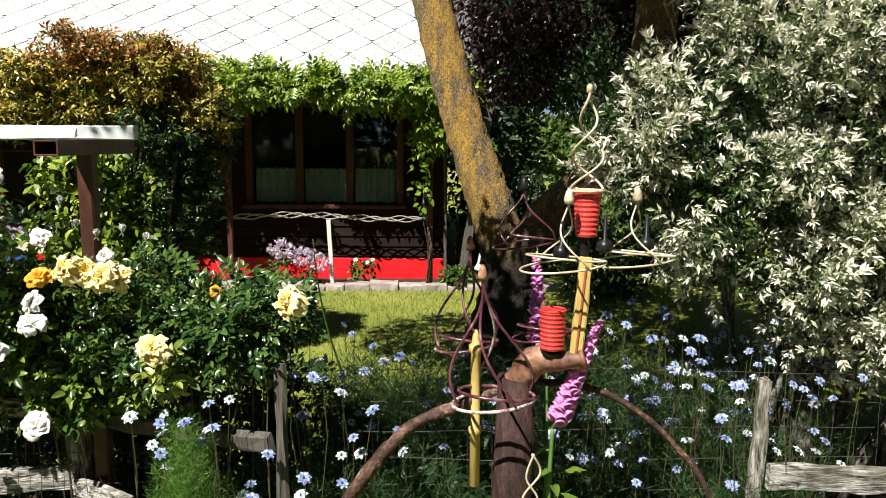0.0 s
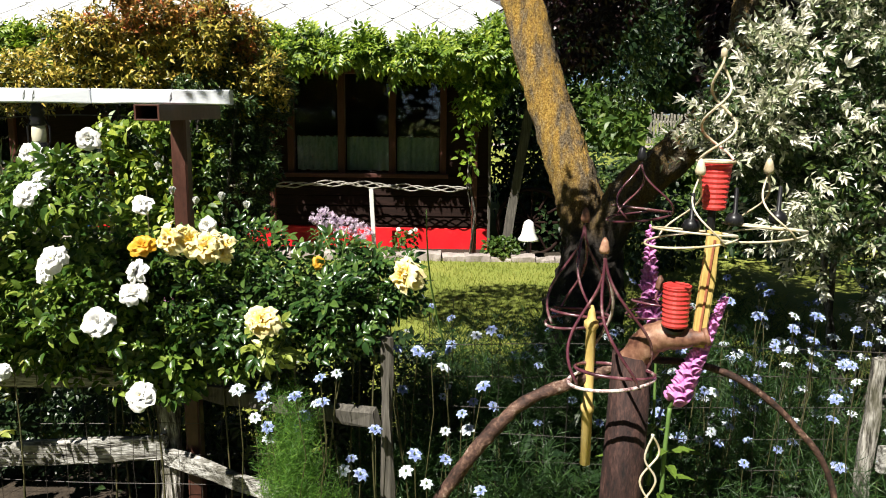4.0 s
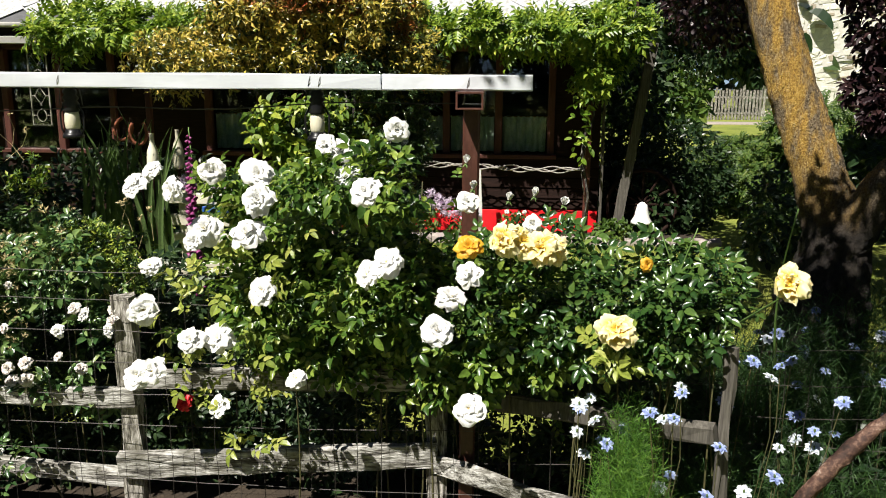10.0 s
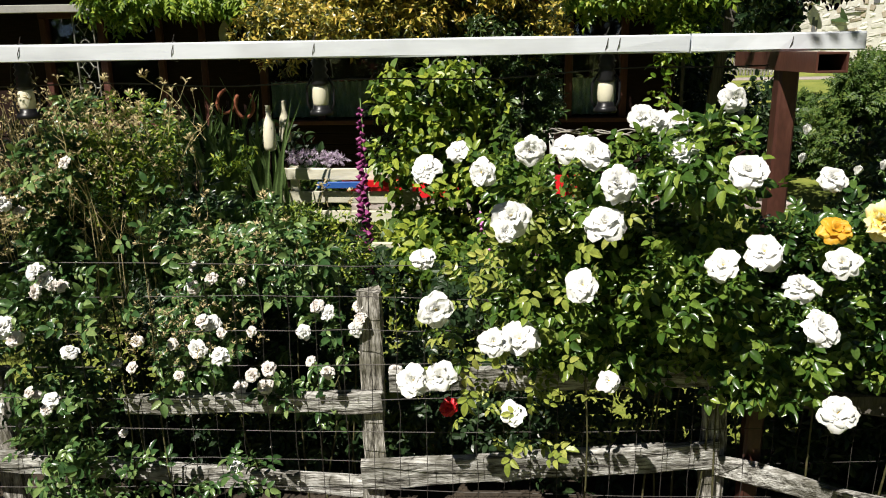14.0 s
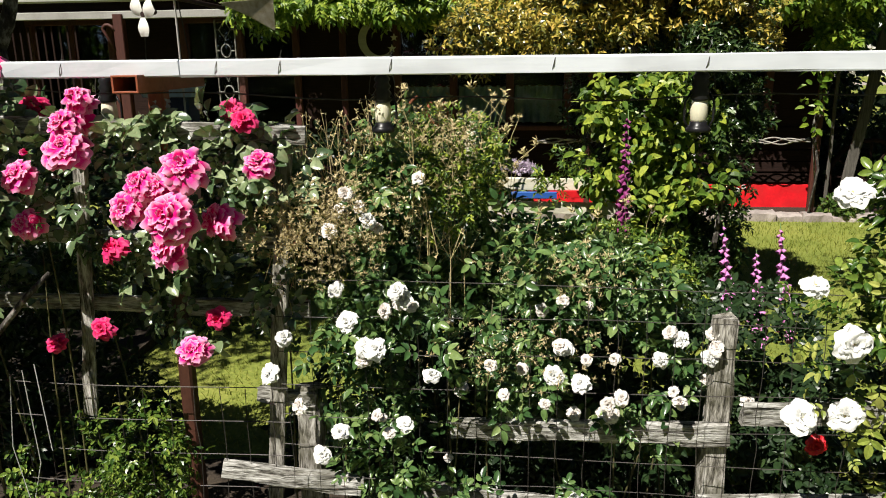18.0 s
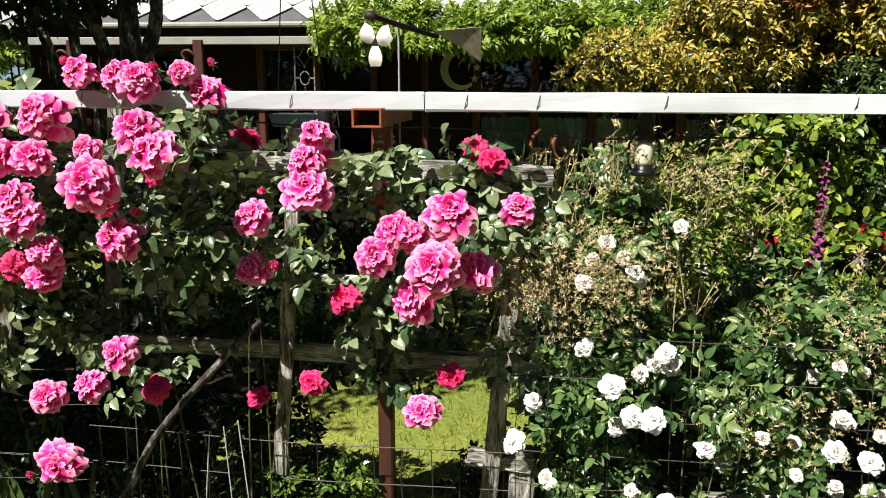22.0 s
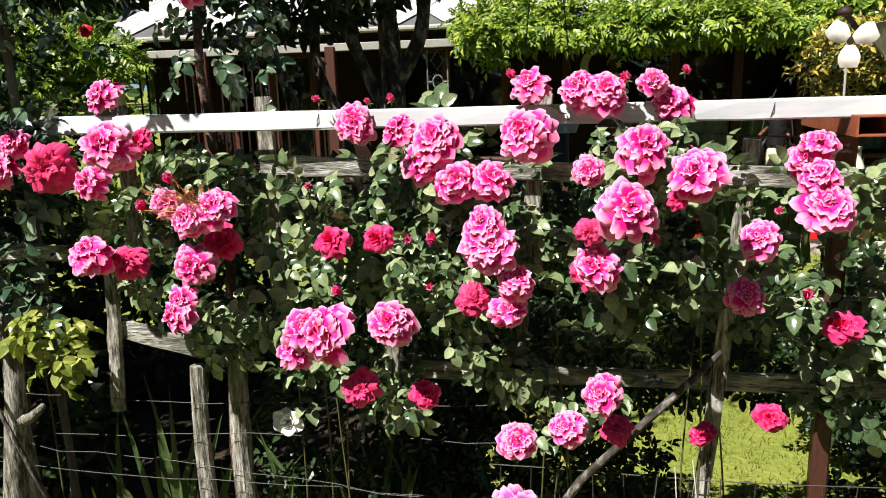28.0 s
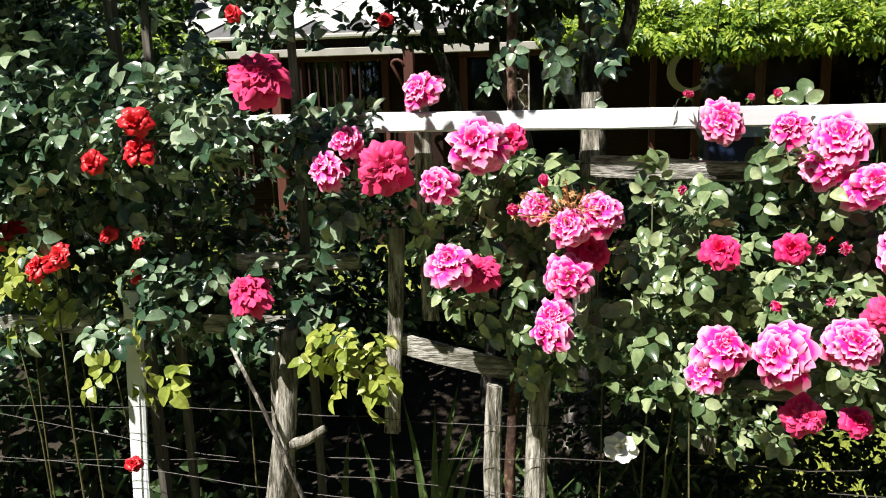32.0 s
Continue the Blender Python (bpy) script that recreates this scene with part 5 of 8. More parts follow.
PINK_B = ((-3.487, 2.367, 1.335, 0.075), (-4.114, 2.324, 1.183, 0.08), (-4.019, 2.229, 1.207, 0.065), (-4.419, 2.227, 0.986, 0.085), (-4.49, 2.213, 0.91, 0.09), (-4.6, 2.205, 0.875, 0.09), (-5.518, 2.229, 1.535, 0.115), (-5.68, 2.475, 1.645, 0.095), (-5.576, 2.197, 1.292, 0.095), (-5.333, 2.217, 1.265, 0.095), (-5.367, 2.192, 1.154, 0.09), (-4.959, 2.025, 1.178, 0.11), (-4.836, 2.054, 1.194, 0.1), (-5.004, 2.451, 1.563, 0.095), (-4.675, 2.266, 1.31, 0.1), (-4.415, 2.413, 1.62, 0.105))
PINK_C = ((-4.267, 2.467, 1.589, 0.1), (-4.606, 2.261, 1.222, 0.085), (-3.98, 2.42, 1.461, 0.1), (-5.40, 2.24, 1.405, 0.07), (-5.44, 2.22, 1.395, 0.06), (-5.27, 2.22, 1.40, 0.085), (-5.33, 2.21, 1.37, 0.08), (-5.38, 2.24, 1.45, 0.06), (-5.36, 2.2, 1.19, 0.07), (-3.76, 2.27, 1.30, 0.08), (-3.98, 2.33, 1.44, 0.085), (-3.58, 2.3, 1.2, 0.1), (-4.31, 2.43, 1.64, 0.07))
PINK_D = ((-4.62, 2.45, 1.66, 0.06), (-4.37, 2.42, 1.645, 0.06), (-4.24, 2.45, 1.66, 0.05), (-4.32, 2.2, 1.33, 0.06), (-5.08, 2.42, 1.62, 0.05), (-4.8, 2.3, 1.2, 0.055), (-5.86, 2.297, 1.48, 0.095), (-4.95, 2.1, 1.24, 0.05))
PINK_E = ((-5.815, 2.302, 1.543, 0.07), (-5.611, 2.28, 1.449, 0.079), (-5.095, 2.362, 1.422, 0.05), (-4.955, 2.407, 1.612, 0.04), (-4.878, 2.38, 1.549, 0.083), (-4.736, 2.317, 1.437, 0.1), (-4.741, 2.38, 1.519, 0.04), (-4.784, 2.275, 1.316, 0.062), (-4.468, 2.421, 1.628, 0.1), (-5.04, 2.125, 1.149, 0.095), (-5.07, 2.125, 1.1, 0.08), (-4.902, 2.413, 1.617, 0.045))
PINK_F = ((-4.665, 2.332, 1.438, 0.09), (-4.843, 2.268, 1.317, 0.066), (-4.622, 2.269, 1.157, 0.08), (-4.451, 2.227, 1.469, 0.067), (-4.343, 2.254, 1.508, 0.105), (-4.062, 2.294, 1.374, 0.05), (-3.727, 2.28, 1.286, 0.074), (-3.714, 2.37, 0.82, 0.088), (-4.601, 2.223, 0.692, 0.11), (-4.68, 2.223, 0.65, 0.05))
for grp in (PINK_A, PINK_B, PINK_C, PINK_D, PINK_E, PINK_F):
    for x, y, z, d in grp:
        bloom("pink" if d > 0.066 else "pinkbud", pink_bush, x, y, z, d * 1.02, label="full pink rose" if d > 0.066 else "half-open pink rosebud")
for x, y, z, d in ((-5.521, 2.257, 1.26, 0.09), (-5.29, 2.28, 1.31, 0.09), (-5.024, 2.284, 1.306, 0.09), (-4.445, 2.3, 1.245, 0.095), (-4.23, 2.6, 1.462, 0.085), (-5.448, 2.25, 1.548, 0.07), (-4.9, 2.228, 1.327, 0.072), (-4.446, 2.26, 1.337, 0.06), (-4.699, 2.277, 1.179, 0.076), (-4.907, 2.06, 1.049, 0.073), (-4.382, 2.313, 0.864, 0.07), (-4.278, 2.2, 1.414, 0.05), (-3.901, 2.36, 1.105, 0.09), (-3.554, 2.456, 1.437, 0.075), (-4.018, 2.45, 0.848, 0.085), (-3.643, 2.39, 0.91, 0.076), (-4.17, 2.45, 0.795, 0.066), (-4.789, 2.132, 1.011, 0.066), (-3.6, 2.5, 1.46, 0.07)):
    bloom("crimson", pink_bush, x, y, z, d, label="deep crimson-pink rose")
bloom("crimson", pink_bush, -5.735, 2.31, 1.482, 0.125, (0.3, -1, 0.2), "large deep crimson rose with a paler edge")
stalks = Shape()
sp_, sn_ = on_blobs([(-5.34, 2.2, 1.42, 0.10, 0.04, 0.06)], 46, shell=0.9, gaps=1.0)
for q in sp_:
    stalks.tube([(-5.33, 2.3, 1.34), ((q[0] - 5.33) / 2, 2.23, (q[2] + 1.36) / 2 + 0.01), tuple(q)], 0.0013, 4)
stalks.scatter(STAR, sp_, sn_ + np.array((0, -0.5, 0.6)), unit(len(sp_)), 0.011)
part("spent_growth", stalks, surface("rusty_spent_sepals", [(0.3, (0.42, 0.20, 0.07)), (0.7, (0.66, 0.42, 0.22))], 30, rough=0.9, bump=0), pink_bush, "tan stalks of spent roses", kind="stuff")
bloom("single", pink_bush, -5.206, 2.383, 0.81, 0.085, (0, -1, 0.2), "single white flower")

left_bush = rose_bush("tall dark-leaved climbing rose with red blooms on stakes", [(-6.05, 2.54, 1.55, 0.32, 0.2, 0.3), (-6.40, 2.56, 1.35, 0.32, 0.2, 0.32), (-6.85, 2.56, 1.5, 0.4, 0.25, 0.5), (-6.05, 2.58, 1.82, 0.16, 0.14, 0.12), (-6.2, 2.52, 1.15, 0.3, 0.16, 0.2), (-6.7, 2.52, 1.05, 0.3, 0.18, 0.2), (-7.4, 2.66, 1.2, 0.4, 0.3, 0.6), (-7.3, 2.96, 1.8, 0.5, 0.4, 0.5), (-6.75, 2.65, 1.98, 0.3, 0.2, 0.2), (-6.3, 2.37, 1.56, 0.38, 0.07, 0.12), (-6.8, 2.37, 1.55, 0.3, 0.07, 0.15), (-5.88, 2.39, 1.53, 0.16, 0.05, 0.07)], 2350, 0.085, DARK_ROSE_LEAF, ROUND_SPRAY, stems=3, young=[(-6.42, 2.35, 0.97, 0.14, 0.07, 0.05), (-6.75, 2.4, 1.2, 0.12, 0.08, 0.12)], gaps=-0.1, seed=31, part_leaves=80, lift=1.0, gs=4.0)
for k, x, y, z, d in (("crimson", -5.978, 2.229, 1.68, 0.12), ("crimson", -6.085, 2.334, 1.178, 0.12), ("red", -6.625, 2.32, 1.237, 0.08), ("red", -6.268, 2.228, 1.595, 0.08), ("red", -6.27, 2.23, 1.53, 0.085), ("red", -6.43, 2.3, 1.5, 0.07), ("red", -6.8, 2.45, 1.298, 0.1), ("red", -6.57, 2.33, 1.27, 0.07), ("red", -6.48, 2.4, 1.31, 0.05), ("red", -6.4, 2.4, 1.29, 0.045), ("red", -6.42, 2.4, 1.2, 0.04), ("red", -6.1, 2.4, 1.83, 0.05), ("red", -5.79, 2.6, 1.82, 0.04), ("red", -6.52, 2.45, 0.65, 0.05), ("pink", -5.43, 2.5, 1.9, 0.09)):
    bloom(k, left_bush, x, y, z, d, label="red climbing rose" if k != "pink" else "pink rose high on its cane")
part("thick_cane", Shape().tube([(-5.47, 2.62, 0.0), (-5.49, 2.63, 0.6), (-5.45, 2.64, 1.2), (-5.48, 2.62, 1.7), (-5.45, 2.6, 2.3)], [0.018, 0.016, 0.015, 0.013, 0.011], 9, 0.08), OLD_PIPE, left_bush, "thick reddish peeling cane", True)
log = Shape().tube([(-6.16, 2.47, 0.0), (-6.12, 2.46, 0.5), (-6.07, 2.46, 0.8), (-6.05, 2.47, 1.05)], [0.04, 0.036, 0.03, 0.024], 9, 0.06).tube([(-6.08, 2.46, 0.72), (-6.0, 2.43, 0.76), (-5.95, 2.42, 0.80)], [0.02, 0.014, 0.01], 7, 0.06)
whole("forked_log", log, WOOD_GREY_Z, "pale bare forked log standing by the wire fence", "log", smooth=True)
br = Shape().tube([(-4.62, 2.45, 0.40), (-4.46, 2.42, 0.67), (-4.34, 2.4, 0.81), (-4.21, 2.4, 0.95), (-4.14, 2.42, 1.02)], [0.013, 0.012, 0.010, 0.009, 0.006], 7, 0.12)
whole("bare_branch", br, BARK, "bare lichened rose branch crossing the fence", "branch", smooth=True)
br2 = Shape().tube([(-6.2, 2.45, 1.0), (-6.1, 2.4, 0.85), (-6.02, 2.42, 0.6), (-5.98, 2.5, 0.3)], [0.005, 0.006, 0.007, 0.008], 6, 0.1)
whole("bare_branch", br2, BARK, "bare lichened rose branch crossing the fence", "branch", smooth=True)

front = [(-6.35, 2.37, 1.57, 0.34, 0.05, 0.1), (-6.75, 2.37, 1.57, 0.25, 0.05, 0.12), (-5.9, 2.39, 1.55, 0.15, 0.04, 0.05)]
climb = [(-5.45, 2.58, 1.74, 0.1, 0.07, 0.12), (-5.35, 2.57, 1.86, 0.12, 0.08, 0.1), (-5.3, 2.58, 1.68, 0.08, 0.05, 0.07), (-5.52, 2.58, 1.9, 0.08, 0.06, 0.1)]
part("cane_leaves", foliage(climb, 46, ROUND_SPRAY, 0.072, gaps=0.7, lift=0.9), DARK_ROSE_LEAF, left_bush, "leaves along the thick cane", True, "stuff")
# leaves above the view, added only to shade the rail
part("overhead_growth", foliage([(-5.85, 2.2, 2.08, 0.3, 0.2, 0.1), (-6.2, 2.1, 2.12, 0.3, 0.2, 0.1)], 60, ROUND_SPRAY, 0.08, gaps=0.8, lift=0.9), DARK_ROSE_LEAF, left_bush, "unseen leaves added to shade the pale rail", True, "stuff")
part("front_growth", foliage(front, 230, ROUND_SPRAY, 0.085, gaps=0.7, lift=1.0), DARK_ROSE_LEAF, left_bush, "leaves hanging over the pale rail", True, "stuff")
low = [(-2.98, 2.41, 0.34, 0.2, 0.05, 0.1), (-2.66, 2.41, 0.36, 0.07, 0.04, 0.09), (-3.2, 2.42, 0.44, 0.12, 0.05, 0.1)]
part("low_growth", foliage(low, 120, ROSE_SPRAY, 0.07, gaps=0.7), DRY_BUSH, small_bush, "leaves before the lowest fence rail", True, "stuff")

# ---- edging and pergola in front of the cottage ----
x = -3.2
while x < 1.15:
    w = rng.uniform(0.16, 0.34)
    zt = rng.uniform(0.03, 0.075)
    sh = Shape().beam((x, 7.92 + rng.normal(0, 0.012), zt / 2 - 0.02), (x + w - 0.008, 7.92 + rng.normal(0, 0.012), zt / 2 - 0.02), 0.13, zt + 0.07, 0.02, 4, 0.006)
    whole("edging_stone", sh, STONE_EDGE, "low pale stone edging the flower border", "stone", "edging stones")
    x += w
whole("flower_border", Shape().box(-3.2, 1.15, 7.98, WALL_Y - 0.03, -0.02, 0.03, 0.01), EARTH, "narrow soil border before the red plinth", "soil", kind="structure")


def pergola():
    p = thing("pergola", (-2.2, 7.95, 0), "slim red-brown pergola posts and beam under the wisteria", "pergola")
    for x in (-2.23, -0.13, -4.6):
        part("post", Shape().beam((x, 7.97, -0.05), (x, 7.97, 2.06), 0.055, 0.055, 0.006, up=(0, 1, 0)), TRIM_BROWN, p)
    part("beam", Shape().box(-5.6, 0.35, 7.93, 8.0, 2.03, 2.09), TRIM_BROWN, p)
    # dark wood in place of the shade under the eave
    part("grey_post", Shape().beam((0.03, 8.05, 0), (0.02, 8.05, 2.1), 0.03, 0.03, 0.006, 6, 0.002, up=(0, 1, 0)), DULL_SHADED_WOOD, p)


pergola()
whole("leaning_board", Shape().beam((0.2, 8.15, 0.0), (0.5, 8.2, 2.0), 0.1, 0.03, 0.004, 8, 0.002, up=(0, 1, 0)), DULL_SHADED_WOOD, "grey board leaning against the cottage corner", "board")
whole("white_stake", Shape().beam((-1.185, 8.1, 0.0), (-1.215, 8.1, 0.72), 0.045, 0.03, 0.004, 4, 0.001, up=(0, 1, 0)), WHITE_PAINT, "slim white stake in the flower border", "stake")
rope = Shape()
for ph, off in ((0, 0.0), (2.1, 0.012), (4.2, -0.012)):
    rope.tube([(xx, 8.16 + 0.022 * math.cos(xx * 17 + ph), 0.745 + off + 0.02 * math.sin(xx * 15 + ph) + 0.02 * math.sin(xx * 3)) for xx in np.arange(-2.75, -0.1, 0.035)], 0.0075, 6, 0.15)
whole("twisted_vine_stem", rope, PALE_ROPE, "pale twisted bare vine stem along the cottage wall", "vine stem", smooth=True)

vine = thing("wisteria", (-2.5, 7.9, 0), "bright green wisteria trained along the eave of the cottage", "climbing plant")
vb = [(x0, 7.86, 2.13 + 0.04 * math.sin(x0 * 2.1), 0.36, 0.24, 0.12 + 0.03 * math.sin(x0 * 5)) for x0 in np.arange(-5.3, 0.1, 0.42)]
vb += [(x0, 7.58, 2.05, 0.4, 0.24, 0.07) for x0 in np.arange(-5.2, -2.4, 0.5)]
vb += [(x0, 7.62, 2.06, 0.3, 0.2, 0.05) for x0 in np.arange(-2.2, 0.1, 0.55)]
vb += [(-9.1, 7.75, 1.98, 0.36, 0.22, 0.2), (-9.7, 7.7, 1.9, 0.4, 0.3, 0.3)]
vb += [(-0.05, 7.8, 1.98, 0.3, 0.22, 0.3), (-0.12, 7.84, 1.7, 0.11, 0.1, 0.2), (-2.35, 7.86, 1.98, 0.25, 0.18, 0.2), (0.12, 7.8, 2.2, 0.25, 0.22, 0.2)]
part("crown", foliage(ragged(vb, 60, 0.08, 0.15, (1, 0.7, 0.9)), 5300, PINNATE, 0.165, lift=0.8, gaps=0.12, gscale=4.5, seed=50), VINE_LEAF, vine, kind="stuff")
part("stem", Shape().tube([(-0.17, 7.9, 0), (-0.12, 7.9, 0.5), (-0.2, 7.9, 0.9), (-0.14, 7.9, 1.4), (-0.1, 7.88, 2.0)], [0.014, 0.013, 0.012, 0.012, 0.010], 8, 0.1).tube([(-0.12, 7.92, 0.3), (-0.21, 7.86, 0.8), (-0.1, 7.86, 1.3), (-0.17, 7.86, 1.9)], [0.007] * 4, 6, 0.1), BARK, vine, smooth=True)
part("hanging_growth", foliage([(-0.22, 7.82, 1.6, 0.12, 0.1, 0.3), (-0.25, 7.84, 1.2, 0.09, 0.08, 0.25), (-0.2, 7.84, 0.95, 0.07, 0.07, 0.15)], 80, LEAF, 0.08, gaps=0.3, seed=53), VINE_LEAF, vine, "loose leaves hanging down the stem", kind="stuff")

shrub = thing("golden_shrub", (-2.2, 4.8, 0), "large golden and bronze variegated evergreen over an arch", "shrub")
sb = [(-2.88, 4.98, 1.76, 0.36, 0.3, 0.16), (-2.4, 5.05, 1.92, 0.45, 0.36, 0.26), (-2.0, 5.15, 1.88, 0.42, 0.45, 0.25), (-3.08, 4.98, 1.7, 0.2, 0.25, 0.14), (-1.75, 5.2, 1.72, 0.24, 0.35, 0.24), (-2.5, 4.95, 2.02, 0.28, 0.3, 0.1), (-1.95, 5.15, 2.02, 0.3, 0.3, 0.14)]
part("crown", foliage(ragged(sb, 70, 0.07, 0.16), 5200, SPRIG, 0.085, lift=1.0, gaps=0.16, gscale=5.0, seed=60), GOLD_LEAF, shrub, kind="stuff")
bb = [(-2.1, 5.0, 2.08, 0.34, 0.3, 0.14), (-2.35, 4.9, 2.06, 0.22, 0.25, 0.1), (-1.85, 5.1, 1.98, 0.22, 0.25, 0.14)]
part("bronze_crown", foliage(ragged(bb, 26, 0.05, 0.1, (0.7, 0.7, 1.4)), 1500, SPRIG, 0.085, lift=1.0, gaps=0.15, gscale=5.0, seed=62), BRONZE_LEAF, shrub, "bronze and orange-red young shoots", kind="stuff")
cb = [(-2.12, 4.8, 1.22, 0.24, 0.3, 0.26), (-2.15, 4.8, 0.9, 0.28, 0.35, 0.36), (-2.25, 4.6, 0.55, 0.26, 0.3, 0.35), (-2.15, 4.8, 0.3, 0.3, 0.3, 0.3), (-2.4, 4.7, 1.3, 0.14, 0.2, 0.18)]
part("lower_crown", foliage(ragged(cb, 40, 0.08, 0.18), 4600, LEAF, 0.06, lift=1.1, gaps=0.1, gscale=5.0, seed=64), CLIMB_LEAF, shrub, "yellow-green lower leaves", kind="stuff")
# the shrub's shaded right side, painted in with darker leaves
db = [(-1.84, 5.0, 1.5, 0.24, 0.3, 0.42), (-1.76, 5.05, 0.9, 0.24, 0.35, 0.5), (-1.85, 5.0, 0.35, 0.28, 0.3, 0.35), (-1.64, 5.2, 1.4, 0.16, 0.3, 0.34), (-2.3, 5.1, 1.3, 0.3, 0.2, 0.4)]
part("shade_side_crown", foliage(ragged(db, 40, 0.07, 0.15), 5200, SPRIG, 0.075, lift=1.0, gaps=0.2, gscale=5.0, seed=66), SHADE_LEAF, shrub, "dark green leaves that paint in the shaded parts", kind="stuff")
part("stem_growth", canes([(-2.0 + rng.normal(0, 0.1), 4.9, 0) for _ in range(7)], [(-2.2 + rng.normal(0, 0.3), 4.9, 1.7) for _ in range(7)], 0.02, 0.1), BARK, shrub, kind="stuff")

# ---- old plum tree with orange lichen ----
plum = thing("plum_tree", (0.25, 3.3, 0), "forked old plum tree with orange lichen on its bark", "tree")


def limb(pts, rs, n=14, wob=0.05, sub=6):
    P = [Vector(p) for p in pts]
    out, rr = [], []
    for i in range(len(P) - 1):
        a, b, c, d = P[max(i - 1, 0)], P[i], P[i + 1], P[min(i + 2, len(P) - 1)]
        for t in np.linspace(0, 1, sub, endpoint=False):
            out.append(0.5 * ((2 * b) + (c - a) * t + (2 * a - 5 * b + 4 * c - d) * t * t + (3 * b - a - 3 * c + d) * t ** 3))
            rr.append(rs[i] + (rs[i + 1] - rs[i]) * t)
    out.append(P[-1]), rr.append(rs[-1])
    return Shape().tube(out, rr, n, wob)


part("trunk", limb([(0.20, 3.42, -0.1), (0.245, 3.40, 0.35), (0.31, 3.38, 0.9), (0.24, 3.42, 1.2), (0.12, 3.48, 1.55), (0.0, 3.55, 1.97), (-0.09, 3.62, 2.4), (-0.08, 3.68, 3.0)], [0.36, 0.225, 0.135, 0.10, 0.092, 0.09, 0.08, 0.05], 30, 0.045, 14), LICHEN, plum, smooth=True)
part("limb", limb([(0.33, 3.33, 0.95), (0.42, 3.24, 1.2), (0.6, 3.15, 1.4), (0.75, 3.12, 1.6), (0.83, 3.1, 1.9), (0.85, 3.1, 2.5), (1.0, 3.2, 3.1)], [0.08, 0.085, 0.078, 0.075, 0.082, 0.075, 0.05], 26, 0.045, 12), LICHEN, plum, smooth=True)
part("limb", limb([(-0.08, 3.65, 2.7), (0.3, 4.2, 3.0), (0.9, 5.2, 3.0), (1.4, 6.0, 2.8)], [0.05, 0.04, 0.03, 0.015], 8), LICHEN, plum, smooth=True)
# many blobs near z 3 are unseen, added to shade trunk, bed and lawn
plum_leaf_and_shade = [(1.25, 4.4, 1.9, 0.2, 0.3, 0.65), (1.35, 4.5, 2.1, 0.28, 0.3, 0.6), (1.2, 4.5, 2.6, 0.4, 0.4, 0.4), (1.75, 4.6, 2.3, 0.8, 0.8, 0.5), (2.3, 4.2, 1.85, 0.6, 0.7, 0.55), (1.9, 5.4, 2.8, 0.9, 0.9, 0.5), (0.5, 4.6, 3.2, 1.2, 1.2, 0.6), (0.6, 4.9, 3.35, 0.8, 0.6, 0.3), (1.6, 3.6, 3.1, 1.2, 1.0, 0.6), (0.7, 6.6, 2.75, 0.7, 0.8, 0.55), (2.6, 5.0, 1.4, 0.55, 0.6, 0.6), (1.5, 4.2, 1.7, 0.35, 0.4, 0.5), (1.35, 4.2, 2.2, 0.3, 0.4, 0.35), (0.6, 6.5, 2.25, 0.4, 0.5, 0.4), (-1.3, 3.8, 3.5, 0.8, 0.8, 0.4), (-0.55, 1.95, 2.95, 0.35, 0.3, 0.15), (-0.75, 1.55, 3.2, 0.6, 0.3, 0.12), (0.15, 2.4, 3.3, 0.45, 0.45, 0.12), (-1.5, 2.0, 3.3, 0.5, 0.8, 0.12), (-0.95, 1.0, 3.25, 0.35, 0.2, 0.1), (0.05, 2.1, 3.25, 0.32, 0.22, 0.1)] + [(-0.15, 2.0, 3.22 + 0.03 * k, 0.36, 0.2, 0.1) for k in range(4)] + [(-0.8, 1.5, 3.2 + 0.04 * k, 0.5, 0.3, 0.1) for k in range(1)]
# two unseen limbs, added to carry the shade leaves
part("limb", limb([(-0.08, 3.66, 2.75), (0.3, 2.9, 3.0), (0.45, 2.1, 3.05), (0.5, 1.6, 3.05), (0.7, 1.3, 3.05), (1.2, 1.3, 3.0)], [0.045, 0.035, 0.025, 0.02, 0.016, 0.008], 8), LICHEN, plum, smooth=True)
part("limb", limb([(-0.08, 3.68, 2.95), (-0.9, 3.4, 3.2), (-1.3, 2.6, 3.3), (-1.6, 1.6, 3.35)], [0.04, 0.03, 0.022, 0.01], 8), LICHEN, plum, smooth=True)
hb = [(2.55, 7.8, 2.25, 0.32, 0.4, 0.55), (2.75, 7.8, 1.65, 0.35, 0.4, 0.45), (2.4, 7.8, 2.75, 0.3, 0.4, 0.4), (3.1, 7.9, 2.3, 0.4, 0.4, 0.7), (2.5, 7.7, 1.35, 0.14, 0.2, 0.2)]
part("hanging_growth", foliage(ragged(hb, 16, 0.08, 0.16), 6500, LEAF, 0.085, gaps=0.5, seed=72), PLUM_LEAF, plum, "dense hanging purple-black leaves", kind="stuff")
part("crown", foliage(plum_leaf_and_shade, 42000, LEAF, 0.06, gaps=0.62, gscale=2.2, seed=70), PLUM_LEAF, plum, kind="stuff")

willow = thing("variegated_willow", (1.6, 2.85, 0), "large cream-tipped variegated willow bush", "bush")
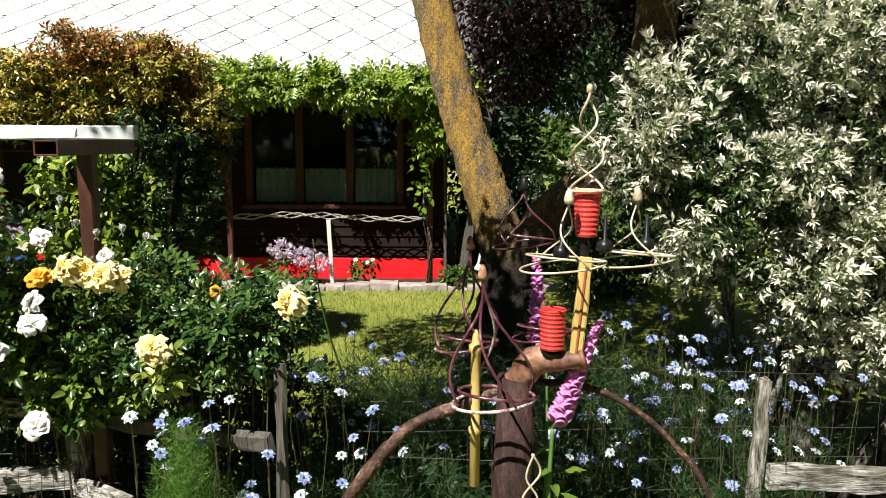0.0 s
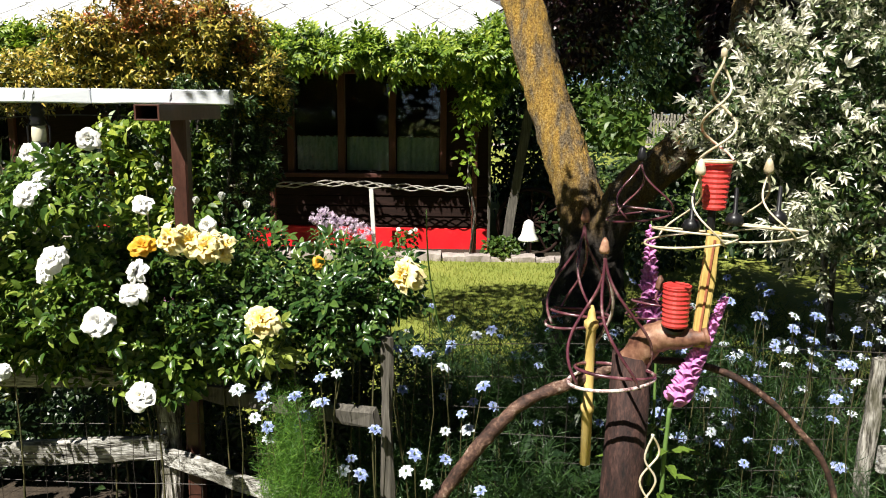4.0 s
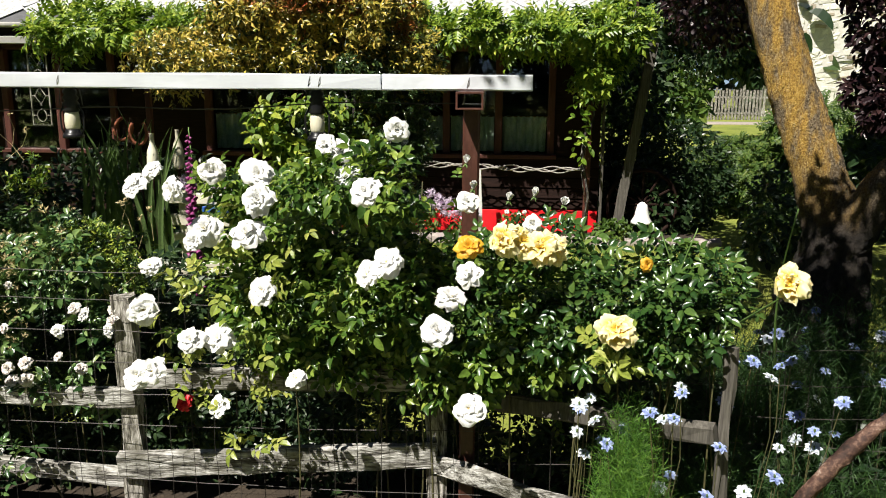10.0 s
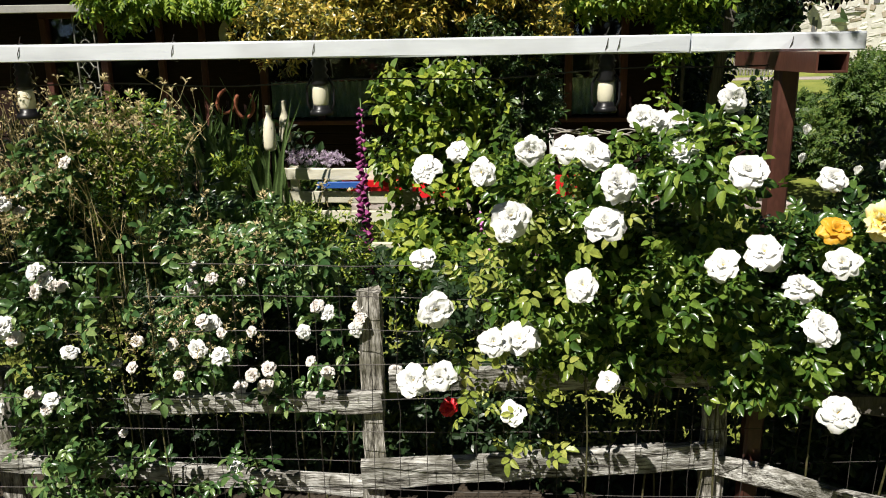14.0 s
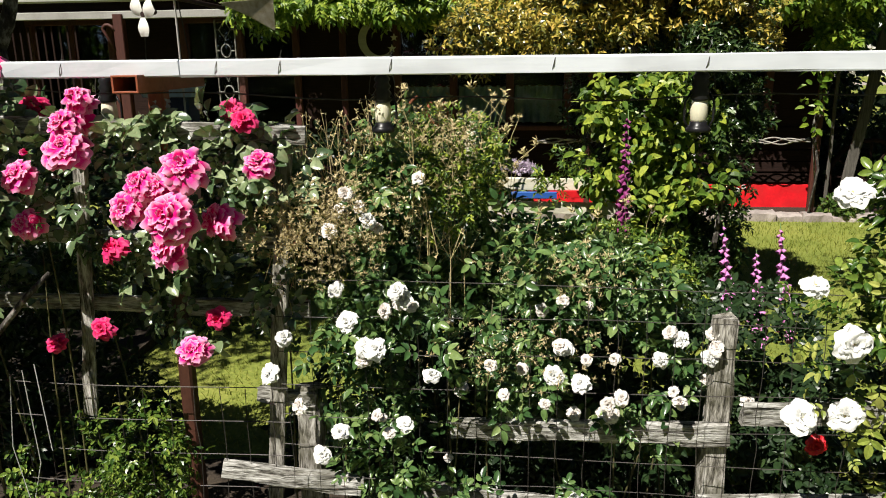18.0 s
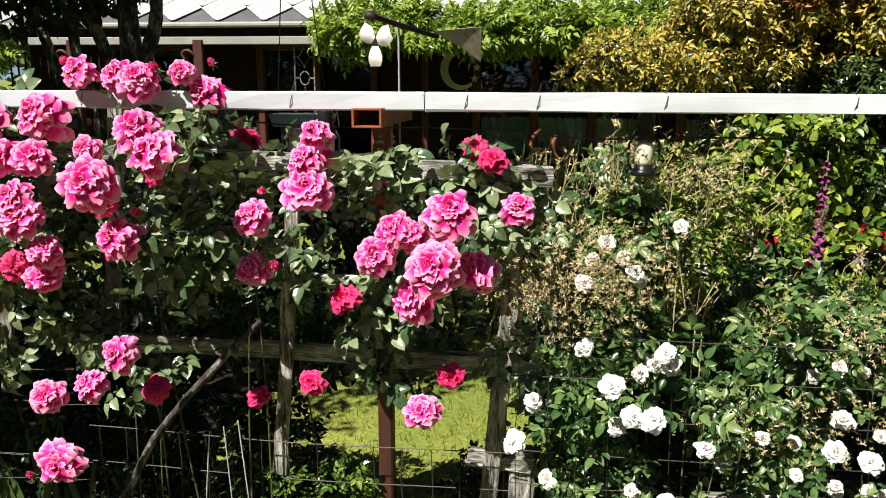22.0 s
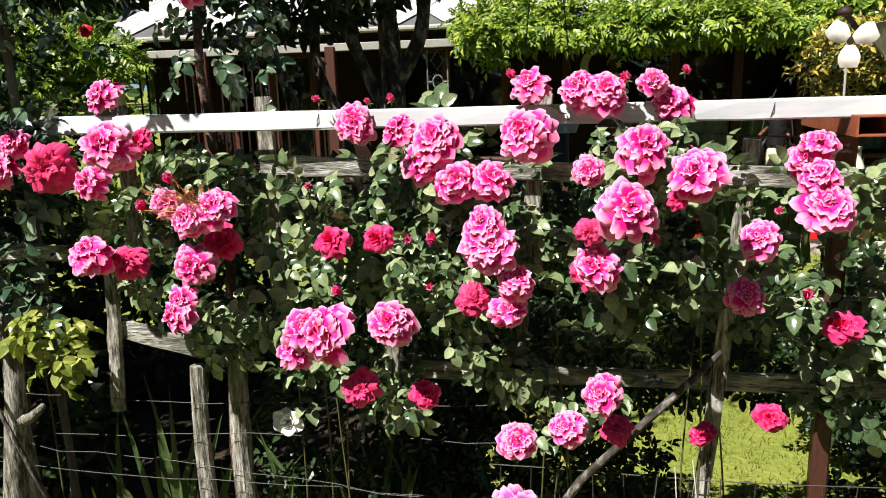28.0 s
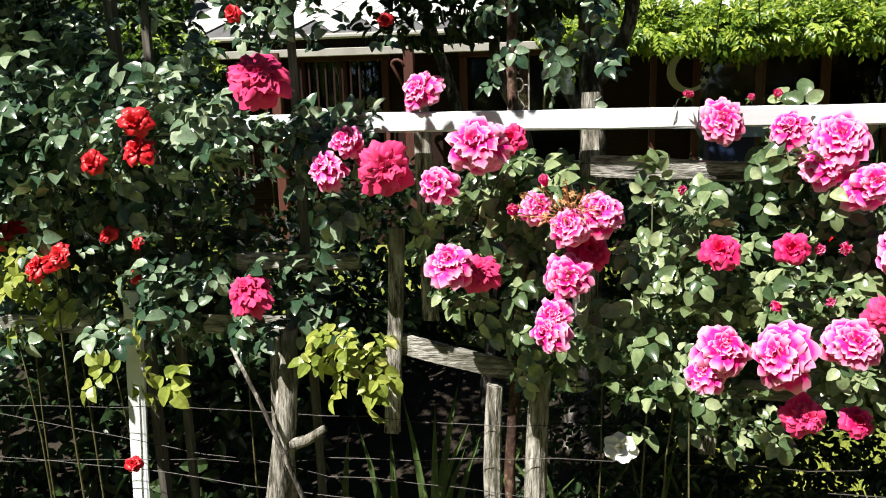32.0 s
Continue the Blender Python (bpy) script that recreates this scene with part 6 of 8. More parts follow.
wb = [(1.15, 2.55, 1.25, 0.35, 0.22, 0.28), (1.65, 2.58, 1.1, 0.5, 0.25, 0.28), (0.66, 2.62, 1.6, 0.13, 0.2, 0.2), (0.72, 2.62, 1.45, 0.12, 0.2, 0.2), (0.84, 2.62, 1.55, 0.2, 0.22, 0.28), (1.42, 2.75, 1.55, 0.68, 0.42, 0.55), (1.95, 2.8, 1.15, 0.7, 0.5, 0.45), (0.98, 2.66, 1.42, 0.34, 0.3, 0.38), (1.4, 2.85, 2.05, 0.5, 0.4, 0.4), (1.9, 2.85, 1.9, 0.7, 0.5, 0.5), (1.1, 2.68, 1.85, 0.24, 0.25, 0.25), (1.5, 2.7, 1.0, 0.35, 0.35, 0.25)]
wp, wn_ = on_blobs(ragged(wb, 44, 0.07, 0.15), 6200, shell=0.3, gaps=0.04, gscale=5.0, seed=80)
wd = wn_ * 0.6 + unit(len(wp)) * 0.55 + np.array((-0.1, -0.15, 0.2))
wu = wn_ * 0.3 + unit(len(wp)) * 0.4 + np.array((-0.35, -0.52, 0.83))
wz = rng.uniform(0.07, 0.11, len(wp))
part("crown", Shape().scatter(SHOOT, wp, wd, wu, wz), WILLOW_LEAF, willow, kind="stuff")
tip = rng.random(len(wp)) < 0.55
part("cream_growth", Shape().scatter(SHOOT_TIP, wp[tip], wd[tip], wu[tip], wz[tip]), WILLOW_TIP, willow, "cream-white young shoots", kind="stuff")
# dark leaf layer stands in for shade in the willow's gaps
part("shade_gap_crown", foliage([(x_, y_ + 0.08, z_, a_ * 0.8, b_ * 0.8, c_ * 0.8) for x_, y_, z_, a_, b_, c_ in wb], 5000, TUFT, 0.06, lift=0.6, gaps=0.3, seed=82), SHADE_LEAF, willow, "dark green leaves that paint in the shaded parts", kind="stuff")
part("stem_growth", canes([(1.35 + rng.normal(0, 0.12), 2.8, 0) for _ in range(12)], [(1.55 + rng.normal(0, 0.28), 2.75 + rng.normal(0, 0.15), 1.2 + rng.random()) for _ in range(12)], 0.02, 0.15), BARK, willow, kind="stuff", smooth=True)
part("trunk", Shape().tube([(1.38, 2.75, -0.1), (1.36, 2.75, 0.5), (1.42, 2.75, 1.1)], [0.06, 0.05, 0.04], 9, 0.08), BARK, willow, smooth=True)

# ---- apple tree on the left ----
apple = thing("apple_tree", (-5.25, 3.9, 0), "grey-barked apple tree with dark leaves", "tree")
part("trunk", limb([(-5.28, 3.92, -0.1), (-5.26, 3.9, 0.6), (-5.24, 3.88, 1.2), (-5.25, 3.88, 1.6), (-5.27, 3.9, 2.0), (-5.3, 3.95, 2.6)], [0.085, 0.066, 0.055, 0.05, 0.04, 0.03], 10), BARK, apple, smooth=True)
part("limb", limb([(-5.25, 3.88, 1.62), (-5.15, 3.86, 1.78), (-5.1, 3.84, 1.95), (-5.12, 3.8, 2.3), (-4.9, 3.8, 2.8)], [0.034, 0.032, 0.027, 0.024, 0.018], 9), BARK, apple, smooth=True)
part("limb", limb([(-5.28, 3.9, 1.5), (-5.42, 3.92, 1.8), (-5.55, 3.95, 2.1), (-5.8, 4.0, 2.6)], [0.03, 0.027, 0.024, 0.018], 9), BARK, apple, smooth=True)
part("limb", limb([(-5.75, 4.3, -0.1), (-5.72, 4.3, 0.8), (-5.85, 4.3, 1.5), (-6.05, 4.3, 2.1), (-6.3, 4.3, 2.7)], [0.036, 0.033, 0.03, 0.025, 0.018], 9), BARK, apple, smooth=True)
part("limb", limb([(-5.5, 4.1, -0.1), (-5.46, 4.1, 0.7), (-5.52, 4.05, 1.4), (-5.66, 4.1, 1.75), (-5.64, 4.1, 2.2), (-5.75, 4.1, 2.7)], [0.03, 0.028, 0.026, 0.025, 0.022, 0.016], 9), BARK, apple, smooth=True)
# blobs above z 3 are unseen, added to darken bush and bed below
apple_leaf_and_shade = [(-5.3, 4.0, 2.75, 0.9, 0.8, 0.42), (-6.1, 4.2, 2.6, 0.8, 0.8, 0.45), (-4.6, 4.0, 2.95, 0.6, 0.7, 0.4), (-5.9, 3.6, 2.2, 0.4, 0.4, 0.14), (-5.6, 3.9, 2.0, 0.3, 0.3, 0.14), (-5.15, 3.9, 2.12, 0.2, 0.2, 0.1), (-5.95, 4.1, 1.95, 0.3, 0.3, 0.12), (-5.6, 4.9, 2.9, 1.2, 0.9, 0.5), (-6.9, 4.0, 2.5, 0.8, 0.8, 0.35), (-6.2, 3.4, 2.2, 0.5, 0.3, 0.14), (-7.5, 3.3, 1.8, 0.4, 0.4, 0.6), (-4.95, 3.8, 2.18, 0.25, 0.3, 0.1), (-7.6, 4.2, 1.5, 0.5, 0.7, 0.9), (-6.2, 2.9, 3.15, 1.1, 0.8, 0.3), (-7.6, 2.8, 3.1, 0.9, 0.9, 0.35), (-5.3, 3.3, 3.2, 0.8, 0.8, 0.3), (-4.6, 3.9, 3.3, 0.7, 0.9, 0.3), (-6.6, 3.8, 2.12, 0.4, 0.3, 0.1), (-5.35, 3.8, 2.05, 0.3, 0.3, 0.12), (-7.3, 3.4, 1.4, 0.5, 0.3, 0.5), (-6.9, 1.95, 3.25, 1.2, 0.35, 0.16), (-8.5, 2.5, 3.2, 1.0, 0.8, 0.3)]
part("crown", foliage(apple_leaf_and_shade, 28000, LEAF, 0.062, gaps=0.4, gscale=2.4, seed=90), DARK_LEAF, apple, kind="stuff")

# ---- undergrowth, its dark leaf colour partly standing in for shade ----
whole("tree_bed", Shape().beam((-9, 4.1, 0.0), (-4.9, 4.1, 0.0), 2.2, 0.1, 0.03, 30, 0.008), EARTH, "bare dark soil below the apple tree", "soil", kind="structure")
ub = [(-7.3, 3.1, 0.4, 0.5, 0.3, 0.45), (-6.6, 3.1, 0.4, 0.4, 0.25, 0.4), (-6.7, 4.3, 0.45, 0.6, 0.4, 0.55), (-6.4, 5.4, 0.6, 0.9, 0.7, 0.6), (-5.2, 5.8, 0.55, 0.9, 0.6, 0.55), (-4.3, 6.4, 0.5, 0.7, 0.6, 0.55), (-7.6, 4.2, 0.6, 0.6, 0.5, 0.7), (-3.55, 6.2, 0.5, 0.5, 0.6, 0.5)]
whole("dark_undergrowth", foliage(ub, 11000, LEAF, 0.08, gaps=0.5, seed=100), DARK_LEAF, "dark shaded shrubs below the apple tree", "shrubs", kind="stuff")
# dark leaf fill painted in where shade falls behind the fence
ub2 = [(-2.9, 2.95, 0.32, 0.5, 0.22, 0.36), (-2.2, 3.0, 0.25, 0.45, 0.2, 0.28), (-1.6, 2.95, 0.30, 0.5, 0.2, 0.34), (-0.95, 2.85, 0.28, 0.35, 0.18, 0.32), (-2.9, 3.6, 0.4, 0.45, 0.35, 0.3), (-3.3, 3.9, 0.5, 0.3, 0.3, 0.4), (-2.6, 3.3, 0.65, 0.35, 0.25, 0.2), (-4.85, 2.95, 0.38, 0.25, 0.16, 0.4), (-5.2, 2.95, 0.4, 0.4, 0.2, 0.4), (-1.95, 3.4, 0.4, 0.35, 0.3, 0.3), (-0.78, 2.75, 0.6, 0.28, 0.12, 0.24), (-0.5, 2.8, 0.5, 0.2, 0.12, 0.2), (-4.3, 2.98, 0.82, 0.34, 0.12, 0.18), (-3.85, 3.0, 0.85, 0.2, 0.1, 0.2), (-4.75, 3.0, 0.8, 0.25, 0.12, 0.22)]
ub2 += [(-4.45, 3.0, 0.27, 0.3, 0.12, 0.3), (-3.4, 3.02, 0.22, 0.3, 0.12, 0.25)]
whole("bed_shade_leaves", foliage(ub2, 9000, ROSE_SPRAY, 0.075, gaps=0.4, seed=104), DARK_LEAF, "dark leaves filling in the shade behind the fence", "shrubs", kind="stuff")
whole("mist_shade_leaves", foliage([(0.1, 2.7, 0.18, 0.8, 0.4, 0.25), (0.2, 3.35, 0.15, 0.7, 0.3, 0.25), (1.1, 3.2, 0.18, 0.6, 0.4, 0.28), (-0.5, 3.1, 0.12, 0.4, 0.25, 0.22)], 4200, NARROW, 0.09, gaps=0.5, seed=107), DARK_LEAF, "dark low leaves standing in for shade among the love-in-a-mist", "plants", kind="stuff")
yb = [(-3.98, 2.52, 0.36, 0.16, 0.14, 0.22), (-4.2, 2.5, 0.32, 0.2, 0.14, 0.22), (-4.05, 2.5, 0.15, 0.3, 0.14, 0.14)]
whole("low_bright_shrub", foliage(yb, 700, ROSE_SPRAY, 0.046, gaps=0.2, gscale=6.0, seed=106), ROSE_LEAF, "low yellow-green rose shoots under the trellis", "shrub", kind="stuff")

# ---- love-in-a-mist ----
nb = [(-0.3, 2.85, 0.36, 0.35, 0.2, 0.3), (-0.1, 2.75, 0.42, 0.5, 0.25, 0.36), (0.55, 2.7, 0.42, 0.5, 0.3, 0.36), (1.1, 2.65, 0.35, 0.4, 0.25, 0.32), (0.3, 3.0, 0.4, 0.8, 0.4, 0.36), (0.9, 3.4, 0.4, 0.6, 0.4, 0.3), (-0.45, 2.4, 0.3, 0.25, 0.12, 0.25), (0.0, 2.35, 0.25, 0.7, 0.15, 0.22), (1.0, 2.3, 0.22, 0.5, 0.15, 0.2)]
np_, nn_ = on_blobs(nb, 6000, shell=0.8, gaps=0.5)
thread_t = (np.array([(-0.022, 0, 0), (0.022, 0, 0), (0.012, 0.6, 0.06), (0, 1, 0.18), (-0.012, 0.6, 0.06)], float), [(0, 1, 2, 4), (4, 2, 3)])
dill = joined([(sliver(0.045, 0.0, 0.1), (0, 0.1 * i, 0), (math.cos(a), 0.8, math.sin(a)), (0.3, 0, 1), 0.6) for i, a in enumerate(np.arange(0, 12.5, 1.3))])
dp_, dn_ = on_blobs(nb, 8500, shell=0.9, gaps=0.5)
fe = Shape().scatter(dill, dp_, unit(len(dp_)) * 0.5 + np.array((0, -0.1, 1.0)), unit(len(dp_)), rng.uniform(0.06, 0.11, len(dp_))).scatter(thread_t, np_, unit(len(np_)) * 0.8 + np.array((0, 0, 0.9)), unit(len(np_)), rng.uniform(0.04, 0.1, len(np_)))
whole("feathery_foliage", fe, SHADED_FEATHER, "fine feathery green foliage of love-in-a-mist", "foliage", kind="stuff")
cp_, cn_ = on_blobs([(-0.73, 2.08, 0.5, 0.09, 0.08, 0.26), (-0.70, 2.1, 0.32, 0.13, 0.1, 0.24)], 2400, shell=0.9, gaps=0.7)
whole("feathery_clump", Shape().scatter(dill, cp_, unit(len(cp_)) * 0.5 + np.array((0, -0.1, 1.0)), unit(len(cp_)), rng.uniform(0.035, 0.06, len(cp_))), FRESH_FEATHER, "bright feathery clump of love-in-a-mist leaves by the fence", "foliage", kind="stuff")
def nigella_petals(mat, k):
    sh = Shape()
    for n, l, up, ph in ((7, 0.5, 0.12, 0.2 * k), (6, 0.42, 0.4, 0.5 + 0.3 * k)):
        ang = ph + np.arange(n) * 6.283 / n
        sh.scatter(leaflet(0.62, 0.14, 0.12), np.zeros((n, 3)), np.stack((np.cos(ang), np.sin(ang), np.full(n, up)), 1), np.tile((0, 0, 1.0), (n, 1)), l)
    return sh.mesh("petals", mat)


PET = [nigella_petals(m_, k) for k, m_ in enumerate((BLUE_PETAL, BLUE_PETAL, PALE_PETAL))]
BRACT = Shape().scatter(dill, np.zeros((5, 3)), [(math.cos(a), math.sin(a), 0.1) for a in np.arange(0, 6.2, 1.2566)], [(0, 0, 1)] * 5, 0.55).mesh("bract", SHADED_FEATHER)


def nigella(x, y, z, k, d):
    f = thing("nigella", (x, y, z - 0.25), "blue love-in-a-mist flower on a thin stem" if k < 2 else "pale love-in-a-mist flower on a thin stem", "flower", "love-in-a-mist flowers")
    face = Vector((rng.normal(0, 0.35), -0.42 + rng.normal(0, 0.22), 0.9))
    m = Matrix.Translation((x, y, z)) @ face.to_track_quat("Z", "Y").to_matrix().to_4x4() @ Matrix.Rotation(rng.random() * 6, 4, "Z") @ Matrix.Scale(d, 4)
    put_part("petals", PET[k], f, m)
    put_part("bract", BRACT, f, m)
    part("eye", Shape().lathe([(0.001, -0.003), (0.003, 0.0), (0.003, 0.004), (0.001, 0.008)], (x, y - 0.004, z + 0.003), 7), BLADE, f)
    part("stem", Shape().tube([(x + rng.normal(0, 0.03), y + 0.03, z - 0.4), (x + rng.normal(0, 0.015), y + 0.015, z - 0.18), (x, y + 0.004, z - 0.002)], 0.0013, 4), STEM, f)


for i in range(290):
    if i < 36:
        x, y, z = rng.uniform(-0.9, -0.15), rng.uniform(1.98, 2.3), rng.uniform(0.45, 0.9)
    elif i < 150:
        x, y = rng.uniform(-0.5, 1.4), rng.uniform(2.5, 3.4)
        z = rng.uniform(0.45, 0.78)
    else:
        x, y = rng.uniform(0.35, 1.4), rng.uniform(2.3, 2.9)
        z = rng.uniform(0.4, 0.95)
    nigella(x, y, z, int(rng.choice((0, 1, 0, 2, 2))), rng.uniform(0.034, 0.05))

# ---- foxgloves ----
WINE_PETAL = leafy("wine_foxglove_bell", [(0.1, (0.16, 0.02, 0.10)), (0.6, (0.34, 0.06, 0.22)), (0.95, (0.5, 0.16, 0.36))], 0.45, 0.15, glow=(1, 0.7, 0.95), vein=False)
BELL = Shape().lathe([(0.16, 0.0), (0.2, 0.12), (0.3, 0.45), (0.36, 0.8), (0.46, 1.0), (0.40, 1.0), (0.30, 0.8), (0.12, 0.1)], n=9).mesh("bell", FOX_PETAL, True)
WINE_BELL = BELL.copy()
WINE_BELL.materials[0] = WINE_PETAL


def foxglove(base, tip, n, size, spread=0.9, start=0.42, root=None, bell_=BELL, label="tall foxglove spike with magenta bells"):
    base, tip = Vector(base), Vector(tip)
    f = thing("foxglove", base, label, "flower", "foxgloves")
    pts = [base.lerp(tip, t) + Vector((0.02 * math.sin(3 * t), 0, 0)) for t in np.linspace(0, 1, 7)]
    part("stem", Shape().tube(pts, [0.006 - 0.004 * t for t in np.linspace(0, 1, 7)], 6), STEM_GREEN, f, smooth=True)
    if root:
        part("lower_stem", limb([root, Vector(root).lerp(base, 0.6) + Vector((-0.012, 0, 0)), tuple(base)], [0.008, 0.007, 0.006], 7), STEM_GREEN, f, smooth=True)
        for k in range(7):
            a = rng.random() * 6.28
            part("leaf", Shape().scatter(leaflet(0.4, 0.1, 0.35), [Vector(root).lerp(base, 0.45 + 0.07 * k)], [(math.cos(a), math.sin(a), 0.3)], [(0, 0, 1)], 0.11 - 0.01 * k), ROSE_LEAF, f)
    for i in range(n):
        t = start + (0.985 - start) * (i + rng.uniform(-0.5, 0.5)) / n
        k = size * (1.15 - 0.8 * i / n)
        a = -1.57 + math.sin(i * 2.4) * 1.25 * spread + rng.normal(0, 0.2)
        d = Vector((math.cos(a), math.sin(a), -0.75)).normalized()
        m = Matrix.Translation(base.lerp(tip, t)) @ d.to_track_quat("Z", "Y").to_matrix().to_4x4() @ Matrix.Scale(k, 4)
        put_part("bell", bell_, f, m)
    for i in range(0 if root else 5):
        a = rng.random() * 6.28
        lf = Shape().scatter(leaflet(0.36, 0.08, 0.35), [base + Vector((0, 0, 0.05 * i))], [(math.cos(a), math.sin(a), 0.5)], [(0, 0, 1)], 0.16)
        part("leaf", lf, ROSE_LEAF, f)


foxglove((0.318, 2.09, 0.74), (0.438, 2.06, 1.075), 96, 0.033, 1.5, 0.14, (0.335, 2.1, 0.1))
foxglove((0.33, 2.3, 0.4), (0.285, 2.3, 1.24), 44, 0.036, 1.0, 0.66)
foxglove((-2.43, 3.54, 0.15), (-2.43, 3.54, 1.38), 60, 0.042, 1.1, 0.4, bell_=WINE_BELL, label="tall fading foxglove spike with wine-red bells")
for bx_, tx_, zt_ in ((-1.83, -1.95, 0.86), (-1.72, -1.80, 0.74), (-1.58, -1.71, 0.86)):
    foxglove((bx_, 3.9, 0.0), (tx_, 3.9, zt_), 30, 0.045)

# ---- sword-leaved iris ----


def iris(x, y, z, n, h):
    f = thing("iris_clump", (x, y, z), "clump of upright sword-shaped iris leaves", "plant", "iris clumps")
    for i in range(n):
        a = rng.normal(0, 0.2)
        hh = h * rng.uniform(0.6, 1.1)
        b = Vector((x + rng.normal(0, 0.09), y + rng.normal(0, 0.06), z))
        w = 0.016
        vs, fs = [], []
        for k in range(6):
            t = k / 5
            c = b + Vector((a * hh * t * t, rng.normal(0, 0.002), hh * t))
            e = w * (1 - t ** 3)
            vs += [(c.x - e, c.y - 0.003, c.z), (c.x, c.y + 0.004, c.z), (c.x + e, c.y - 0.003, c.z)]
        for k in range(5):
            fs += [(3 * k, 3 * k + 1, 3 * k + 4, 3 * k + 3), (3 * k + 1, 3 * k + 2, 3 * k + 5, 3 * k + 4)]
        part("leaf", Shape().add(vs, fs), BLADE, f)


iris(-3.62, 5.05, 0.6, 16, 0.75)
iris(-3.42, 5.0, 0.6, 20, 0.75)
iris(-3.15, 4.7, 0.5, 8, 0.8)
for x, y, h in ((-5.7, 2.75, 0.75), (-5.25, 2.75, 0.65), (-4.85, 2.8, 0.6), (-5.05, 2.72, 0.6), (-5.9, 2.8, 0.6)):
    iris(x, y, 0.0, 10, h)

# ---- lilac stock by the plinth ----
lil = thing("stock_plant", (-1.55, 8.1, 0), "clump of lilac-pink blossom before the red plinth", "flowering plant")
part("foliage", foliage([(-1.6, 8.1, 0.18, 0.25, 0.12, 0.18)], 260, NARROW, 0.09), BUSH_LEAF, lil, kind="stuff")
lp, ln_ = on_blobs([(-1.72, 8.06, 0.40, 0.14, 0.1, 0.1), (-1.5, 8.06, 0.33, 0.16, 0.1, 0.1), (-1.32, 8.06, 0.27, 0.12, 0.1, 0.08)], 420, shell=0.5, gaps=0.6)
part("blossom", Shape().scatter(STAR, lp, ln_, unit(len(lp)), 0.03), LILAC_PETAL, lil, "lilac-pink flowers", kind="stuff")
sm = thing("small_rose", (-0.85, 8.1, 0), "small rose plant with pale blooms before the red plinth", "rose bush")
part("foliage", foliage([(-0.85, 8.1, 0.15, 0.14, 0.1, 0.15)], 110, LEAF, 0.06), BUSH_LEAF, sm, kind="stuff")
for x, z in ((-0.92, 0.30), (-0.80, 0.27), (-0.74, 0.3), (-0.88, 0.15)):
    bloom("blush", sm, x, 8.02, z, 0.055)
whole("low_green_cushion", foliage([(0.16, 8.0, 0.12, 0.2, 0.14, 0.12)], 420, LEAF, 0.05), BUSH_LEAF, "low green cushion plant by the edging stones", "plant", kind="stuff")

# ---- beyond the cottage ----
far = [(2.2, 13, 3.3, 0.8, 0.8, 1.3), (3.0, 16, 3.2, 1.0, 0.8, 1.4), (4.3, 21, 2.9, 0.9, 0.8, 1.3), (5.35, 21.5, 3.1, 0.5, 0.6, 1.3), (4.9, 20.5, 4.4, 1.2, 0.8, 0.9), (2.95, 14.0, 3.9, 0.7, 0.7, 1.5), (0.7, 11.2, 1.2, 0.75, 0.8, 1.3), (1.0, 11.6, 1.4, 0.45, 0.5, 1.5), (1.1, 11.0, 3.0, 1.2, 0.8, 1.0), (0.4, 10.5, 3.9, 0.8, 0.8, 0.9), (0.55, 9.2, 1.3, 0.3, 0.5, 1.4), (0.75, 10.5, 2.6, 0.6, 0.6, 0.9), (1.3, 11.5, 3.0, 1.0, 0.8, 0.9), (6.3, 10.5, 2.0, 1.7, 1.5, 2.4), (8.0, 9.0, 2.5, 2.0, 2.0, 3.0), (3.2, 8.3, 0.5, 0.8, 0.7, 0.9), (3.6, 5.2, 0.9, 1.0, 1.0, 1.2), (4.2, 3.2, 1.2, 1.2, 1.0, 1.8), (1.7, 12.5, 3.4, 1.3, 1.2, 1.3), (0.9, 13.0, 3.8, 1.0, 1.2, 1.3)]
whole("dark_trees", foliage(far, 42000, LEAF, 0.1, gaps=0.6, gscale=1.6, seed=120), DARK_LEAF, "dark trees at the garden's edge", "trees", kind="stuff")
bushb = [(2.5, 9.4, 0.55, 0.6, 0.6, 0.75), (1.9, 10.2, 0.35, 0.5, 0.5, 0.5), (3.0, 9.8, 0.7, 0.6, 0.6, 0.8)]
whole("green_bush", foliage(ragged(bushb, 30, 0.1, 0.25), 9500, PINNATE, 0.11, gaps=0.3, seed=124), BUSH_LEAF, "feathery green bush beside the cottage corner", "bush", kind="stuff")
# dark shrubs, extended over the lawn in place of its shade
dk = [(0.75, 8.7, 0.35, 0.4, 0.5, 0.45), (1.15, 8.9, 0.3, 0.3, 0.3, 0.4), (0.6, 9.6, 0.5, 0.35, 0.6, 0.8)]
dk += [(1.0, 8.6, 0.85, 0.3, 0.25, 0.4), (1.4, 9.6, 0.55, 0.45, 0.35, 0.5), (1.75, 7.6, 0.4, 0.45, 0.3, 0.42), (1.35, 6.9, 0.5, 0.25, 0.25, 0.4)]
whole("corner_shade_shrub", foliage(dk, 5200, LEAF, 0.07, gaps=0.4, seed=126), DARK_LEAF, "dark corner shrubs widened to stand in for shade", "shrub", kind="stuff")
gh = [(4.4, 27.5, 1.2, 1.6, 1.0, 1.2), (2.6, 28.0, 1.4, 1.6, 1.0, 1.4), (4.9, 24.6, 1.2, 0.7, 0.5, 1.0)]
whole("far_hedge", foliage(gh, 2600, LEAF, 0.3, gaps=0.4, gscale=0.8, seed=128), BUSH_LEAF, "sunlit green hedge across the far lawn", "hedge", kind="stuff")
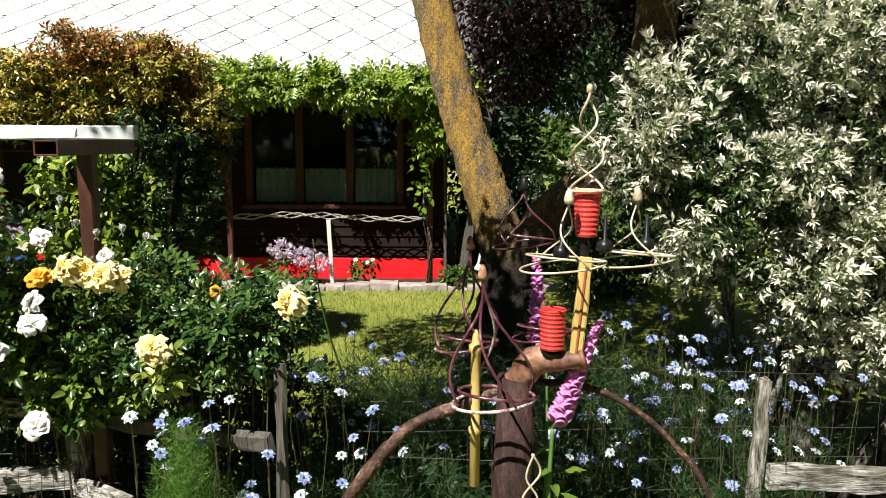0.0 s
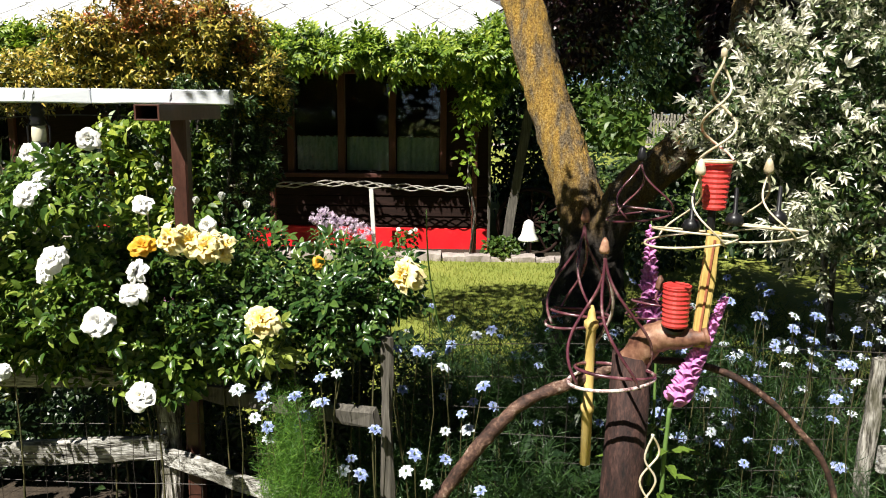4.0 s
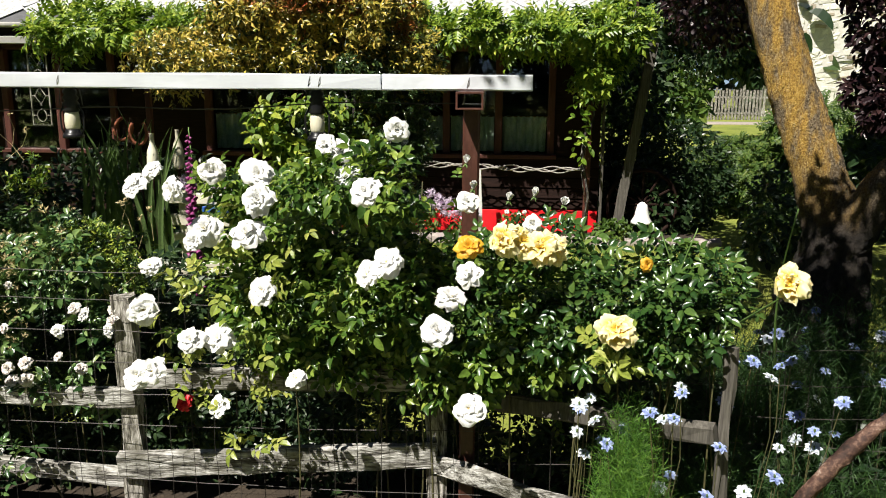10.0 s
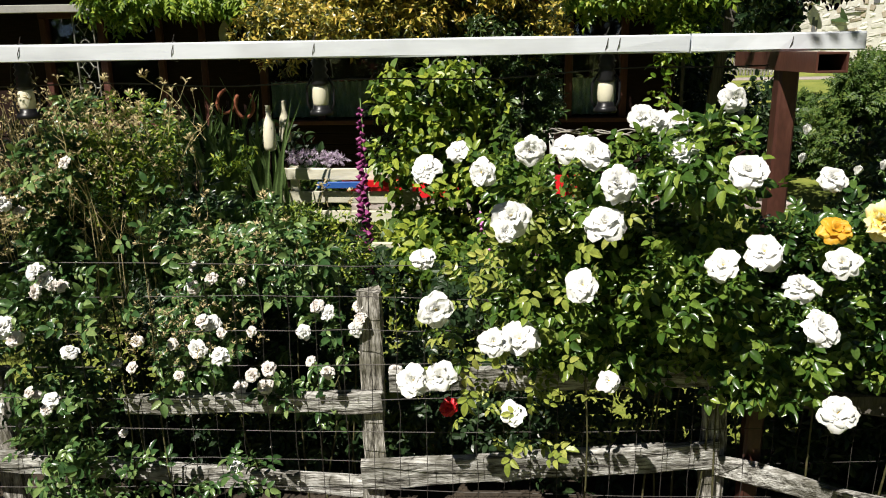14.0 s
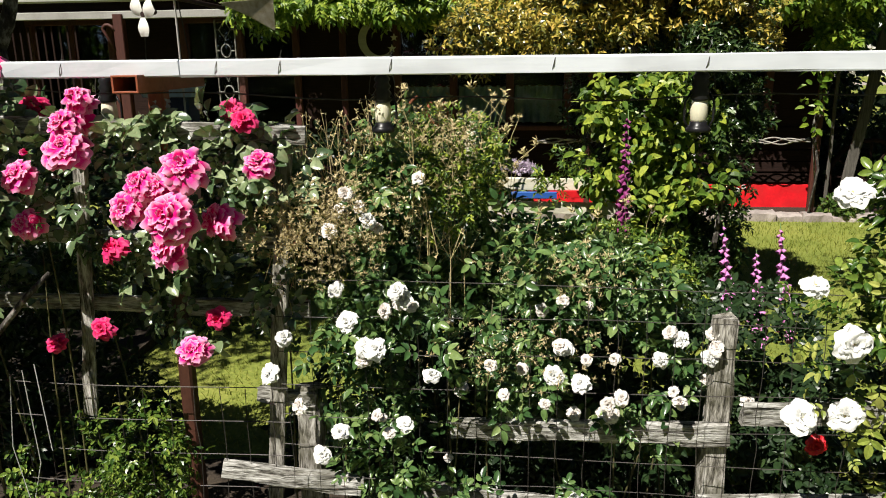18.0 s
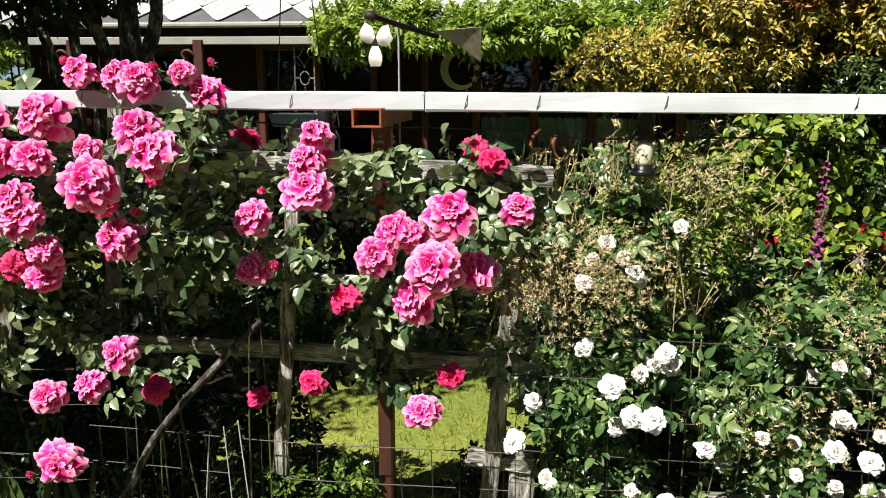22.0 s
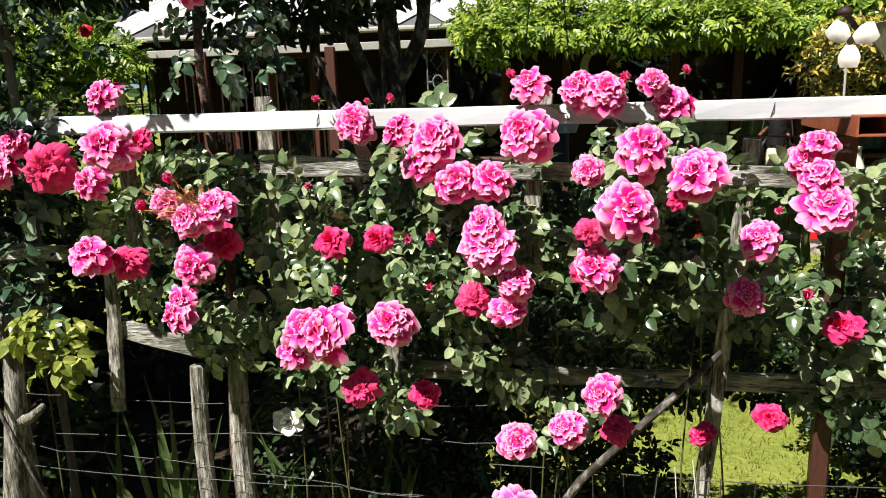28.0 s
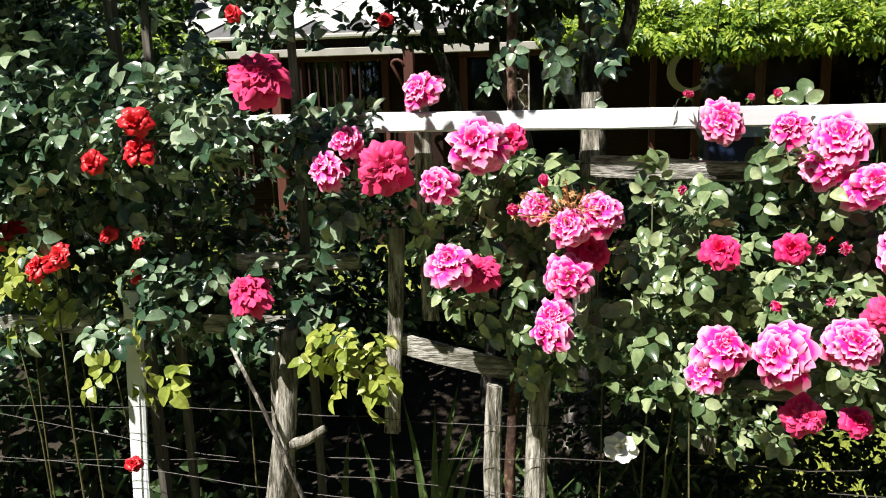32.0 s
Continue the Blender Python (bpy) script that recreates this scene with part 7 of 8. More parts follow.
back = [(x0, 42 + 6 * math.sin(x0), 5 + 2 * math.sin(x0 * 1.7), 7, 4, 6 + 2 * math.sin(x0 * 2.3)) for x0 in np.arange(-60, 70, 8)]
whole("far_woods", foliage(back, 9000, LEAF, 1.1, gaps=0.5, gscale=0.3, seed=130), DARK_LEAF, "dark woods beyond the far lawn", "woods", kind="stuff")
# unseen trees behind the path, added to cut sky light in the shade
behind = [(x0, -10 + 1.5 * math.sin(x0 * 2), 5.0, 2.6, 1.6, 5.8 + 0.8 * math.sin(x0)) for x0 in np.arange(-22, 16, 3.0)] + [(-16, -2, 2.5, 2, 3, 3.2), (11, -1, 2.5, 2, 3, 3.2)]
whole("dark_tree_growth", foliage([(5.0, 20, 3.6, 1.0, 0.8, 1.4), (4.3, 20, 4.6, 1.2, 0.8, 0.9), (5.5, 20.2, 2.2, 0.4, 0.5, 0.5), (4.7, 20.2, 2.4, 0.5, 0.5, 0.5)], 7000, LEAF, 0.2, gaps=0.5, gscale=1.2, seed=135), DARK_LEAF, "dark hanging branches before the pale barn", "tree branches", kind="stuff")
whole("unseen_sky_block_trees", foliage(behind, 12000, LEAF, 0.5, gaps=0.5, gscale=0.8, seed=131), DARK_LEAF, "unseen tall trees behind the path, added to block sky light", "trees", kind="stuff")
lh = [(-9.2, 6.0, 1.0, 0.9, 1.2, 1.3), (-8.8, 3.6, 1.2, 0.8, 1.0, 1.6), (-10.5, 9.0, 1.4, 1.4, 2.0, 1.8), (-10.4, 8.6, 2.6, 1.2, 1.2, 1.2), (-11.5, 10.5, 3.2, 1.5, 1.5, 1.5)]
whole("left_hedge", foliage(lh, 3600, LEAF, 0.16, gaps=0.35, gscale=1.5, seed=133), BUSH_LEAF, "sunlit yellow-green hedge at the garden's end", "hedge", kind="stuff")


def picket_fence():
    f = thing("picket_fence", (8.8, 33, 0.25), "grey wooden picket fence across the far lawn", "fence")
    for x in np.arange(7.6, 10.2, 0.14):
        part("picket", Shape().beam((x, 33, 0.15), (x + rng.normal(0, 0.01), 33, 1.5 + rng.normal(0, 0.04)), 0.09, 0.02, 0.004, up=(0, 1, 0)), WOOD_GREY_Z, f)
    for z in (0.5, 1.15):
        part("rail", Shape().box(7.5, 10.3, 33.02, 33.06, z, z + 0.08), WOOD_GREY_X, f)
    for x in (7.7, 9.3):
        part("tall_post", Shape().beam((x, 33.1, 0.1), (x, 33.1, 2.3), 0.09, 0.09, up=(0, 1, 0)), WOOD_GREY_Z, f)


picket_fence()
BARN = [surface("limewashed_stone_%d" % i, c, 6, rough=0.95, bump=0.6, bdist=0.02, fine=30) for i, c in enumerate(([(0.25, (0.46, 0.44, 0.40)), (0.7, (0.72, 0.70, 0.64))], [(0.25, (0.24, 0.20, 0.15)), (0.7, (0.46, 0.40, 0.32))]))]


def barn():
    b = thing("stone_barn", (11.1, 36.1, 0.1), "pale limewashed rubble stone barn in full sun", "barn")
    turn = Matrix.Translation((11.1, 36.1, 0)) @ Matrix.Rotation(radians(-17), 4, "Z")

    def set_in(name, shape, mat):
        shape.v = [np.array([tuple(turn @ Vector(q)) for q in v]) for v in shape.v]
        part(name, shape, mat, b)

    for q in ((0, 12, 0, 0.6), (0, 0.6, 0.6, 9), (0.6, 12, 8.4, 9), (11.4, 12, 0.6, 8.4)):
        set_in("wall", Shape().box(*q, -0.2, 8.0), BARN[0])
    set_in("roof", Shape().beam((-0.3, 2.2, 9.4), (12.3, 2.2, 9.4), 5.8, 0.12, up=(0, -0.55, 0.83)).beam((-0.3, 6.8, 9.4), (12.3, 6.8, 9.4), 5.8, 0.12, up=(0, 0.55, 0.83)), SLATE_JOINT)
    me = []
    for k in range(10):
        w, h = 0.10 + 0.04 * (k % 4), 0.07 + 0.028 * (k % 3)
        me.append(Shape().beam((-w, 0, 0), (w, 0, 0), 0.11, h * 2, 0.028, 2, 0.017).mesh("stone", BARN[1] if k in (3, 8) else BARN[0]))
    z, n = 0.3, 0
    while z < 5.9 and n < 295:
        x = 0.1 + rng.uniform(0, 0.2)
        while x < 5.6 and n < 295:
            put_part("stone", me[int(rng.integers(10))], b, turn @ Matrix.Translation((x + 0.15, 0.02, z + rng.normal(0, 0.05))) @ Matrix.Rotation(rng.normal(0, 0.16), 4, "Y"))
            x += rng.uniform(0.36, 0.56)
            n += 1
        z += 0.26
    for x, z in ((1.6, 1.9), (3.9, 3.1)):
        set_in("vent_slit", Shape().box(x, x + 0.22, -0.05, 0.1, z, z + 0.7), SLATE_JOINT)


barn()
whole("far_lane", Shape().box(0, 12, 29.6, 31.2, 0.2, 0.27, 0.02), STONE_EDGE, "pale gravel lane crossing the far lawn", "lane", kind="structure")

# ---- lanterns on the rail ----


def lantern(x, y, first=[None]):
    m = Matrix.Translation((x, y, 1.40))
    if first[0] is None:
        L = thing("lantern", (x, y, 1.40), "small black storm lantern with cream glass hanging from the pale rail", "lantern", "rail lanterns")
        z = 1.40
        part("base", Shape().lathe([(0.004, 0), (0.030, 0.0), (0.032, 0.006), (0.028, 0.014), (0.022, 0.018), (0.022, 0.026)], (x, y, z), 16), BLACK_METAL, L, smooth=True)
        part("glass", Shape().lathe([(0.017, 0.022), (0.021, 0.032), (0.0225, 0.05), (0.021, 0.07), (0.017, 0.084)], (x, y, z), 16), MILK_GLASS, L, "cream glass", True)
        part("cap", Shape().lathe([(0.018, 0.078), (0.026, 0.084), (0.020, 0.094), (0.025, 0.102), (0.018, 0.112), (0.024, 0.120), (0.017, 0.130), (0.022, 0.138), (0.015, 0.148), (0.012, 0.162), (0.004, 0.172)], (x, y, z), 16), BLACK_METAL, L, "ribbed black chimney cap", True)
        for s in (-1, 1):
            part("side_tube", Shape().tube([(x + s * 0.026, y, z + 0.01), (x + s * 0.036, y, z + 0.03), (x + s * 0.036, y, z + 0.075), (x + s * 0.022, y, z + 0.1)], 0.0032, 6), BLACK_METAL, L, smooth=True)
        part("bail", Shape().tube([(x + 0.036 * math.cos(a), y, z + 0.09 + 0.1 * math.sin(a)) for a in np.linspace(0.1, 3.04, 12)], 0.0014, 5), WIRE, L)
        first[0] = L
        return L
    return copy_thing(first[0], m)


for lx, ly in ((-1.62, 2.51), (-2.38, 2.52), (-3.195, 2.525), (-4.005, 2.6)):
    lantern(lx, ly)

# ---- toy windmill ----
mill = thing("toy_windmill", (-3.830, 2.710, 1.280), "small wooden garden windmill with cream scoop blades", "windmill")
part("pole", Shape().tube([(-3.830, 2.710, 0.980), (-3.828, 2.710, 1.380), (-3.830, 2.710, 1.780)], 0.003, 7), GUTTER, mill)
part("arm", Shape().beam((-3.875, 2.600, 1.780), (-3.750, 2.880, 1.745), 0.012, 0.012, 0.002), RUST, mill)
part("nose", Shape().lathe([(0.003, 0), (0.016, 0.004), (0.018, 0.012), (0.012, 0.02), (0.003, 0.024)], (-3.878, 2.590, 1.770), 10), RUST, mill, smooth=True)
tail = Shape().add([(-3.760, 2.860, 1.760), (-3.640, 3.010, 1.780), (-3.640, 3.010, 1.680), (-3.700, 2.940, 1.725), (-3.755, 2.862, 1.760), (-3.635, 3.012, 1.780), (-3.635, 3.012, 1.680), (-3.695, 2.942, 1.725)], [(0, 1, 2, 3), (7, 6, 5, 4), (0, 4, 5, 1), (1, 5, 6, 2), (2, 6, 7, 3), (3, 7, 4, 0)])
part("tail", tail, CREAM_CANE, mill)
for a in (-90, 25, 140):
    ca, sa = math.cos(radians(a)), math.sin(radians(a))
    vs, fs = [], []
    for i in range(5):
        for j in range(5):
            u, v = i / 4, j / 4 * 2 - 1
            rr, ww = 0.008 + 0.05 * u, (0.010 + 0.014 * math.sin(u * 2.6)) * v
            h_, k_ = ca * rr - sa * ww, -0.014 * (1 - v * v) * math.sin(u * 3)
            vs.append((-3.865 + 0.87 * h_ + 0.5 * k_, 2.58 - 0.5 * h_ + 0.87 * k_, 1.715 + sa * rr + ca * ww))
    fs = [(i * 5 + j, i * 5 + j + 1, i * 5 + j + 6, i * 5 + j + 5) for i in range(4) for j in range(4)]
    part("blade", Shape().add(vs, fs), ALU, mill, smooth=True)
part("hub", Shape().tube([(-3.865, 2.580, 1.715), (-3.850, 2.625, 1.725)], 0.008, 8), RUST, mill)

bag = Shape().lathe([(0.003, 0), (0.012, 0.003), (0.02, 0.009), (0.026, 0.017), (0.018, 0.024), (0.025, 0.03), (0.02, 0.038), (0.008, 0.042), (0.012, 0.05)], (-3.85, 2.60, 1.45), 15)
bag.v[0] = bag.v[0] + rng.normal(0, 0.0028, bag.v[0].shape)
whole("plastic_bag", bag, GUTTER, "crumpled grey plastic bag tied below the tube", "bag")

# ---- blue trough hung from the apple tree ----
tr = thing("hanging_trough", (-4.62, 4.3, 1.3), "pale blue trough over a navy crate below the apple tree", "trough")
part("trough", Shape().beam((-4.62, 4.3, 1.40), (-4.62, 4.3, 1.46), 0.27, 0.13, 0.01, up=(0, 1, 0), taper=1.15), PALE_BLUE, tr, smooth=False)
part("crate", Shape().beam((-4.62, 4.32, 1.20), (-4.62, 4.32, 1.395), 0.2, 0.14, 0.01, up=(0, 1, 0)), NAVY, tr, "navy blue crate")
for dx in (-0.13, 0.13):
    part("cord", Shape().tube([(-4.62 + dx, 4.3, 1.45), (-4.62 + dx * 0.5, 4.25, 2.1), (-4.75, 4.1, 2.75)], 0.003, 5), WIRE, tr)

# ---- cane ornaments, tins and post by the plum tree ----
post = thing("rusty_post", (0.2, 2.13, 0), "thick rusty red post with a pipe elbow on top", "post")
part("upright", Shape().tube([(0.2, 2.13, -0.1), (0.205, 2.13, 0.4), (0.215, 2.13, 0.88)], [0.064, 0.06, 0.054], 20, 0.035), LOG_BROWN, post, smooth=True)
part("elbow", limb([(0.215, 2.125, 0.86), (0.25, 2.105, 0.92), (0.285, 2.09, 0.945), (0.325, 2.065, 0.95), (0.36, 2.05, 0.953), (0.388, 2.045, 0.96)], [0.036, 0.042, 0.042, 0.033, 0.023, 0.022], 14, 0.06), ELBOW, post, "smooth orange-brown stub", True)
part("flange", Shape().tube([(0.384, 2.045, 0.958), (0.395, 2.043, 0.962)], 0.027, 14), ELBOW, post, smooth=True)
arch = limb([(-0.32, 2.10, 0.44), (-0.2, 2.1, 0.62), (-0.08, 2.1, 0.745), (0.06, 2.12, 0.80), (0.18, 2.15, 0.84)], [0.018, 0.02, 0.016, 0.018, 0.013], 12, 0.11, 8)
whole("bent_branch", arch, OLD_PIPE, "bent peeling red-brown branch leaning on the rusty post", "branch", "bent branches", smooth=True)
arch2 = limb([(0.24, 2.15, 0.86), (0.4, 2.14, 0.85), (0.53, 2.12, 0.805), (0.67, 2.1, 0.69), (0.78, 2.08, 0.52), (0.86, 2.06, 0.1)], [0.011, 0.011, 0.010, 0.009, 0.009, 0.008], 7)
whole("bent_branch", arch2, OLD_PIPE, "thin dark branch arching down through the flowers", "branch", "bent branches", smooth=True)


def spiral(x, y, z0, z1, r, mat, turns=1.3, n=2, w=0.0036, name="spiral"):
    o = thing("spiral_ornament", (x, y, z0), "twisted cream cane spiral ornament on a red tin", "garden ornament")
    for k in range(n):
        pts = []
        for t in np.linspace(0, 1, 26):
            a = 2 * math.pi * (turns * t + k / n)
            rr = r * (0.9 + 0.25 * math.sin(math.pi * t)) * (1 - t) ** 0.75 + 0.002
            pts.append((x + rr * math.cos(a), y + rr * math.sin(a), z0 + (z1 - z0) * t))
        part("cane", Shape().tube(pts, w, 6), mat, o, smooth=True)
    part("cap", Shape().lathe([(0.004, 0), (0.009, 0.004), (0.008, 0.02), (0.003, 0.026)], (x, y, z1 - 0.01), 10), mat, o, smooth=True)
    part("foot_hoop", Shape().tube([(x + r * 0.95 * math.cos(a), y + r * 0.95 * math.sin(a), z0) for a in np.linspace(0, 6.283, 21)[:-1]], w, 6, closed=True), mat, o, smooth=True)


spiral(0.392, 2.08, 1.42, 1.69, 0.05, CREAM_CANE)


def tin(x, y, z0, z1, r0, r1):
    t = thing("red_tin", (x, y, z0), "ribbed bright red tin standing upside down", "tin", "red tins")
    prof = [(0.002, 0.0)]
    n = 9
    for i in range(n * 2 + 1):
        f = i / (n * 2)
        prof.append((r0 + (r1 - r0) * f + (0.0025 if i % 2 else 0), (z1 - z0) * f))
    prof.append((0.002, z1 - z0))
    part("ribbed_body", Shape().lathe(prof, (x, y, z0), 24), RED_CAN, t, smooth=False)
    part("rim", Shape().tube([(x + r1 * math.cos(a), y + r1 * math.sin(a), z1) for a in np.linspace(0, 6.283, 25)[:-1]], 0.003, 6, closed=True), RED_CAN, t)


tin(0.395, 2.08, 1.295, 1.415, 0.028, 0.037)
tin(0.305, 2.05, 0.985, 1.095, 0.032, 0.035)
whole("tin_stand", Shape().tube([(0.395, 2.08, 0.9), (0.39, 2.08, 1.3)], 0.011, 8).tube([(0.303, 2.06, 0.978), (0.304, 2.055, 0.988)], 0.031, 16), BLACK_METAL, "dark rods holding the red tins", "stand")
ys = thing("yellow_stick", (0.37, 2.05, 0.95), "flat yellow painted stick standing on the pipe", "stick", "yellow sticks")
part("stave", Shape().beam((0.368, 2.05, 0.93), (0.392, 2.05, 1.24), 0.036, 0.02, 0.004, 5, 0.0008, up=(0, 1, 0)), YELLOW_WOOD, ys)
part("groove", Shape().beam((0.366, 2.038, 0.95), (0.39, 2.038, 1.22), 0.006, 0.004, 0.001, up=(0, 1, 0)), TERRACOTTA, ys)
ys2 = thing("yellow_stick", (0.095, 2.12, 0.55), "turned yellow painted stick with a carved head", "stick", "yellow sticks")
part("stave", Shape().lathe([(0.008, 0), (0.015, 0.004), (0.015, 0.16), (0.019, 0.165), (0.019, 0.18), (0.014, 0.185), (0.014, 0.40), (0.02, 0.41), (0.02, 0.425), (0.012, 0.432), (0.01, 0.45), (0.004, 0.47)], (0.097, 2.12, 0.55), 14), YELLOW_WOOD, ys2, smooth=True)


def teardrop(apex, c, rx, ry, mat, name, n=3, w=0.0034, cap=None, light=None):
    """Canes falling from one apex to a hoop below."""
    o = thing(name, (c[0], c[1], c[2]), "bent cane teardrop ornament with a hoop", "garden ornament", "cane ornaments")
    A, C = Vector(apex), Vector(c)
    for k, (q, dz) in enumerate(((1.0, 0.0), (0.93, 0.022))):
        hoop = [(C.x + q * rx * math.cos(a) + 0.008 * k, C.y + q * ry * math.sin(a), C.z + dz + 0.012 * math.cos(a + 2.4 * k)) for a in np.linspace(0, 6.283, 37)[:-1]]
        part("hoop", Shape().tube(hoop, w, 7, 0.03, closed=True), (light or mat) if k == 0 else mat, o, smooth=True)
    for k in range(n):
        a0 = 0.4 + 6.283 * k / n
        pts = []
        for t in np.linspace(0, 1, 18):
            a = a0 + 1.7 * t
            rr = math.sin(math.pi * 0.5 * t) ** 2.2 * (1 + 0.25 * math.sin(math.pi * t))
            pts.append((A.x + (C.x - A.x) * t + rr * rx * math.cos(a), A.y + (C.y - A.y) * t + rr * ry * math.sin(a), A.z + (C.z - A.z) * t))
        part("cane", Shape().tube(pts, w * 0.9, 6, 0.04), light if light and k == 0 else mat, o, smooth=True)
    part("cap", Shape().lathe([(0.012, -0.012), (0.014, 0.0), (0.009, 0.02), (0.003, 0.03)], apex, 10), cap or mat, o, smooth=True)


teardrop((0.11, 2.05, 1.19), (0.145, 2.05, 0.835), 0.115, 0.09, PURPLE_CANE, "cane_ornament", n=4, w=0.0048, cap=ELBOW, light=PALE_CANE)
teardrop((0.081, 2.2, 1.25), (0.072, 2.2, 0.955), 0.092, 0.08, PURPLE_CANE, "cane_ornament", n=4, w=0.0044, cap=ELBOW)
teardrop((0.335, 2.02, 1.40), (0.325, 2.03, 1.22), 0.115, 0.1, CREAM_CANE, "cane_ornament", n=2, w=0.003)
teardrop((0.537, 2.1, 1.40), (0.53, 2.1, 1.225), 0.115, 0.1, CREAM_CANE, "cane_ornament", n=2, w=0.003)
teardrop((0.30, 2.2, 1.06), (0.30, 2.2, 0.985), 0.09, 0.07, PURPLE_CANE, "cane_ornament", n=2, w=0.0034, cap=ELBOW)
teardrop((0.24, 2.25, 1.42), (0.24, 2.25, 1.25), 0.09, 0.08, PURPLE_CANE, "cane_ornament", cap=BLACK_METAL)
for x, y, z in ((0.315, 2.0, 1.245), (0.555, 2.06, 1.26), (0.44, 2.05, 1.255)):
    whole("black_knob", Shape().lathe([(0.004, 0), (0.02, 0.004), (0.024, 0.016), (0.018, 0.03), (0.006, 0.036), (0.005, 0.1)], (x, y, z), 12), BLACK_METAL, "round black metal knob on the cane ornament", "knob", "cane knobs", smooth=True)
loose = limb([(0.255, 2.0, 0.70), (0.235, 2.0, 0.63), (0.268, 2.0, 0.565), (0.225, 2.0, 0.49)], [0.0032] * 4, 6)
loose2 = limb([(0.25, 2.0, 0.70), (0.275, 2.01, 0.64), (0.225, 2.0, 0.565), (0.275, 2.0, 0.48)], [0.0032] * 4, 6)
whole("loose_cane", loose, CREAM_CANE, "loose bent cane hanging by the rusty post", "cane", "loose canes", smooth=True)
whole("loose_cane", loose2, CREAM_CANE, "loose bent cane hanging by the rusty post", "cane", "loose canes", smooth=True)

bell = thing("bell_lamp", (0.446, 8.0, 0), "white bell-shaped garden lamp on a dark stake", "lamp")
part("stake", Shape().tube([(0.446, 8.0, -0.05), (0.446, 8.0, 0.26)], 0.02, 8), BLACK_METAL, bell)
part("shade", Shape().lathe([(0.11, 0.0), (0.105, 0.02), (0.075, 0.07), (0.06, 0.15), (0.05, 0.19), (0.02, 0.215), (0.003, 0.22)], (0.446, 8.0, 0.21), 18), WHITE_PAINT, bell, "white enamel bell shade", True)
wheel = thing("cart_wheel", (0.55, 8.3, 0), "old dark cart wheel leaning in the shade of the cottage", "wheel")
part("rim", Shape().tube([(0.5 + 0.36 * math.cos(a), 8.3, 0.36 + 0.36 * math.sin(a)) for a in np.linspace(0, 6.283, 29)[:-1]], 0.022, 7, closed=True), BROWN_WOOD, wheel, smooth=True)
for k in range(6):
    a = math.pi * k / 6
    part("spoke", Shape().tube([(0.5 - 0.35 * math.cos(a), 8.3, 0.36 - 0.35 * math.sin(a)), (0.5 + 0.35 * math.cos(a), 8.3, 0.36 + 0.35 * math.sin(a))], 0.012, 6), BROWN_WOOD, wheel)

# ---- bench with painted boards ----
bench = thing("garden_bench", (-2.72, 4.95, 0), "cream slatted garden bench with blue and red painted panels", "bench")
for z, d in ((0.86, 0.0), (0.72, 0.01), (0.60, 0.02), (0.48, -0.2), (0.47, -0.3)):
    part("slat", Shape().beam((-3.12, 4.9 + d, z), (-2.30, 4.9 + d, z - 0.01), 0.022, 0.07 if d > -0.1 else 0.03, 0.004, 5, 0.001), CREAM_BOARD, bench)
for x in (-3.05, -2.37):
    part("leg", Shape().beam((x, 4.94, 0), (x, 4.94, 0.9), 0.05, 0.04, 0.004, up=(0, 1, 0)), CREAM_BOARD, bench)
    part("front_leg", Shape().beam((x, 4.6, 0), (x, 4.6, 0.47), 0.05, 0.04, 0.004, up=(0, 1, 0)), CREAM_BOARD, bench)
part("blue_panel", Shape().box(-2.9, -2.64, 4.86, 4.88, 0.775, 0.815), BLUE_PAINT, bench, "blue painted strip")
part("red_panel", Shape().box(-2.62, -2.42, 4.86, 4.88, 0.78, 0.825), RED_PAINT, bench, "red painted strip")

pot = thing("trailing_plant", (-2.95, 5.05, 0), "lilac flowering plant behind the cream bench", "flowering plant")
part("foliage", foliage([(-2.95, 5.08, 0.6, 0.2, 0.08, 0.28)], 260, LEAF, 0.06), BUSH_LEAF, pot, kind="stuff")
bp, bn = on_blobs([(-2.98, 5.02, 0.94, 0.16, 0.06, 0.05), (-2.82, 5.02, 0.93, 0.1, 0.06, 0.04)], 220, shell=0.6, gaps=0.7)
part("blossom", Shape().scatter(STAR, bp, bn + np.array((0, -0.5, 0.5)), unit(len(bp)), 0.02), LILAC_PETAL, pot, "pale lilac flowers", kind="stuff")

# ---- horseshoes, bottles, small things by the iris ----


def horseshoe(x, y, z, tilt):
    o = thing("horseshoe", (x, y, z), "rusty pink horseshoe fixed upright on a stake", "horseshoe", "horseshoes")
    m = Matrix.Rotation(tilt, 3, "Y")
    pts = []
    for a in np.linspace(-0.9, math.pi + 0.9, 18):
        p = m @ Vector((0.055 * math.cos(a), 0, -0.075 * math.sin(a)))
        pts.append((x + p.x, y, z + p.z))
    part("shoe", Shape().tube(pts, 0.011, 6), TERRACOTTA, o, smooth=True)
    part("stake", Shape().tube([(x, y + 0.012, 0.5), (x, y + 0.012, z)], 0.008, 6), RUST, o)


horseshoe(-3.34, 5.0, 1.26, 0.0)
horseshoe(-3.46, 5.05, 1.28, 0.5)


def bottle(x, y, z):
    o = thing("bottle", (x, y, z), "cloudy pale glass bottle upturned on a stake", "bottle", "upturned bottles")
    part("glass_body", Shape().lathe([(0.012, 0), (0.03, 0.01), (0.036, 0.03), (0.036, 0.12), (0.028, 0.16), (0.013, 0.2), (0.012, 0.25), (0.015, 0.255)], (x, y, z), 14), MILK_GLASS, o, smooth=True)
    part("stake", Shape().tube([(x, y, 0.3), (x, y, z + 0.01)], 0.009, 6), BROWN_WOOD, o)


bottle(-3.13, 5.1, 1.02)
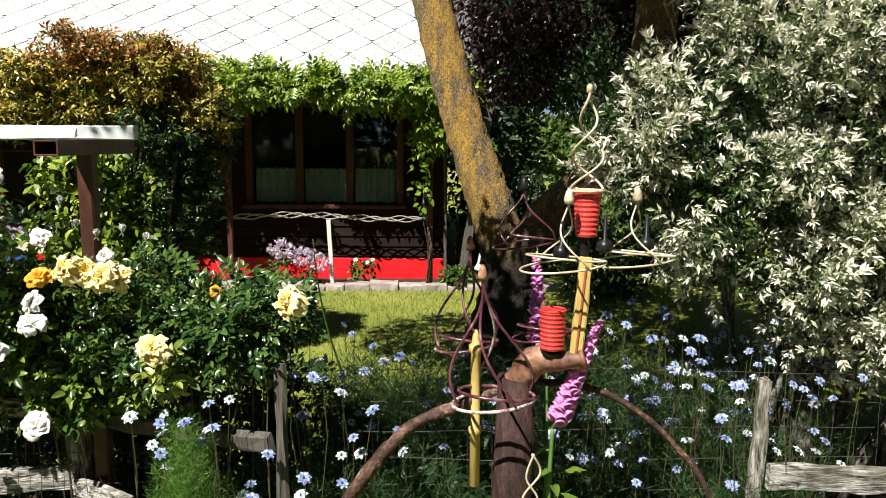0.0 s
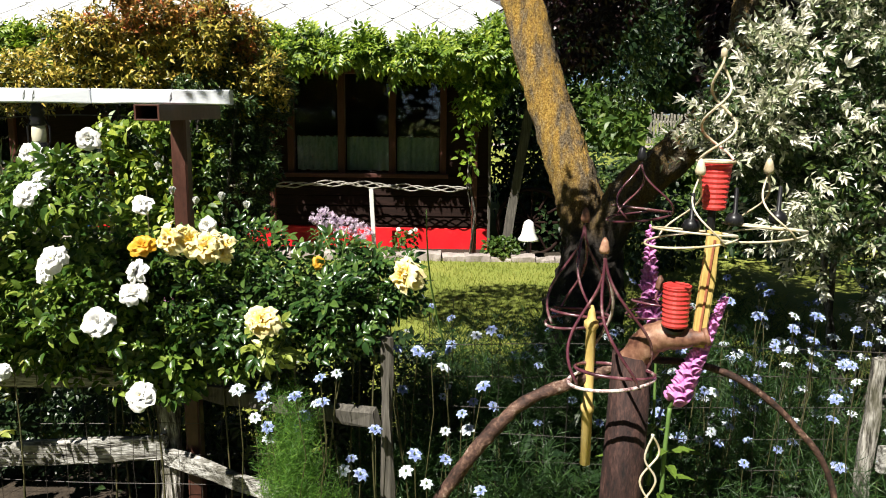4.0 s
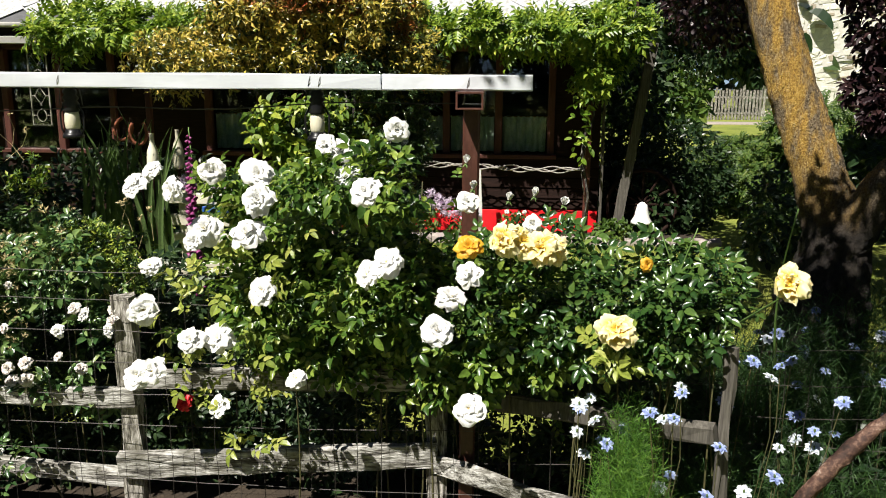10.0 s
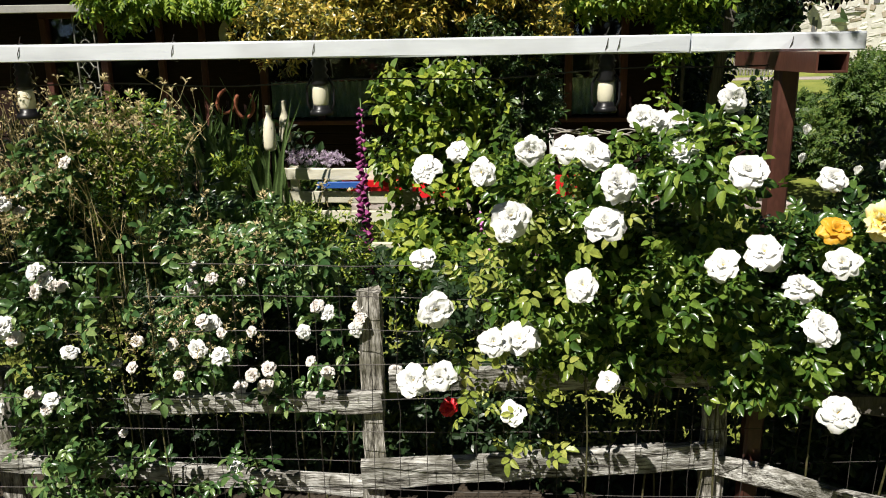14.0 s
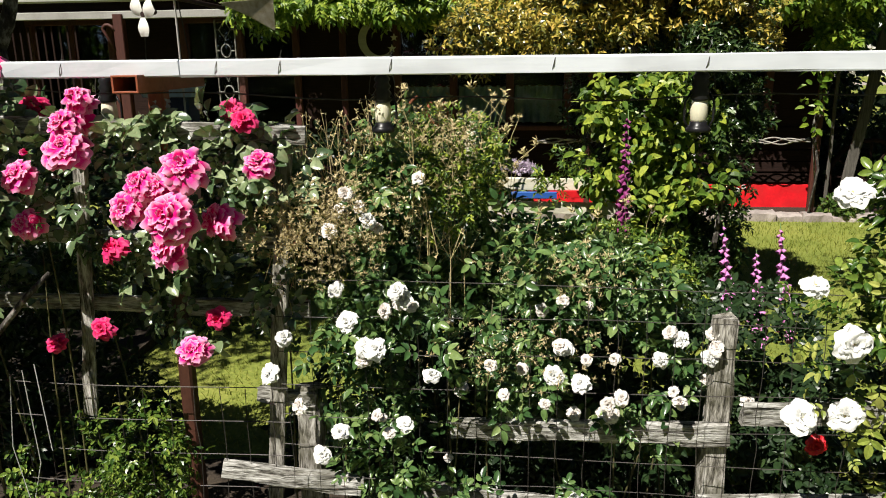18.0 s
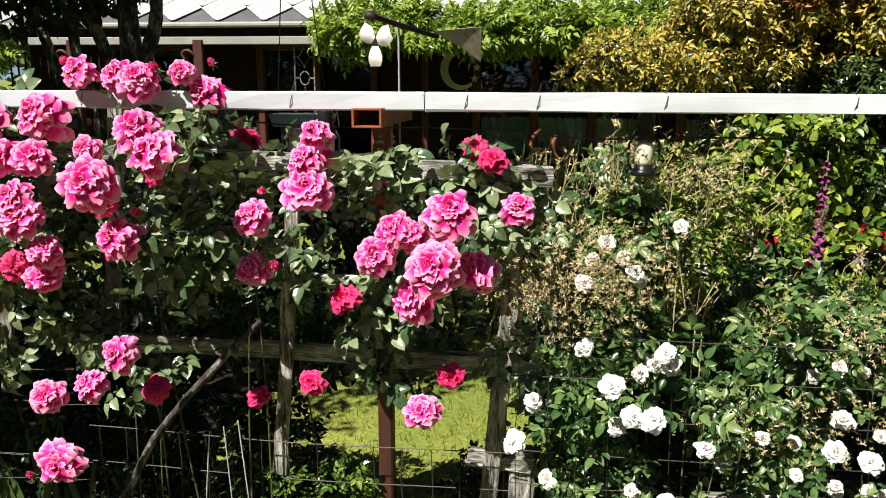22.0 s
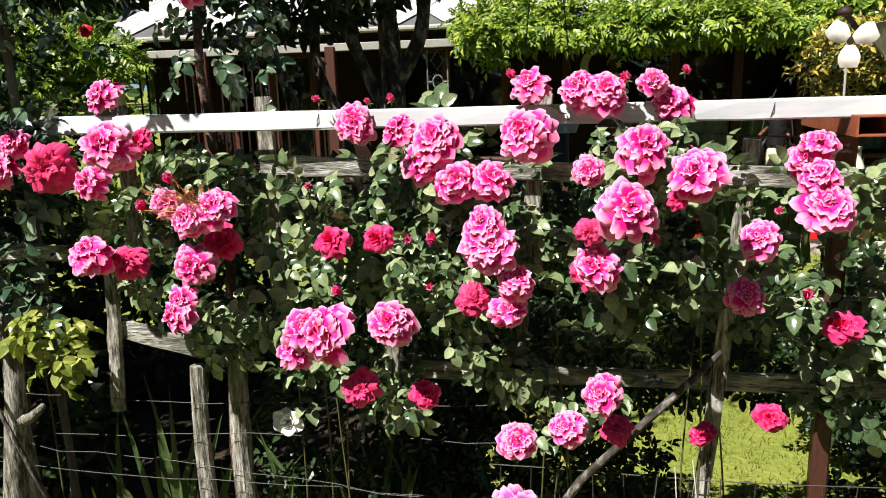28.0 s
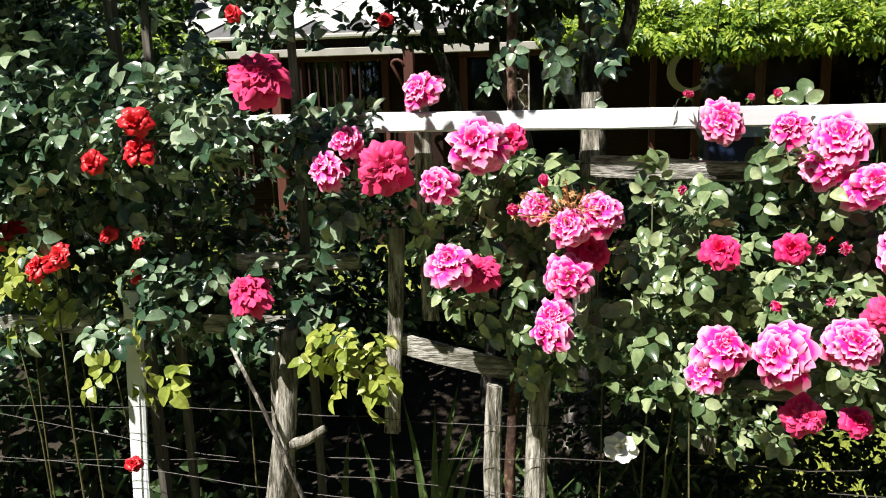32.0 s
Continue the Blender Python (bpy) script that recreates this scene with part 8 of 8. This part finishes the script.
bottle(-3.12, 4.7, 1.02)

# ---- porch of the cottage ----


def porch():
    p = thing("porch", (-7.4, 8.0, 0), "dark timber porch with scrolled brackets and a pale gutter", "porch")
    part("gutter", Shape().box(-9.25, -5.45, 7.93, 8.0, 2.115, 2.165, 0.015), GUTTER, p, "pale gutter")
    part("beam", Shape().box(-9.2, -5.2, 7.98, 8.02, 1.955, 2.03, 0.006), GUTTER, p, "pale painted beam")
    for x in (-6.86, -8.2):
        part("porch_post", Shape().beam((x, 8.0, 0), (x, 8.0, 2.0), 0.1, 0.08, 0.008, up=(0, 1, 0)), TRIM_BROWN, p)
        pts = [(x - 0.14 + (0.10 - 0.014 * k) * math.cos(0.5 * k), 7.97, 1.84 + (0.10 - 0.014 * k) * math.sin(0.5 * k)) for k in range(7)] + [(x - 0.05, 7.97, 1.65)]
        part("bracket", Shape().tube(pts[::-1], 0.016, 6), TRIM_BROWN, p, smooth=True)
    part("white_post", Shape().beam((-9.15, 8.0, 0), (-9.15, 8.0, 2.05), 0.07, 0.07, 0.006, up=(0, 1, 0)), WHITE_PLASTER, p)
    for x0 in (-8.95, -8.05):
        for i in range(9):
            part("lattice_lath", Shape().beam((x0 + i * 0.085, 8.06, 0.75), (x0 + i * 0.085, 8.06, 1.9), 0.02, 0.01, 0.002, up=(0, 1, 0)), BROWN_WOOD, p)


porch()


def leaded(x0, x1, z0, z1):
    o = thing("leaded_panel", ((x0 + x1) / 2, 8.12, z0), "narrow leaded glass panel with a diamond and oval pattern", "window panel")
    xm = (x0 + x1) / 2
    y = 8.12

    def bar(pts, r=0.006, closed=False):
        part("came", Shape().tube([(a, y, b) for a, b in pts], r, 5, closed=closed), WOOD_GREY_Z, o)

    bar([(x0, z0), (x1, z0), (x1, z1), (x0, z1)], 0.009, True)
    w, h = (x1 - x0) / 2, (z1 - z0)
    for k in range(4):
        c = z0 + h * (k + 0.5) / 4
        if k % 2:
            bar([(xm, c - h * 0.11), (xm + w * 0.6, c), (xm, c + h * 0.11), (xm - w * 0.6, c)], closed=True)
        else:
            bar([(xm + w * 0.5 * math.cos(a), c + h * 0.08 * math.sin(a)) for a in np.linspace(0, 6.283, 13)[:-1]], closed=True)
        bar([(x0, c), (xm - w * 0.55, c)])
        bar([(xm + w * 0.55, c), (x1, c)])
        bar([(xm, z0 + h * k / 4), (xm, c - h * 0.1)])
    g = part("pane", Shape().box(x0, x1, y + 0.006, y + 0.01, z0, z1, 0.001), GLASS, o)
    g.visible_shadow = False


leaded(-5.93, -5.73, 1.13, 1.94)


def moon(x, y, z, r):
    o = thing("moon_ornament", (x, y, z), "cream crescent moon ornament with small stars hanging in the porch", "ornament")
    out, inn = [], []
    for a in np.linspace(radians(62), radians(318), 26):
        out.append((x + r * math.cos(a), z + r * math.sin(a)))
    for a in np.linspace(radians(318), radians(62), 26):
        b = a
        inn.append((x + 0.10 * r + 0.74 * r * math.cos(b) + 0.03 * r, z + 0.02 * r + 0.8 * r * math.sin(b)))
    ring = out + inn[1:-1]
    n = len(ring)
    vs = [(a, y, b) for a, b in ring] + [(a, y + 0.02, b) for a, b in ring]
    m = 26
    fs = []
    full = out + [out[-1]] * 0
    for i in range(n):
        fs.append((i, (i + 1) % n, n + (i + 1) % n, n + i))
    rev = [i for i in range(m, n)][::-1]
    for i in range(1, m - 2):
        j, k = rev[i - 1], rev[i]
        fs += [(i, k, j), (i, i + 1, k), (n + j, n + k, n + i), (n + k, n + i + 1, n + i)]
    fs += [(0, 1, rev[0]), (n + rev[0], n + 1, n)]
    part("crescent", Shape().add(vs, fs), CREAM_BOARD, o)
    for sx, sz, q in ((0.62, 0.55, 0.2), (0.86, 0.1, 0.2), (0.74, -0.45, 0.22)):
        pts = []
        for i in range(10):
            a = math.pi / 2 + i * math.pi / 5
            rr = r * q * (1 if i % 2 == 0 else 0.42)
            pts.append((x + sx * r + rr * math.cos(a), z + sz * r + rr * math.sin(a)))
        v2 = [(a, y, b) for a, b in pts] + [(a, y + 0.015, b) for a, b in pts] + [(x + sx * r, y, z + sz * r)]
        f2 = [(20, (i + 1) % 10, i) for i in range(10)] + [(i, (i + 1) % 10, 10 + (i + 1) % 10, 10 + i) for i in range(10)]
        part("star", Shape().add(v2, f2), CREAM_BOARD, o)
    part("hanger", Shape().tube([(x, y + 0.01, z + r * 0.5), (x, y + 0.01, 2.05)], 0.003, 4), WIRE, o)


moon(-4.28, 8.08, 1.72, 0.19)

# ---- slack cable below the rail ----
cab = Shape().tube([(xx, 2.52, 1.52 - 0.035 * math.sin(math.pi * ((xx + 4.2) / 3.0)) - 0.006 * math.sin(xx * 9)) for xx in np.arange(-4.2, -1.15, 0.1)], 0.0022, 5)
whole("slack_wire", cab, WIRE, "slack grey wire running below the pale rail", "wire")
st = Shape().tube([(-4.28, 2.38, 0.72), (-4.3, 2.37, 0.5), (-4.25, 2.37, 0.2)], 0.0014, 4).tube([(-4.24, 2.38, 0.74), (-4.22, 2.37, 0.45), (-4.29, 2.36, 0.2)], 0.0014, 4).tube([(-4.2, 2.38, 0.76), (-4.17, 2.36, 0.5)], 0.0014, 4)
whole("loose_string", st, WHITE_PAINT, "loose pale strings hanging from the branch", "string")
